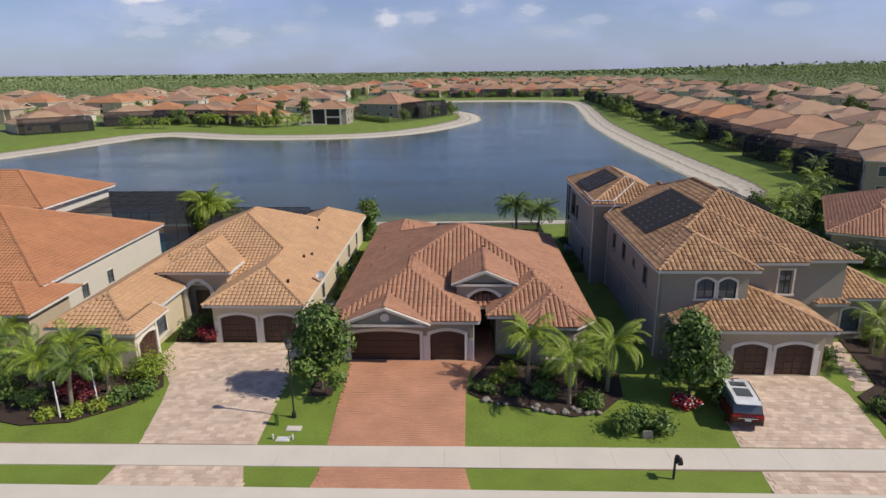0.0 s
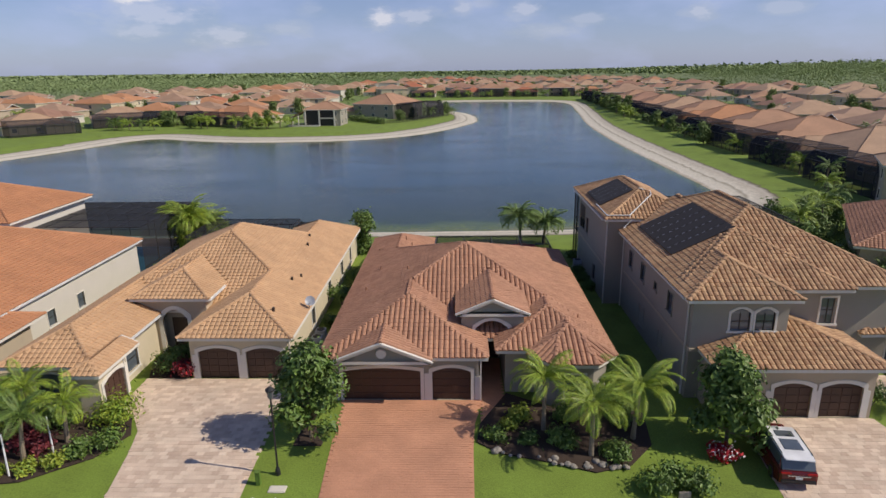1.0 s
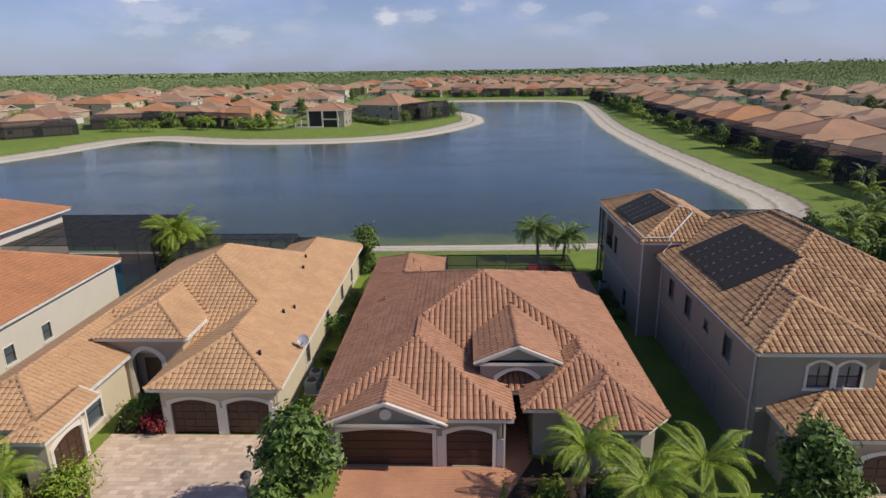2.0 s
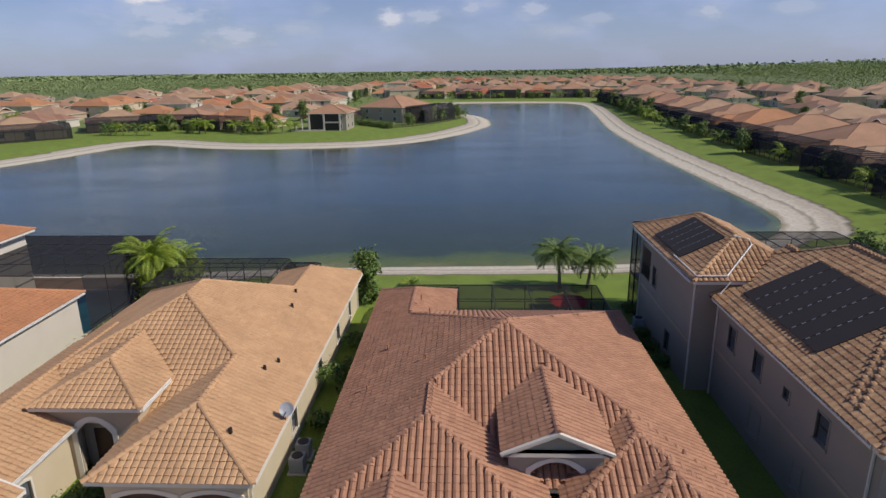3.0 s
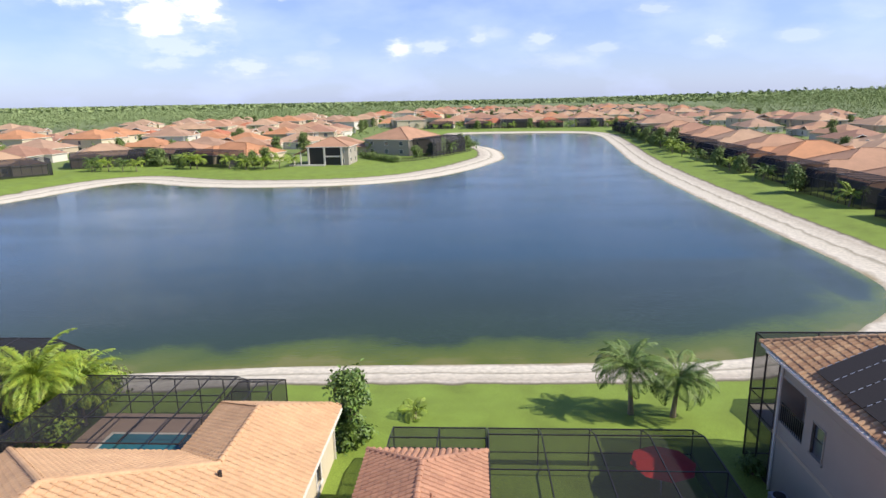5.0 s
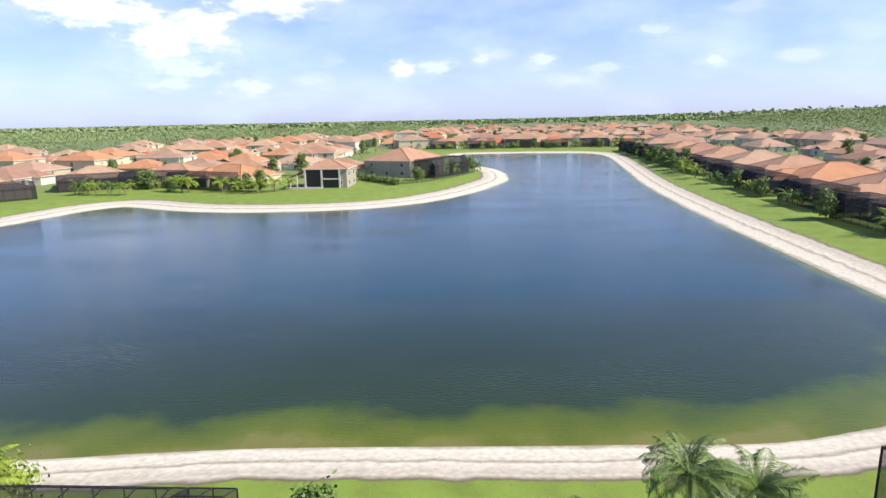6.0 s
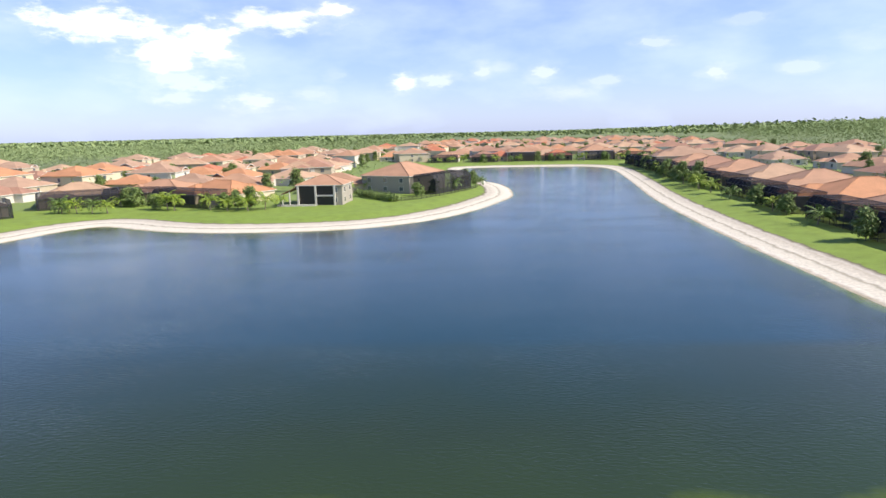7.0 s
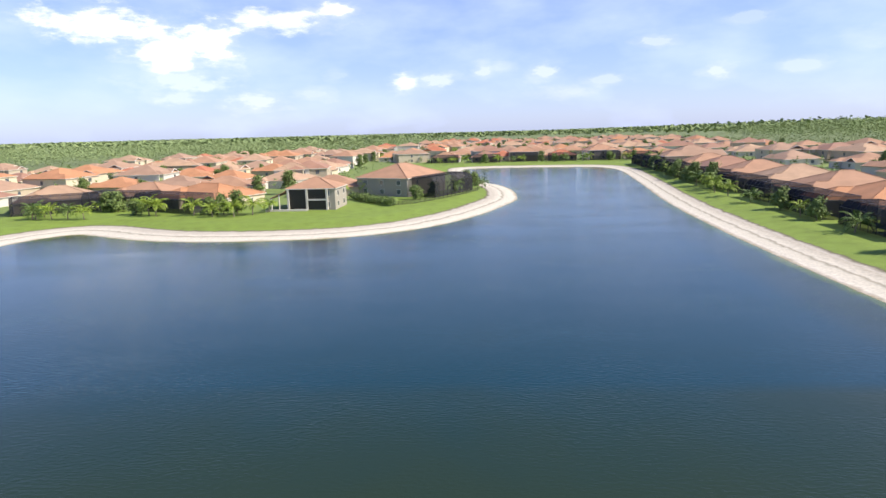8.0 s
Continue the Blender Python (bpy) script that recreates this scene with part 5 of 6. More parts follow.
bed([(0.95, 36.6), (2.2, 35.6), (4.6, 34.9), (7.2, 34.0), (9.2, 34.6), (10.8, 36.4), (11.2, 39.5), (9.2, 40.9), (6.0, 40.0), (3.0, 41.9), (2.95, 38.5), (1.2, 38.4)], "dark mulch planting bed in front of a house")
bed([(-30, 33.6), (-26, 32.6), (-23.2, 33.0), (-20.4, 35.0), (-19.4, 37.2), (-20.3, 39.1), (-21.8, 38.7), (-23.3, 39.6), (-28, 39.5), (-31, 38)], "dark mulch planting bed full of palms")
bed([(-21.6, 43.95), (-18.7, 43.95), (-18.7, 46.5), (-22.5, 46.5)], "dark mulch bed beside a garage")
bed([(25.3, 31.5), (27.0, 31.4), (32.5, 36.0), (33, 45), (29.2, 45), (27.6, 38.0), (25.6, 36.6)], "dark mulch bed beside a driveway")
bed([(-9.5, 36.2), (-7.9, 36.2), (-7.8, 38.0), (-9.4, 38.0)], "small mulch ring round a tree")

# trees on the front lawns
tree("shade_tree", -8.7, 37.0, 0.15, 5.9, 2.5, "loose dark green shade tree on a front lawn", 1, count=8500, size=0.19, trunk_h=1.0, group="front garden trees")
tree("shade_tree", 15.0, 36.6, 0.15, 5.8, 2.3, "slender dark green shade tree beside a parked car", 2, count=8000, size=0.19, trunk_h=0.9, group="front garden trees")
PALM_WORDS = "feathery yellow-green palm in a mulch bed"
palm(4.9, 37.8, 0.2, 3.1, 2.7, PALM_WORDS, 3, n=20)
palm(7.2, 35.4, 0.15, 2.9, 2.8, "drooping yellow-green palm with a pale trunk", 4, n=17)
palm(7.9, 37.2, 0.2, 2.4, 2.6, PALM_WORDS, 5, n=16)
palm(9.9, 37.0, 0.2, 3.3, 2.9, PALM_WORDS, 6, n=17)
for i, (x, y, hh, l) in enumerate(((-26.6, 35.6, 2.6, 2.3), (-24.2, 34.8, 2.5, 2.2), (-22.7, 36.4, 2.6, 2.2), (-28.6, 37.8, 2.2, 2.4), (-25.2, 37.6, 2.9, 2.2), (-30.6, 36.4, 2.4, 2.3), (-32.5, 41.2, 2.3, 2.2))):
    palm(x, y, 0.15, hh, l, "staked feathery palm in a mixed planting bed", 20 + i, n=14, leaf="palm_dark" if i % 2 else "palm_leaf")
for i, (x, y) in enumerate(((-24.2, 33.6), (-22.9, 35.4))):
    st = thing("tree_stake", x, y, 0.15, "pale wooden stake propping a palm", "stake", "palm stakes")
    part("pole", bm_tube([(0.15, -0.15, 0), (-0.35, 0.5, 2.1)], [0.05, 0.045], 6), "white_metal", st)
    part("pole", bm_tube([(-0.1, 0.0, 0), (-0.3, 0.5, 1.9)], [0.04, 0.035], 6), "bark", st)
for i, (x, y, hh) in enumerate(((29.2, 39.6, 2.6), (31.2, 38.2, 2.2), (30.0, 42.5, 2.9), (33.8, 40.0, 2.7))):
    palm(x, y, 0.2, hh, 2.0, "leafy palm in a bed beside a path", 40 + i, n=13, leaf="palm_dark" if i % 2 else "palm_leaf")
# shrubs
for i, (x, y, r, hh, leaf, words, fl) in enumerate((
        (10.0, 32.6, 0.95, 1.35, "leaf", "rounded green shrub clump on a lawn", None), (12.0, 32.7, 0.95, 1.3, "leaf", "rounded green shrub clump on a lawn", None), (11.0, 33.3, 0.8, 1.3, "leaf", "rounded green shrub clump on a lawn", None),
        (3.6, 38.9, 0.8, 0.8, "leaf_yellow", "yellow-green croton shrub in a mulch bed", None), (2.9, 38.0, 0.5, 0.6, "leaf_yellow", "yellow-green croton shrub in a mulch bed", None),
        (2.0, 36.9, 0.7, 0.7, "leaf", "low dark green shrub in a mulch bed", None), (5.9, 36.5, 0.9, 0.8, "leaf", "low dark green shrub in a mulch bed", None), (8.6, 35.3, 1.0, 0.9, "leaf", "low dark green shrub in a mulch bed", None),
        (3.9, 36.6, 0.6, 0.6, "leaf", "low dark green shrub in a mulch bed", None), (9.6, 38.7, 1.1, 1.2, "leaf", "low dark green shrub in a mulch bed", None), (6.4, 38.7, 0.9, 1.0, "leaf", "low dark green shrub in a mulch bed", None),
        (14.3, 35.4, 0.75, 0.6, "flower_red", "low bush covered in red and white flowers", "flower_white"),
        (-20.6, 44.9, 1.25, 2.1, "leaf", "tall dark green bush beside a garage", None), (-19.1, 44.3, 0.95, 1.4, "leaf_red", "red-leaved bush beside a garage", "flower_red"), (-20.2, 46.6, 0.9, 1.5, "leaf", "dark green bush by an entry", None),
        (-20.9, 38.3, 1.5, 1.9, "palm_leaf", "wide spreading green bush at a driveway edge", None), (-20.2, 36.2, 0.9, 0.9, "leaf", "low green shrub at a driveway edge", None), (-21.4, 35.4, 0.9, 0.8, "leaf", "low green shrub at a driveway edge", None),
        (-23.6, 35.6, 0.8, 1.2, "leaf_red", "dark red cordyline shrub under palms", None), (-25.0, 36.2, 1.1, 1.2, "leaf_red", "dark red cordyline shrub under palms", None), (-26.9, 34.9, 1.0, 1.0, "leaf", "dark green shrub under palms", None),
        (-24.9, 33.5, 0.7, 0.5, "leaf_yellow", "low yellow-green groundcover shrub", None), (-23.4, 33.9, 0.7, 0.5, "leaf_yellow", "low yellow-green groundcover shrub", None), (-22.2, 34.5, 0.7, 0.5, "leaf_yellow", "low yellow-green groundcover shrub", None),
        (-28.9, 35.6, 1.3, 1.3, "leaf", "dark green shrub under palms", None), (-24.2, 38.2, 1.2, 1.3, "leaf", "dark green shrub under palms", None), (-27.2, 38.4, 1.3, 1.5, "leaf", "dark green shrub under palms", None),
        (26.2, 34.8, 0.9, 0.7, "leaf", "low dark green shrub beside a driveway", None), (27.6, 35.6, 0.9, 0.8, "leaf", "low dark green shrub beside a driveway", None), (28.6, 33.6, 1.0, 0.9, "leaf", "low dark green shrub beside a driveway", None),
        (25.6, 40.6, 0.9, 1.5, "leaf", "dark shrub at a garage corner", None), (30.8, 35.6, 1.2, 1.2, "leaf", "low dark green shrub beside a driveway", None), (31.2, 44.0, 1.1, 1.6, "leaf", "dark shrub under a window", None),
        (-10.6, 57.6, 1.2, 2.2, "leaf", "dark green bush against a side wall", None), (-10.7, 53.2, 0.7, 1.0, "leaf", "small green bush against a side wall", None), (-10.6, 64.5, 0.9, 1.4, "leaf", "green bush against a side wall", None), (-9.9, 60.4, 0.8, 1.2, "leaf", "green bush in a side yard", None),
        (12.3, 66.4, 0.7, 0.8, "leaf", "low green shrub along a shaded wall", None), (12.4, 64.2, 0.7, 0.9, "leaf", "low green shrub along a shaded wall", None), (12.5, 61.8, 0.7, 0.8, "leaf", "low green shrub along a shaded wall", None), (12.6, 71.5, 0.8, 1.1, "leaf", "low green shrub along a shaded wall", None),
        (-29.8, 58.8, 1.1, 1.6, "palm_leaf", "leafy green shrub between two houses", None), (-30.3, 61.6, 1.2, 1.9, "palm_leaf", "leafy green shrub between two houses", None), (-30.0, 64.6, 1.3, 2.0, "palm_leaf", "leafy green shrub between two houses", None))):
    bush("shrub", x, y, ground_height(x, y) + 0.04, r, hh, words, 200 + i, leaf, count=int(500 + 500 * r * r), size=0.12, flower=fl)
rngr = random.Random(9)
for i in range(26):
    x, y = rngr.uniform(1.1, 9.2), 0
    y = 36.1 - 0.28 * x + rngr.uniform(0.0, 0.5) if x < 7 else 34.3 + rngr.uniform(0, 1.4)
    bm = bmesh.new()
    bmesh.ops.create_icosphere(bm, subdivisions=2, radius=rngr.uniform(0.1, 0.26))
    for v in bm.verts:
        v.co *= 1 + 0.35 * noise.noise(v.co * 5 + Vector((i, 0, 0)))
        v.co.z *= 0.7
    ob = part("rock", bm, "rock", loc=(x, y, ground_height(x, y) + 0.12))
    tagged(ob, "rough grey-brown edging rock in a mulch bed", "rock", "edging rocks")


# ---- street furniture ----


def street_lamp(x, y):
    th = thing("street_lamp", x, y, ground_height(x, y), "black street lamp on a tall slim post in a lawn", "street lamp")
    part("post", bm_tube([(0, 0, 0), (0, 0, 0.5), (0, 0, 4.5)], [0.09, 0.055, 0.05], 10), "black", th)
    part("base", bm_tube([(0, 0, 0), (0, 0, 0.3), (0, 0, 0.45)], [0.15, 0.13, 0.07], 10), "black", th)
    lan = part("lantern", bm_tube([(0, 0, 4.5), (0, 0, 4.62), (0, 0, 5.0)], [0.06, 0.15, 0.2], 8), "glass", th)
    part("cap", bm_tube([(0, 0, 5.0), (0, 0, 5.05), (0, 0, 5.22)], [0.25, 0.24, 0.04], 8), "black", lan)


def mailbox(x, y):
    th = thing("mailbox", x, y, 0.02, "black mailbox with arched top on a post", "mailbox")
    part("post", bm_box(-0.05, 0.05, -0.05, 0.05, 0, 1.25, 0.01), "black", th)
    bm = bmesh.new()
    prof = [(-0.12, 0)] + [(-0.12 * math.cos(a), 0.16 + 0.12 * math.sin(a)) for a in np.linspace(0, math.pi, 9)] + [(0.12, 0)]
    fr = [bm.verts.new((a, -0.28, 1.0 + b)) for a, b in prof]
    bk = [bm.verts.new((a, 0.26, 1.0 + b)) for a, b in prof]
    bm.faces.new(fr[::-1]), bm.faces.new(bk)
    for i in range(len(prof)):
        j = (i + 1) % len(prof)
        bm.faces.new((fr[i], fr[j], bk[j], bk[i]))
    bm.transform(Matrix.Translation((0.18, 0, 0)))
    box = part("box", bm, "black", th)
    part("flag", bm_box(0.31, 0.33, -0.1, 0.1, 1.12, 1.24), "fabric_red", box)
    part("arm", bm_box(-0.05, 0.3, -0.04, 0.04, 0.92, 1.0), "black", th)


street_lamp(-9.7, 33.8)
mailbox(11.4, 28.4)
ub = thing("utility_box", -10.5, 33.0, 0.05, "small green utility pedestal in a lawn", "utility box")
part("body", bm_box(-0.12, 0.12, -0.12, 0.12, 0, 0.75, 0.02), "leaf", ub)
part("lid", bm_box(-0.14, 0.14, -0.14, 0.14, 0.75, 0.82, 0.02), "leaf", ub)
for x, y, w, c, words in ((-9.4, 32.6, 0.45, "concrete", "flat concrete utility lid in a lawn"), (-9.75, 31.55, 0.4, "white_metal", "white meter box lid in a lawn")):
    ub = thing("meter_box", x, y, ground_height(x, y), words, "utility lid")
    part("frame", bm_box(-w, w, -w * 0.6, w * 0.6, 0, 0.06, 0.015), "concrete", ub)
    part("lid", bm_box(-w * .85, w * .85, -w * .48, w * .48, 0.06, 0.075), c, ub)
for dx in (-0.6, 0.55):
    ub = thing("marker_post", -9.75 + dx, 31.6, 0.02, "short white marker post in a lawn", "marker", "marker posts")
    part("post", bm_tube([(0, 0, 0), (0, 0, 0.3)], [0.06, 0.06], 8), "white_metal", ub)
pl = thing("garden_plaque", 11.1, 32.0, 0.03, "small grey stone plaque leaning among shrubs", "plaque")
part("slab", bm_box(-0.3, 0.3, -0.05, 0.05, 0, 0.5, 0.02), "rock", pl)


def car(x, y, rz):
    """A parked boxy crossover with a dark red body and a white roof, tail towards the street."""
    th = thing("car", x, y, drive_z(x, y) + 0.04, "dark red crossover with a white roof and black sunroofs", "car", rz=rz)

    def loft(sections, mat, name, parent, label=""):
        bm = bmesh.new()
        rings = []
        for yy, hw, zb, zt, rr in sections:
            pts = [(-hw, zb), (-hw, zt - rr), (-hw + rr * 0.35, zt - rr * 0.3), (-hw + rr, zt), (hw - rr, zt), (hw - rr * 0.35, zt - rr * 0.3), (hw, zt - rr), (hw, zb)]
            rings.append([bm.verts.new((a, yy, b)) for a, b in pts])
        for r0, r1 in zip(rings, rings[1:]):
            for i in range(8):
                bm.faces.new((r0[i], r0[(i + 1) % 8], r1[(i + 1) % 8], r1[i]))
        bm.faces.new(rings[0][::-1]), bm.faces.new(rings[-1])
        bmesh.ops.recalc_face_normals(bm, faces=bm.faces[:])
        return part(name, bm, mat, parent, label)

    body = loft([(-2.42, 0.80, 0.42, 0.86, 0.1), (-2.36, 0.90, 0.30, 0.98, 0.12), (-1.9, 0.95, 0.24, 1.02, 0.1), (0.0, 0.96, 0.22, 1.02, 0.1), (1.5, 0.95, 0.24, 1.0, 0.12), (2.2, 0.9, 0.28, 0.94, 0.16), (2.42, 0.8, 0.4, 0.82, 0.12)], "car_red", "body", th)
    loft([(-2.3, 0.78, 1.0, 1.06, 0.03), (-2.05, 0.80, 1.0, 1.56, 0.1), (-1.6, 0.82, 1.0, 1.62, 0.1), (0.3, 0.82, 1.0, 1.64, 0.1), (0.9, 0.80, 1.0, 1.52, 0.1), (1.55, 0.76, 0.98, 1.04, 0.04)], "glass", "greenhouse", th, "dark tinted car windows")
    roof = loft([(-2.2, 0.72, 1.585, 1.62, 0.02), (-1.6, 0.76, 1.615, 1.67, 0.03), (0.2, 0.76, 1.63, 1.69, 0.03), (0.75, 0.72, 1.57, 1.63, 0.03)], "car_white", "roof", th, "white car roof")
    part("sunroof", bm_box(-0.46, 0.46, -1.5, -0.55, 1.66, 1.70, 0.01), "glass", roof)
    part("sunroof", bm_box(-0.46, 0.46, -0.3, 0.25, 1.67, 1.705, 0.01), "glass", roof)
    part("spoiler", bm_box(-0.7, 0.7, -2.32, -2.1, 1.57, 1.62, 0.015), "car_white", th)
    for s in (-1, 1):
        part("tail_lamp", bm_box(s * 0.62 - 0.24, s * 0.62 + 0.24, -2.445, -2.36, 0.84, 0.93, 0.01), "lamp_red", th)
        part("headlight", bm_box(s * 0.62 - 0.16, s * 0.62 + 0.16, 2.3, 2.42, 0.66, 0.78, 0.02), "chrome", th)
        part("mirror", bm_box(s * 1.03 - 0.08, s * 1.03 + 0.08, 0.75, 0.95, 1.0, 1.15, 0.03), "car_red", th)
        part("roof_rail", bm_tube([(s * 0.72, -1.9, 1.68), (s * 0.72, 0.4, 1.70)], [0.02, 0.02], 6), "chrome", th)
        part("pillar", bm_tube([(s * 0.83, -2.1, 1.0), (s * 0.74, -1.95, 1.6)], [0.06, 0.05], 4), "car_red", th)
        part("pillar", bm_tube([(s * 0.84, -0.5, 1.0), (s * 0.78, -0.5, 1.63)], [0.04, 0.04], 4), "black", th)
        for yy in (-1.45, 1.5):
            bm = bmesh.new()
            bmesh.ops.create_cone(bm, cap_ends=True, segments=24, radius1=0.36, radius2=0.36, depth=0.24, matrix=Matrix.Translation((s * 0.86, yy, 0.34)) @ Matrix.Rotation(radians(90), 4, "Y"))
            bmesh.ops.bevel(bm, geom=[e for e in bm.edges if len(e.link_faces) == 2 and any(len(f.verts) > 4 for f in e.link_faces)], offset=0.04, segments=2, affect="EDGES")
            wheel = part("wheel", bm, "rubber", th)
            bm = bmesh.new()
            bmesh.ops.create_cone(bm, cap_ends=True, segments=20, radius1=0.23, radius2=0.2, depth=0.26, matrix=Matrix.Translation((s * 0.865, yy, 0.34)) @ Matrix.Rotation(radians(90), 4, "Y"))
            part("rim", bm, "chrome", wheel)
    part("bumper", bm_box(-0.82, 0.82, -2.47, -2.3, 0.36, 0.56, 0.03), "black", th)
    part("chrome_strip", bm_box(-0.55, 0.55, -2.45, -2.38, 0.74, 0.79, 0.01), "chrome", th)
    part("plate", bm_box(-0.16, 0.16, -2.475, -2.44, 0.6, 0.72), "white_metal", th)


car(17.25, 35.1, -7)

# ---- back gardens by the lake ----
cage("pool_cage", -2.45, 9.35, 63.95, 72.2, 0.25, 2.7, 0.55, "dark bronze screened pool cage behind a rose-roofed house", 4, 2)
cage("pool_cage", -8.0, -2.55, 68.5, 72.2, 0.25, 2.7, 0.3, "narrow bronze screened enclosure behind a house", 2, 2)
cage("pool_cage", -29.2, -18.9, 68.2, 78.0, 0.25, 2.9, 1.0, "bronze screened pool cage behind a tan-roofed house", 6, 3)
cage("pool_cage", -18.8, -16.2, 73.6, 78.0, 0.25, 2.9, 0.6, "narrow bronze screened enclosure behind a tan-roofed house", 2, 2)
cage("pool_cage", -50.5, -32.9, 66.4, 82.5, 0.25, 3.0, 2.5, "large dark screened pool cage beside an orange-roofed house", 7, 4, lip=3.5, screen="screen_shaded")
cage("pool_cage", 20.6, 33.0, 65.0, 80.5, 0.25, 4.6, 1.4, "grey screened pool cage behind a two-storey house", 5, 5, lip=2.5)


def pool_deck(name, x0, x1, y0, y1, px0, px1, py0, py1, words):
    th = thing("pool", (x0 + x1) / 2, (y0 + y1) / 2, 0.26, words, "pool", "pools")
    cx, cy = (x0 + x1) / 2, (y0 + y1) / 2
    part("deck", bm_box(x0 - cx, x1 - cx, y0 - cy, y1 - cy, 0, 0.08), "deck", th)
    part("coping", bm_box(px0 - 0.25 - cx, px1 + 0.25 - cx, py0 - 0.25 - cy, py1 + 0.25 - cy, 0.08, 0.13, 0.02), "concrete", th)
    part("pool_water", bm_box(px0 - cx, px1 - cx, py0 - cy, py1 - cy, 0.1, 0.14), "pool", th)


pool_deck("pool", -2.4, 9.3, 64.0, 68.6, 2.5, 6.5, 66.2, 68.2, "small pool in a brick-toned deck under a screen")
pool_deck("pool", -29.1, -19.0, 68.3, 77.8, -27, -21, 71, 75, "pool in a brick-toned deck under a screen")
pool_deck("pool", -49.0, -32.8, 66, 81, -40.5, -33.6, 66.5, 77, "turquoise pool in a screened garden")
um = thing("parasol", 6.9, 69.6, 0.3, "open red garden parasol under a pool cage", "parasol")
part("pole", bm_tube([(0, 0, 0), (0, 0, 2.35)], [0.03, 0.03], 8), "white_metal", um)
bm = bmesh.new()
bmesh.ops.create_cone(bm, cap_ends=False, segments=8, radius1=1.75, radius2=0.03, depth=0.5, matrix=Matrix.Translation((0, 0, 2.15)))
part("canopy", bm, "fabric_red", um)

palm(7.5, 78.6, ground_height(7.5, 78.6), 3.0, 3.2, "coconut palm with drooping dark fronds on a lakeside lawn", 71, n=36, leaf="palm_dark", lean=0.4, width=0.8, trunk_r=0.17)
palm(10.2, 78.2, ground_height(10.2, 78.2), 2.4, 3.0, "coconut palm with drooping dark fronds on a lakeside lawn", 72, n=36, leaf="palm_dark", lean=0.3, width=0.8, trunk_r=0.17)
palm(-7.3, 77.6, ground_height(-7.3, 77.6), 0.4, 1.3, "young short palm on a lakeside lawn", 73, n=12)
tree("garden_tree", -11.0, 74.3, ground_height(-11, 74.3), 4.8, 2.0, "bushy upright green tree at a house corner", 74, count=6500, size=0.17, trunk_h=0.35)
palm(-31.2, 74.6, 0.3, 3.9, 4.0, "tall windblown palm between two pool cages", 75, n=38, leaf="palm_leaf", width=0.8)
palm(-29.9, 76.5, 0.3, 2.6, 3.3, "leafy bright green palm between two pool cages", 76, n=32, width=0.8)
palm(-32.2, 77.8, 0.3, 2.4, 3.2, "leafy bright green palm between two pool cages", 77, n=32, width=0.8)
for i, (x, y) in enumerate(((-30.2, 73.4), (-31.8, 75.8), (-30.6, 79.0))):
    bush("shrub", x, y, 0.3, 1.9, 3.3, "bright green leafy shrub between two pool cages", 300 + i, "palm_leaf", 2600, 0.19)
for i, (x, y, hh) in enumerate(((38.5, 74.5, 5.0), (42.0, 79.0, 4.2), (46.5, 83.5, 4.6), (51.0, 90.0, 4.4), (56.0, 99.0, 4.4), (63.0, 112.0, 4.6))):
    palm(x, y, ground_height(x, y), hh * 0.75, 2.9, "arching green palm on a lake bank garden", 90 + i, n=16, leaf="palm_dark" if i % 2 else "palm_leaf", split=i < 3)
for i, (x, y, hh) in enumerate(((36.5, 70.0, 3.6), (40.5, 84.5, 3.0), (36.0, 78.5, 2.6), (49.5, 86.0, 3.4))):
    tree("garden_tree", x, y, ground_height(x, y), hh + 0.8, 2.3, "low spreading yellow-green tree near a lake corner", 97 + i, "palm_dark", 2600, 0.2, 0.7)

# satellite dish, air conditioners
ds = thing("satellite_dish", -11.25, 48.6, 3.62, "grey satellite dish on a roof edge", "satellite dish")
bm = bmesh.new()
bmesh.ops.create_uvsphere(bm, u_segments=24, v_segments=12, radius=0.75)
bmesh.ops.delete(bm, geom=[v for v in bm.verts if v.co.z > -0.58], context="VERTS")
for v in bm.verts:
    v.co.z += 0.7
bm.transform(Matrix.Translation((0.1, 0, 0.62)) @ Matrix.Rotation(radians(55), 4, Vector((1, 0.2, 0))))
part("reflector", bm, "dish", ds)
part("mast", bm_tube([(0, 0, 0), (0, 0.1, 0.35), (0.05, 0.05, 0.62)], [0.025] * 3, 6), "bronze", ds)
part("arm", bm_tube([(0.1, -0.05, 0.5), (0.1, -0.55, 0.5)], [0.018] * 2, 6), "bronze", ds)
for i, (x, y) in enumerate(((-10.9, 50.2), (-10.9, 48.9), (12.5, 68.3), (10.6, 55.2))):
    ac = thing("air_conditioner", x, y, ground_height(x, y), "grey outdoor air conditioner unit beside a wall", "air conditioner", "air conditioners")
    part("pad", bm_box(-0.5, 0.5, -0.5, 0.5, 0, 0.08), "concrete", ac)
    part("casing", bm_box(-0.4, 0.4, -0.4, 0.4, 0.08, 0.95, 0.03), "dish", ac)
    bm = bmesh.new()
    bmesh.ops.create_cone(bm, cap_ends=True, segments=20, radius1=0.32, radius2=0.3, depth=0.05, matrix=Matrix.Translation((0, 0, 0.97)))
    part("fan_grille", bm, "black", ac)

# ---- houses across the lake ----


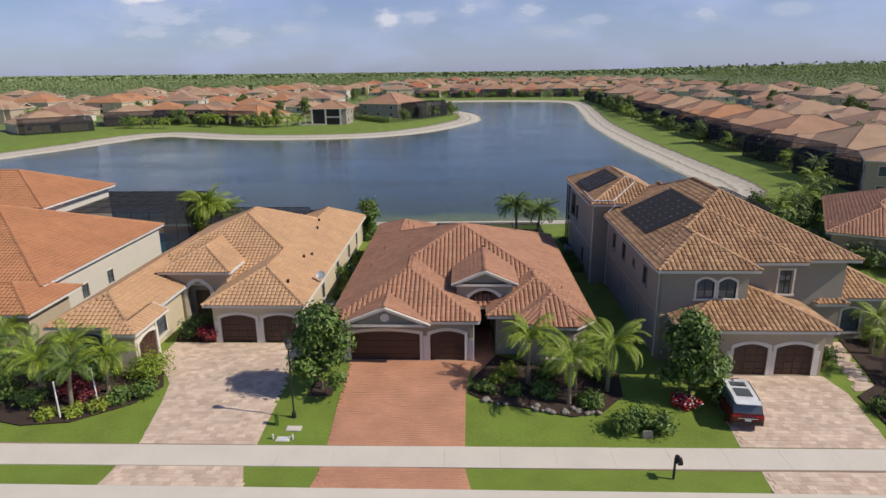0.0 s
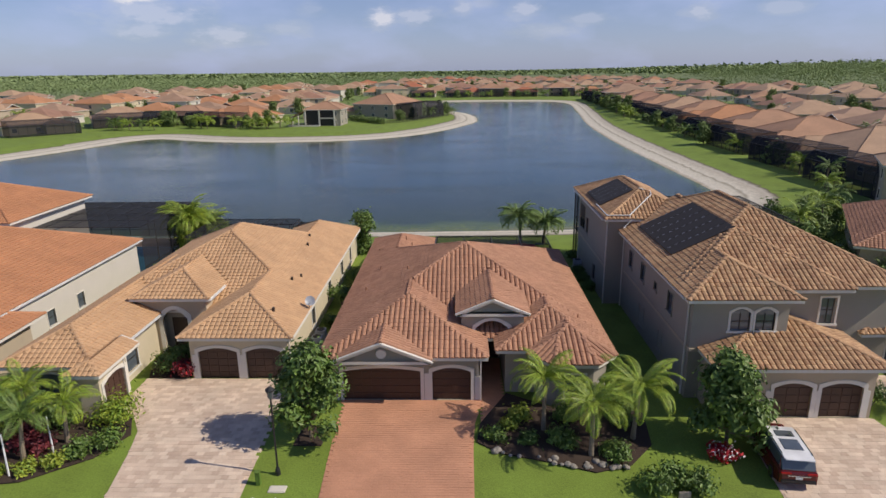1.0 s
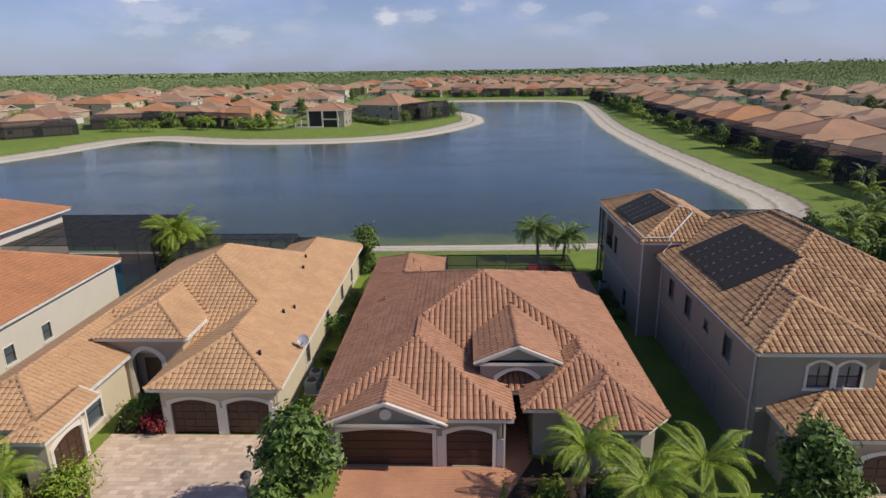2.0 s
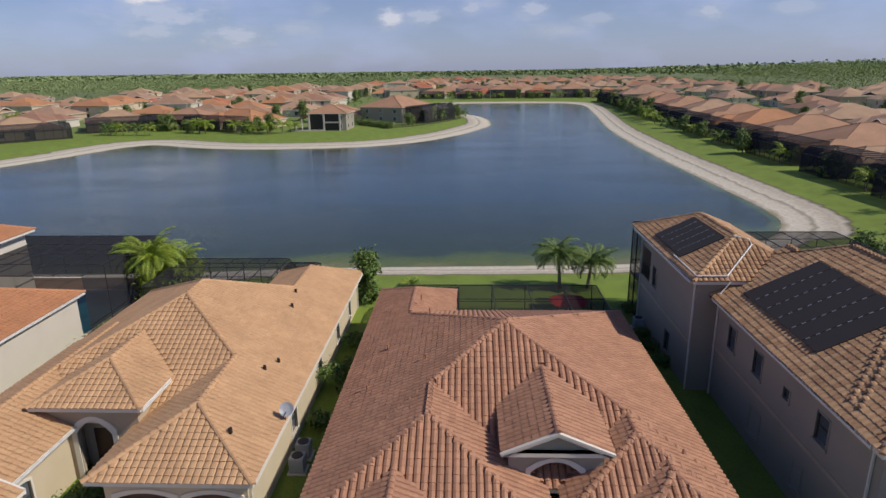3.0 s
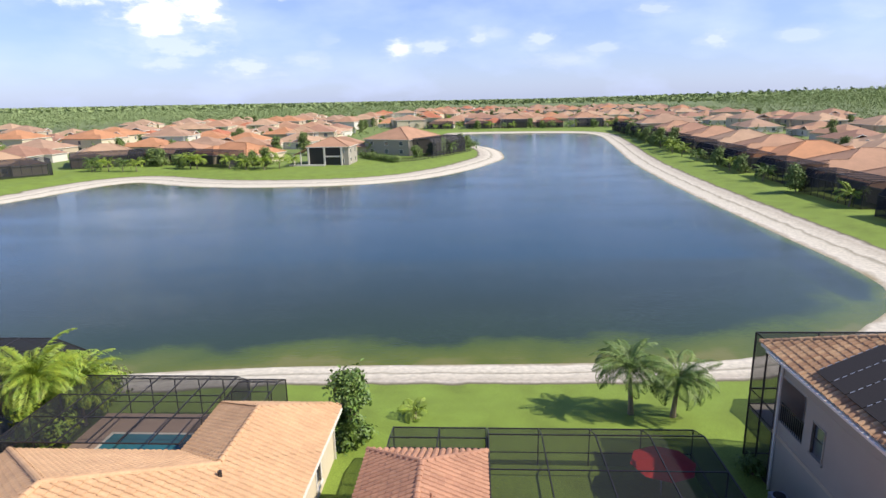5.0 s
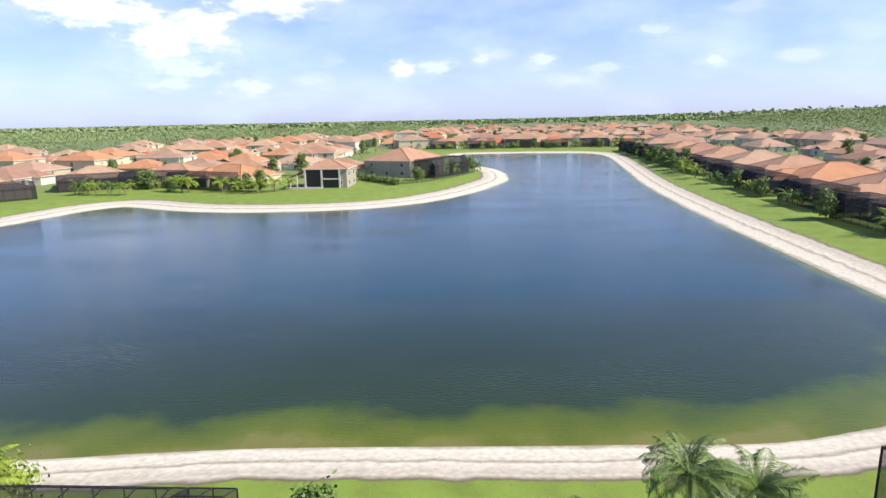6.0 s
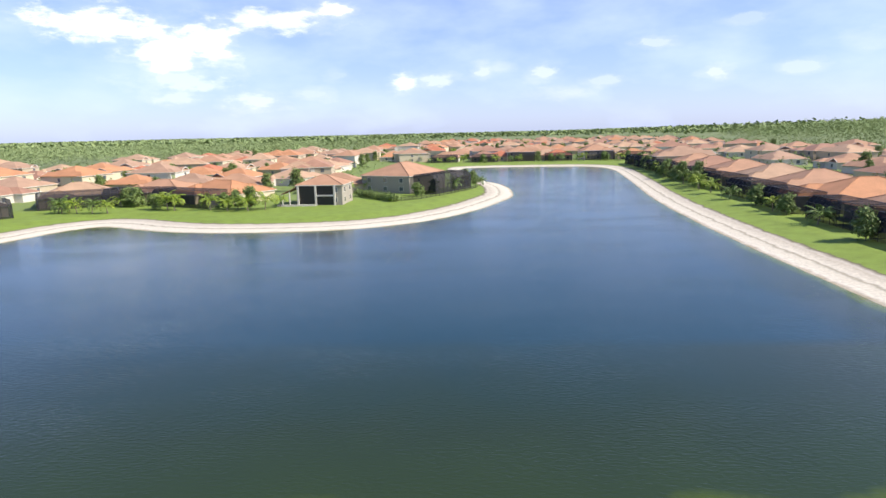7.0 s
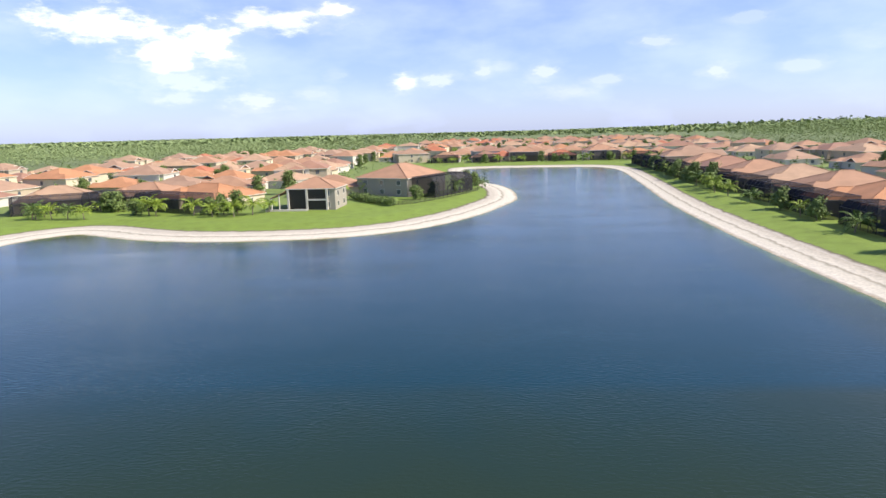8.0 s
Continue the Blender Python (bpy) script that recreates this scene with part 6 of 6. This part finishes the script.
def far_house(x, y, rz, w, d, storeys, tile, wall, label, seed, wing=True, group="houses across the lake", detail=True, windows=True):
    """A hip-roofed stucco house; its back, with windows and a screened pool cage, faces local -y."""
    rng = random.Random(seed)
    h = thing("house", x, y, ground_z(x, y), label, "house", group, rz=rz)
    ez = 3.2 if storeys == 1 else 6.2
    p = 0.40
    vols = [hip(-w / 2 - .5, w / 2 + .5, -d / 2 - .5, d / 2 + .5, ez, p)]
    if wing:
        ww = w * rng.uniform(0.38, 0.5)
        s = rng.choice((-1, 1))
        cx = s * (w - ww) / 2
        vols.append(hip(cx - ww / 2 - .5, cx + ww / 2 + .5, -d / 2 - rng.uniform(2.5, 4.5), d / 2, ez, p * 1.01, "n"))
        vols.append(hip(-cx - ww / 2 + .2, -cx + ww / 2 - .2, 0, d / 2 + rng.uniform(2, 4), ez - 0.02, p * 1.01, "s"))
    for i, v in enumerate(vols):
        v.z0 += 0.004 * i
    deck, fas, gab = roof_deck(vols)
    part("roof", mesh_from("roof", *deck), FAR_TILE[tile], h)
    part("fascia", mesh_from("fascia", *fas), "trim", h)
    if detail:
        cv, cf = ridge_caps(vols)
        part("ridge_capping", mesh_from("ridge_capping", cv, cf), FAR_TILE[tile], h)["kind"] = "stuff"
    joined = bmesh.new()
    for vi, v in enumerate(vols):
        o = v.outline()
        g = 0.5 + 0.012 * vi
        xs, ys = [q[0] for q in o], [q[1] for q in o]
        if detail:
            part("wall", bm_box(min(xs) + g, max(xs) - g, min(ys) + g, max(ys) - g, -1.0 - 0.01 * vi, ez - 0.1 - 0.01 * vi), wall, h)
        else:
            bm_box(min(xs) + g, max(xs) - g, min(ys) + g, max(ys) - g, -1.0 - 0.01 * vi, ez - 0.1 - 0.01 * vi, bm=joined)
    if not detail:
        part("wall", joined, wall, h)
    for st in range(storeys if windows else 0):
        zb = 0.9 + 3.0 * st
        for k in range(3 if detail else 2):
            ux = -w / 2 + w * (k + 0.5) / (3 if detail else 2)
            for sy in (-1, 1):
                if not detail:
                    part("window", bm_box(ux - 0.85, ux + 0.85, sy * (d / 2) - 0.05, sy * (d / 2) + 0.05, zb - 0.1, zb + 1.5), "glass", h)
                    continue
                win = part("window", bm_box(ux - 0.85, ux + 0.85, sy * (d / 2) - 0.05, sy * (d / 2) + 0.05, zb - 0.1, zb + 1.55), "trim", h)
                part("pane", bm_box(ux - 0.75, ux + 0.75, sy * (d / 2) - 0.07, sy * (d / 2) + 0.07, zb, zb + 1.45), "glass", win)
        for k in range(2 if detail else 1):
            uy = -d / 2 + d * (k + 0.5) / (2 if detail else 1)
            for sx in (-1, 1):
                if not detail:
                    part("window", bm_box(sx * (w / 2) - 0.05, sx * (w / 2) + 0.05, uy - 0.65, uy + 0.65, zb - 0.1, zb + 1.45), "glass", h)
                    continue
                win = part("window", bm_box(sx * (w / 2) - 0.05, sx * (w / 2) + 0.05, uy - 0.65, uy + 0.65, zb - 0.1, zb + 1.45), "trim", h)
                part("pane", bm_box(sx * (w / 2) - 0.07, sx * (w / 2) + 0.07, uy - 0.55, uy + 0.55, zb, zb + 1.35), "glass", win)
    return h


def far_cage(x, y, rz, w, d, hgt, seed, group="pool cages across the lake"):
    """A dark screened enclosure on the lake side of a house."""
    th = thing("pool_cage", x, y, ground_z(x, y), "dark bronze screened pool cage behind a house", "pool cage", group, rz=rz)
    n = max(3, round(w / 2.6))
    X = [-w / 2 + w * i / n for i in range(n + 1)]
    prof = [(-d / 2, 0), (-d / 2, hgt * 0.72), (-d / 2 + 1.4, hgt), (d / 2, hgt)]
    for q in X:
        part("rafter", bm_tube([(q, a, b) for a, b in prof], [0.07] * 4, 4), "bronze", th)
    for a, b in prof[1:]:
        part("beam", bm_tube([(X[0], a, b), (X[-1], a, b)], [0.07] * 2, 4), "bronze", th)
    V, F = [], []
    for (a, b), (c, e) in zip(prof, prof[1:]):
        i = len(V)
        V += [(X[0], a, b), (X[-1], a, b), (X[-1], c, e), (X[0], c, e)]
        F.append((i, i + 1, i + 2, i + 3))
    for q in (X[0], X[-1]):
        i = len(V)
        V += [(q, a, b) for a, b in prof] + [(q, d / 2, 0)]
        F.append((i, i + 1, i + 2, i + 3, i + 4))
    # heavier cover darkens the cage in place of its inner shadow
    part("screen", mesh_from("screen", V, F), "screen_shaded", th)
    return th


WALLS = ["stucco_cream", "stucco_sand", "stucco_white", "stucco_taupe"]
ROOF_WORDS = ["terracotta", "tan", "brown-red", "bright orange", "rose-brown", "red-orange"]


def put_house(x, y, rz, w, d, st, tile, wall, seed, with_cage=True, group="houses across the lake", cage_depth=8.5, cage_w=0.92):
    word = {1: "single-storey", 2: "two-storey"}[st]
    colour = WALLS[wall].split("_")[1]
    far_house(x, y, rz, w, d, st, tile, WALLS[wall], "%s %s stucco house with a %s tile hip roof" % (word, colour, ROOF_WORDS[tile]), seed, group=group)
    if with_cage:
        a = radians(rz)
        off = d / 2 + cage_depth / 2 + 1.0
        far_cage(x + math.sin(a) * off, y - math.cos(a) * off, rz, w * cage_w, cage_depth, 5.2 if st == 1 else 5.8, seed)


def build_far_houses():
    rng = random.Random(11)
    # peninsula: the row turns round the inlet, each back facing the water
    for x, y, rz, w, d, tile, wall in ((-157, 231, 48, 22, 18, 1, 0), (-141, 265, 32, 23, 19, 1, 1), (-116, 275, -6, 22, 18, 0, 0), (-90, 264.5, -26, 26, 18, 3, 0)):
        put_house(x, y, rz, w, d, 1, tile, wall, int(x * 7 + y), cage_w=1.0)
    far_house(-32, 293, -26, 20.6, 26, 2, 0, "stucco_taupe", "two-storey taupe stucco house with a terracotta tile hip roof", 31, wing=False)
    far_cage(-17.0, 287.5, 64, 27, 9, 6.6, 77)
    far_house(-90, 353, 12, 15, 13, 2, 1, "stucco_white", "two-storey white stucco house with a tan tile hip roof", 35)
    # the balcony house on the point: open two-level loggia with pale columns
    hb = far_house(-52.4, 253, -2, 14, 13, 2, 0, "stucco_taupe", "two-storey taupe house with columned loggias and terracotta roof", 71, wing=False)
    # dark slabs on the solid wall stand for the shade inside the loggias
    part("loggia_recess", bm_box(-6.4, -1.5, -6.58, -6.4, 0.2, 5.9), "bronze", hb)
    part("loggia_recess", bm_box(-0.9, 4.4, -6.58, -6.4, 3.3, 5.9), "bronze", hb)
    part("loggia_recess", bm_box(-0.9, 4.4, -6.59, -6.4, 0.2, 2.7), "bronze", hb)
    for x in (-6.7, -1.2, 4.7):
        part("column", bm_box(x - 0.28, x + 0.28, -7.15, -6.6, -0.2, 6.1, 0.04), "stucco_white", hb)
    part("balcony_slab", bm_box(-1.2, 4.9, -7.1, -6.4, 2.75, 3.15, 0.03), "stucco_white", hb)
    part("balcony_rail", bm_box(-0.9, 4.4, -7.0, -6.94, 4.1, 4.18), "bronze", hb)
    for k in range(12):
        part("baluster", bm_box(-0.7 + k * 0.44, -0.66 + k * 0.44, -6.99, -6.95, 3.15, 4.1), "bronze", hb)
    lean = [(-12.0, -7.2, 3.6), (-7.5, -7.2, 5.6), (-7.5, 3.0, 5.6), (-12.0, 3.0, 3.6)]
    part("lean_roof", mesh_from("lean_roof", lean + [(x, y, z - 0.25) for x, y, z in lean], [(0, 1, 2, 3), (7, 6, 5, 4), (0, 4, 5, 1), (1, 5, 6, 2), (2, 6, 7, 3), (3, 7, 4, 0)]), FAR_TILE[0], hb)
    for x in (-11.7, -9.4):
        part("column", bm_tube([(x, -6.9, -0.2), (x, -6.9, 3.6 if x < -10 else 4.6)], [0.22, 0.2], 8), "stucco_white", hb)
    # terrace wall and railing in front of it
    tw = thing("terrace_wall", -56.5, 244.5, ground_z(-56.5, 244.5), "low pale terrace wall in front of a house", "wall")
    part("wall", bm_box(-9.0, 3.0, -0.25, 0.25, -0.6, 0.55, 0.03), "stucco_white", tw)
    # dark fence round the point
    fe = thing("fence", 0, 0, 0, "low dark metal garden fence along a lawn", "fence")
    line = [(-31, 254), (-24, 258), (-16, 271), (-9, 286), (-4.5, 303)]
    for (ax, ay), (bx, by) in zip(line, line[1:]):
        za, zb = ground_z(ax, ay), ground_z(bx, by)
        for lift in (0.15, 1.15):
            part("rail", bm_tube([(ax, ay, za + lift), (bx, by, zb + lift)], [0.05] * 2, 4), "bronze", fe)
        n = 6
        for k in range(n):
            u = k / n
            part("post", bm_tube([(ax + (bx - ax) * u, ay + (by - ay) * u, za + (zb - za) * u - 0.3), (ax + (bx - ax) * u, ay + (by - ay) * u, za + (zb - za) * u + 1.25)], [0.06] * 2, 4), "bronze", fe)
        part("mesh_panel", mesh_from("mesh_panel", [(ax, ay, za + 0.1), (bx, by, zb + 0.1), (bx, by, zb + 1.15), (ax, ay, za + 1.15)], [(0, 1, 2, 3)]), "screen", fe)
    # clipped hedge beside the point house
    for k in range(6):
        u = k / 5
        x, y = -45.0 + 14 * u, 272.0 - 18 * u
        bush("hedge_shrub", x, y, ground_z(x, y), 2.3, 2.5, "dense light green clipped hedge shrub", 700 + k, "leaf_garden", 900, 0.3, group="hedge")
    # row along the east bank, facing the lake towards -x
    tiles = (0, 1, 0, 0, 3, 0, 1, 0, 2, 0, 4, 0)
    rows = (112, 138, 166, 194, 221, 248, 279, 310, 341, 371, 400, 428)
    for k, y in enumerate(rows):
        x = 92.5 + (y - 200) * 0.06 + rng.uniform(-1.0, 1.0)
        put_house(x, y, -90 + rng.uniform(-4, 4), 23.5 if 180 > y or y > 240 else 22.5, 27, 2 if k == 10 else 1, tiles[k], rng.choice((0, 1, 1)), 100 + k, cage_depth=7.5, cage_w=0.95)
    # north bank
    for k, x in enumerate((-28, 0, 26, 52, 78, 104)):
        put_house(x, 505 + rng.uniform(-6, 6) + abs(x - 40) * 0.05, rng.uniform(-6, 6), 20, 17, 2 if k in (2, 4) else 1, (0, 2, 0, 5, 0, 3)[k], rng.choice((0, 2)), 300 + k)
    # the house past the two-storey one, and its neighbours round the corner
    nb = thing("house", 54.5, 71.0, ground_z(54.5, 71.0), "single-storey sand stucco house with a brown-red barrel-tile roof", "house", "houses by the lake", rz=-28)
    build_roof(nb, [hip(-11, 11, -9, 9, 3.2, 0.42), hip(-11, -1, -12.5, 4, 3.2, 0.42, "n"), hip(2, 10, 0, 12, 3.2, 0.42, "s")], "tile_rose", "stucco_sand", seed=6, shape=(0.09, 0.04))
    add_walls(nb, [(-10.4, -11.9), (-1.6, -11.9), (-1.6, -8.4), (10.4, -8.4), (10.4, 8.4), (-10.4, 8.4)], -0.6, 3.15, "stucco_sand", {5: [(3.0, 4.4, 0.9, 2.3, 0.0), (9.0, 10.4, 0.9, 2.3, 0.0)]})
    for u in (3.0, 9.0):
        add_window(nb, (-10.4, 8.4), (-10.4, -11.9), u, u + 1.4, 0.9, 2.3, band=0.08)
    for k, (x, y, r) in enumerate(((39.5, 66.5, 1.7), (42.0, 63.0, 1.9), (40.8, 70.0, 1.6), (44.5, 60.0, 1.8), (43.0, 77.0, 2.0), (46.5, 84.0, 2.2), (50.0, 92.0, 2.2))):
        bush("shrub", x, y, ground_z(x, y), r, r * 1.5, "tall olive-green shrub beside a house wall", 760 + k, "leaf_garden", 1500, 0.2)
    far_house(71.5, 99.0, -28, 14, 12, 2, 1, "stucco_sand", "two-storey sand stucco house with a tan tile hip roof", 402, wing=False)
    # streets behind
    spots = []
    for _ in range(9000):
        if len(spots) >= 300:
            break
        x, y = rng.uniform(-330, 360), rng.uniform(215, 1150)
        u = rng.random()
        if y < 330 and -300 < x < -60:
            ok = y > (300 if x > -175 else 262)
        elif y < 470:
            ok = x > 118 and x < 150 + (y - 100) * 0.35 or (x < -35 and x > -330)
        elif y < 700:
            ok = -260 < x < 260
        else:
            ok = -120 < x - (y - 700) * 0.12 < 230
        if not ok or any((x - a) ** 2 + (y - b) ** 2 < 23.0 ** 2 for a, b in spots):
            continue
        if lake_distance(x, y)[0] < (62 if x < 60 else 80):
            continue
        spots.append((x, y))
    for x, y in ((122, 130), (124, 152), (126, 176), (128, 198), (150, 190), (152, 214), (131, 222), (155, 240), (133, 246), (136, 272), (160, 268), (175, 236), (180, 262), (186, 300), (140, 300), (165, 300)):
        if all((x - a) ** 2 + (y - b) ** 2 > 20 ** 2 for a, b in spots):
            spots.append((x, y))
    kit = {}
    for i, (x, y) in enumerate(spots):
        key = (rng.choice((1, 1, 1, 2)), rng.choice((0, 1, 2, 3, 4, 0, 1, 5)), rng.choice((0, 1, 2)), y > 560)
        rz = rng.choice((0, 90, 180, 270)) + rng.uniform(-14, 14)
        if key not in kit:
            st, tile, wall, remote = key
            kit[key] = far_house(x, y, rz, rng.uniform(17, 21), rng.uniform(17, 22), st, tile, WALLS[wall],
                                 "%s %s stucco house with a %s tile hip roof" % ({1: "single-storey", 2: "two-storey"}[st], WALLS[wall].split("_")[1], ROOF_WORDS[tile]), 500 + i, group="houses in the streets behind", detail=False, windows=not remote)
        else:
            copy_thing(kit[key], pose(x, y, ground_z(x, y), 0, 0, rz))
    return spots


SPOTS = build_far_houses()

# ---- palms and trees of the far gardens ----


def build_far_green():
    rng = random.Random(21)
    kit = []
    for k in range(4):
        kit.append(palm(-128 + k * 5, 236 - k * 0.5, ground_z(-128 + k * 5, 236), rng.uniform(1.3, 2.8), 3.7, "feathery green garden palm on a lake bank lawn", 60 + k, n=16, leaf="palm_leaf" if k % 2 else "palm_dark", split=False, blades=16, group="lake bank palms", width=0.9))
    tk = []
    for k in range(3):
        tk.append(tree("garden_tree", -80 + k * 4, 240, ground_z(-80, 240), 4.6 + k, 2.9, "bushy green garden tree near the lake bank", 80 + k, leaf="leaf_garden", count=1500, size=0.34, trunk_h=0.8, group="lake bank trees"))
    spots = [(-129, 236), (-129, 241), (-119, 252), (-116, 252), (-113, 251), (-103, 243), (-98, 241), (-95, 239), (-84, 239), (-77, 235), (-71, 235), (-73, 240), (-67, 238), (-64, 243), (-6.5, 322), (-3.5, 314), (-25, 270), (-20, 281), (-13, 286), (-9, 299),
             (68.9, 244), (69.8, 229), (68.7, 217), (69.2, 211), (68.0, 195), (66.5, 176), (67.5, 158), (68, 140), (66, 126), (70, 262)]
    y = 272
    while y < 440:
        spots.append((70.8 + (y - 270) * 0.1 + rng.uniform(-1.5, 2), y + rng.uniform(-2, 2)))
        spots.append((73 + rng.uniform(-1, 3) + (y - 270) * 0.1, y + rng.uniform(3, 6)))
        y += 9.5
    for x in np.arange(-30, 110, 9.0):
        spots.append((x + rng.uniform(-3, 3), 478 + rng.uniform(-3, 6)))
    for i, (x, y) in enumerate(spots):
        src = rng.choice(kit + tk[:1]) if rng.random() < 0.8 else rng.choice(tk)
        s = rng.uniform(0.85, 1.25)
        o = copy_thing(src, pose(x, y, ground_z(x, y), 0, 0, rng.uniform(0, 360)))
        o.scale = (s, s, s)
    # trees between the houses
    for i in range(420):
        hx, hy = rng.choice(SPOTS)
        a = rng.uniform(0, 6.28)
        r = rng.uniform(13.5, 17)
        x, y = hx + math.cos(a) * r, hy + math.sin(a) * r
        if any(abs(x - q) < 10 and abs(y - w) < 10 for q, w in SPOTS) or lake_distance(x, y)[0] < 20:
            continue
        src = rng.choice(kit + tk)
        s = rng.uniform(0.9, 1.35)
        o = copy_thing(src, pose(x, y, ground_z(x, y), 0, 0, rng.uniform(0, 360)))
        o.scale = (s, s, s)


build_far_green()


def leafy(P, H, R, S, blades, rng):
    """Ragged crowns of many upturned leaf clumps over points P, of heights H, radii R and clump sizes S."""
    n = len(P)
    V, F = [], []
    for b in range(blades):
        a = rng.uniform(0, 6.28, n)
        q = rng.uniform(0.25, 1.0, n)
        r = R * rng.uniform(0.15, 1.0, n) * (1.25 - q)
        c = np.stack([P[:, 0] + np.cos(a) * r, P[:, 1] + np.sin(a) * r, 0.2 + H * q], 1)
        nrm = rng.normal(size=(n, 3)) * 0.5 + np.array((0.2, 0, 1.3))
        nrm /= np.linalg.norm(nrm, axis=1)[:, None]
        d1 = np.cross(nrm, rng.normal(size=(n, 3)))
        d1 /= np.linalg.norm(d1, axis=1)[:, None]
        d2 = np.cross(nrm, d1)
        s = (S * rng.uniform(0.7, 1.4, n))[:, None]
        V.append(np.stack([c - d1 * s, c + d2 * s * 0.7, c + d1 * s, c - d2 * s * 0.7], 1).reshape(-1, 3))
        i0 = b * n * 4 + np.arange(n) * 4
        F.append(np.stack([i0, i0 + 1, i0 + 2, i0 + 3], 1))
    return np.concatenate(V), np.concatenate(F)


def scatter(rng, n, xr, yr, ok):
    x, y = rng.uniform(*xr, n), rng.uniform(*yr, n)
    k = ok(x, y)
    return np.stack([x[k], y[k]], 1)


def clear_of_houses(P, r):
    for hx, hy in SPOTS:
        P = P[(P[:, 0] - hx) ** 2 + (P[:, 1] - hy) ** 2 > r * r]
    return P


def build_forest():
    """Pine woods out to the horizon, and the greenery of the far gardens."""
    rng = np.random.default_rng(5)
    P = np.concatenate([
        scatter(rng, 11000, (-900, -190), (330, 1200), lambda x, y: x < -330 - (y - 300) * 0.05 + (y > 640) * 120),
        scatter(rng, 12000, (150, 900), (150, 1200), lambda x, y: x > 205 + np.maximum(y - 250, 0) * 0.22),
        scatter(rng, 6000, (-700, 500), (700, 1500), lambda x, y: x < -130 + (y - 700) * 0.1)])
    P = clear_of_houses(P, 14)
    dist, az = np.hypot(P[:, 0], P[:, 1]), np.degrees(np.arctan2(P[:, 0], P[:, 1]))
    H = rng.uniform(8.5, 12, len(P)) * (1 + np.clip((az - 9) / 22, 0, 1) * np.clip((dist - 350) / 350, 0, 1) * 1.3)
    # the leaf colour of both woods has air haze mixed in
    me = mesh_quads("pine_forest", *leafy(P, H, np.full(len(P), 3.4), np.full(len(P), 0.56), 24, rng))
    tagged(part("pine_forest", me, "leaf_hazed"), "wide green pine forest behind the houses, paled by painted haze", "forest", kind="stuff")
    P = scatter(rng, 15000, (-2600, 2600), (1150, 3900), lambda x, y: (np.abs(x - 120) > 330) | (y > 1900))
    H = rng.uniform(9, 16, len(P)) * (1 + np.clip((np.degrees(np.arctan2(P[:, 0], P[:, 1])) - 6) / 22, 0, 1) * 1.0)
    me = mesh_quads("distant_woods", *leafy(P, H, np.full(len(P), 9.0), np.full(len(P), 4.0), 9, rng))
    tagged(part("distant_woods", me, "leaf_hazed"), "green distant woods along the horizon, paled by painted haze", "forest", kind="stuff")
    P = scatter(rng, 9000, (-330, 380), (225, 1500), lambda x, y: rng.uniform(size=x.shape) < 0.8)
    P = clear_of_houses(P, 12.5)
    P = P[lake_distance(P[:, 0], P[:, 1]) > 50]
    P = P[(P[:, 0] < 72) | (P[:, 0] > 118) | (P[:, 1] > 460)]
    P = P[(P[:, 1] > 296) | (P[:, 0] > 60)]
    me = mesh_quads("garden_greenery", *leafy(P, rng.uniform(2.0, 5.5, len(P)), np.full(len(P), 2.4), np.full(len(P), 0.5), 18, rng))
    tagged(part("garden_greenery", me, "leaf_garden"), "dense green hedges and small trees between far houses", "greenery", kind="stuff")


build_forest()
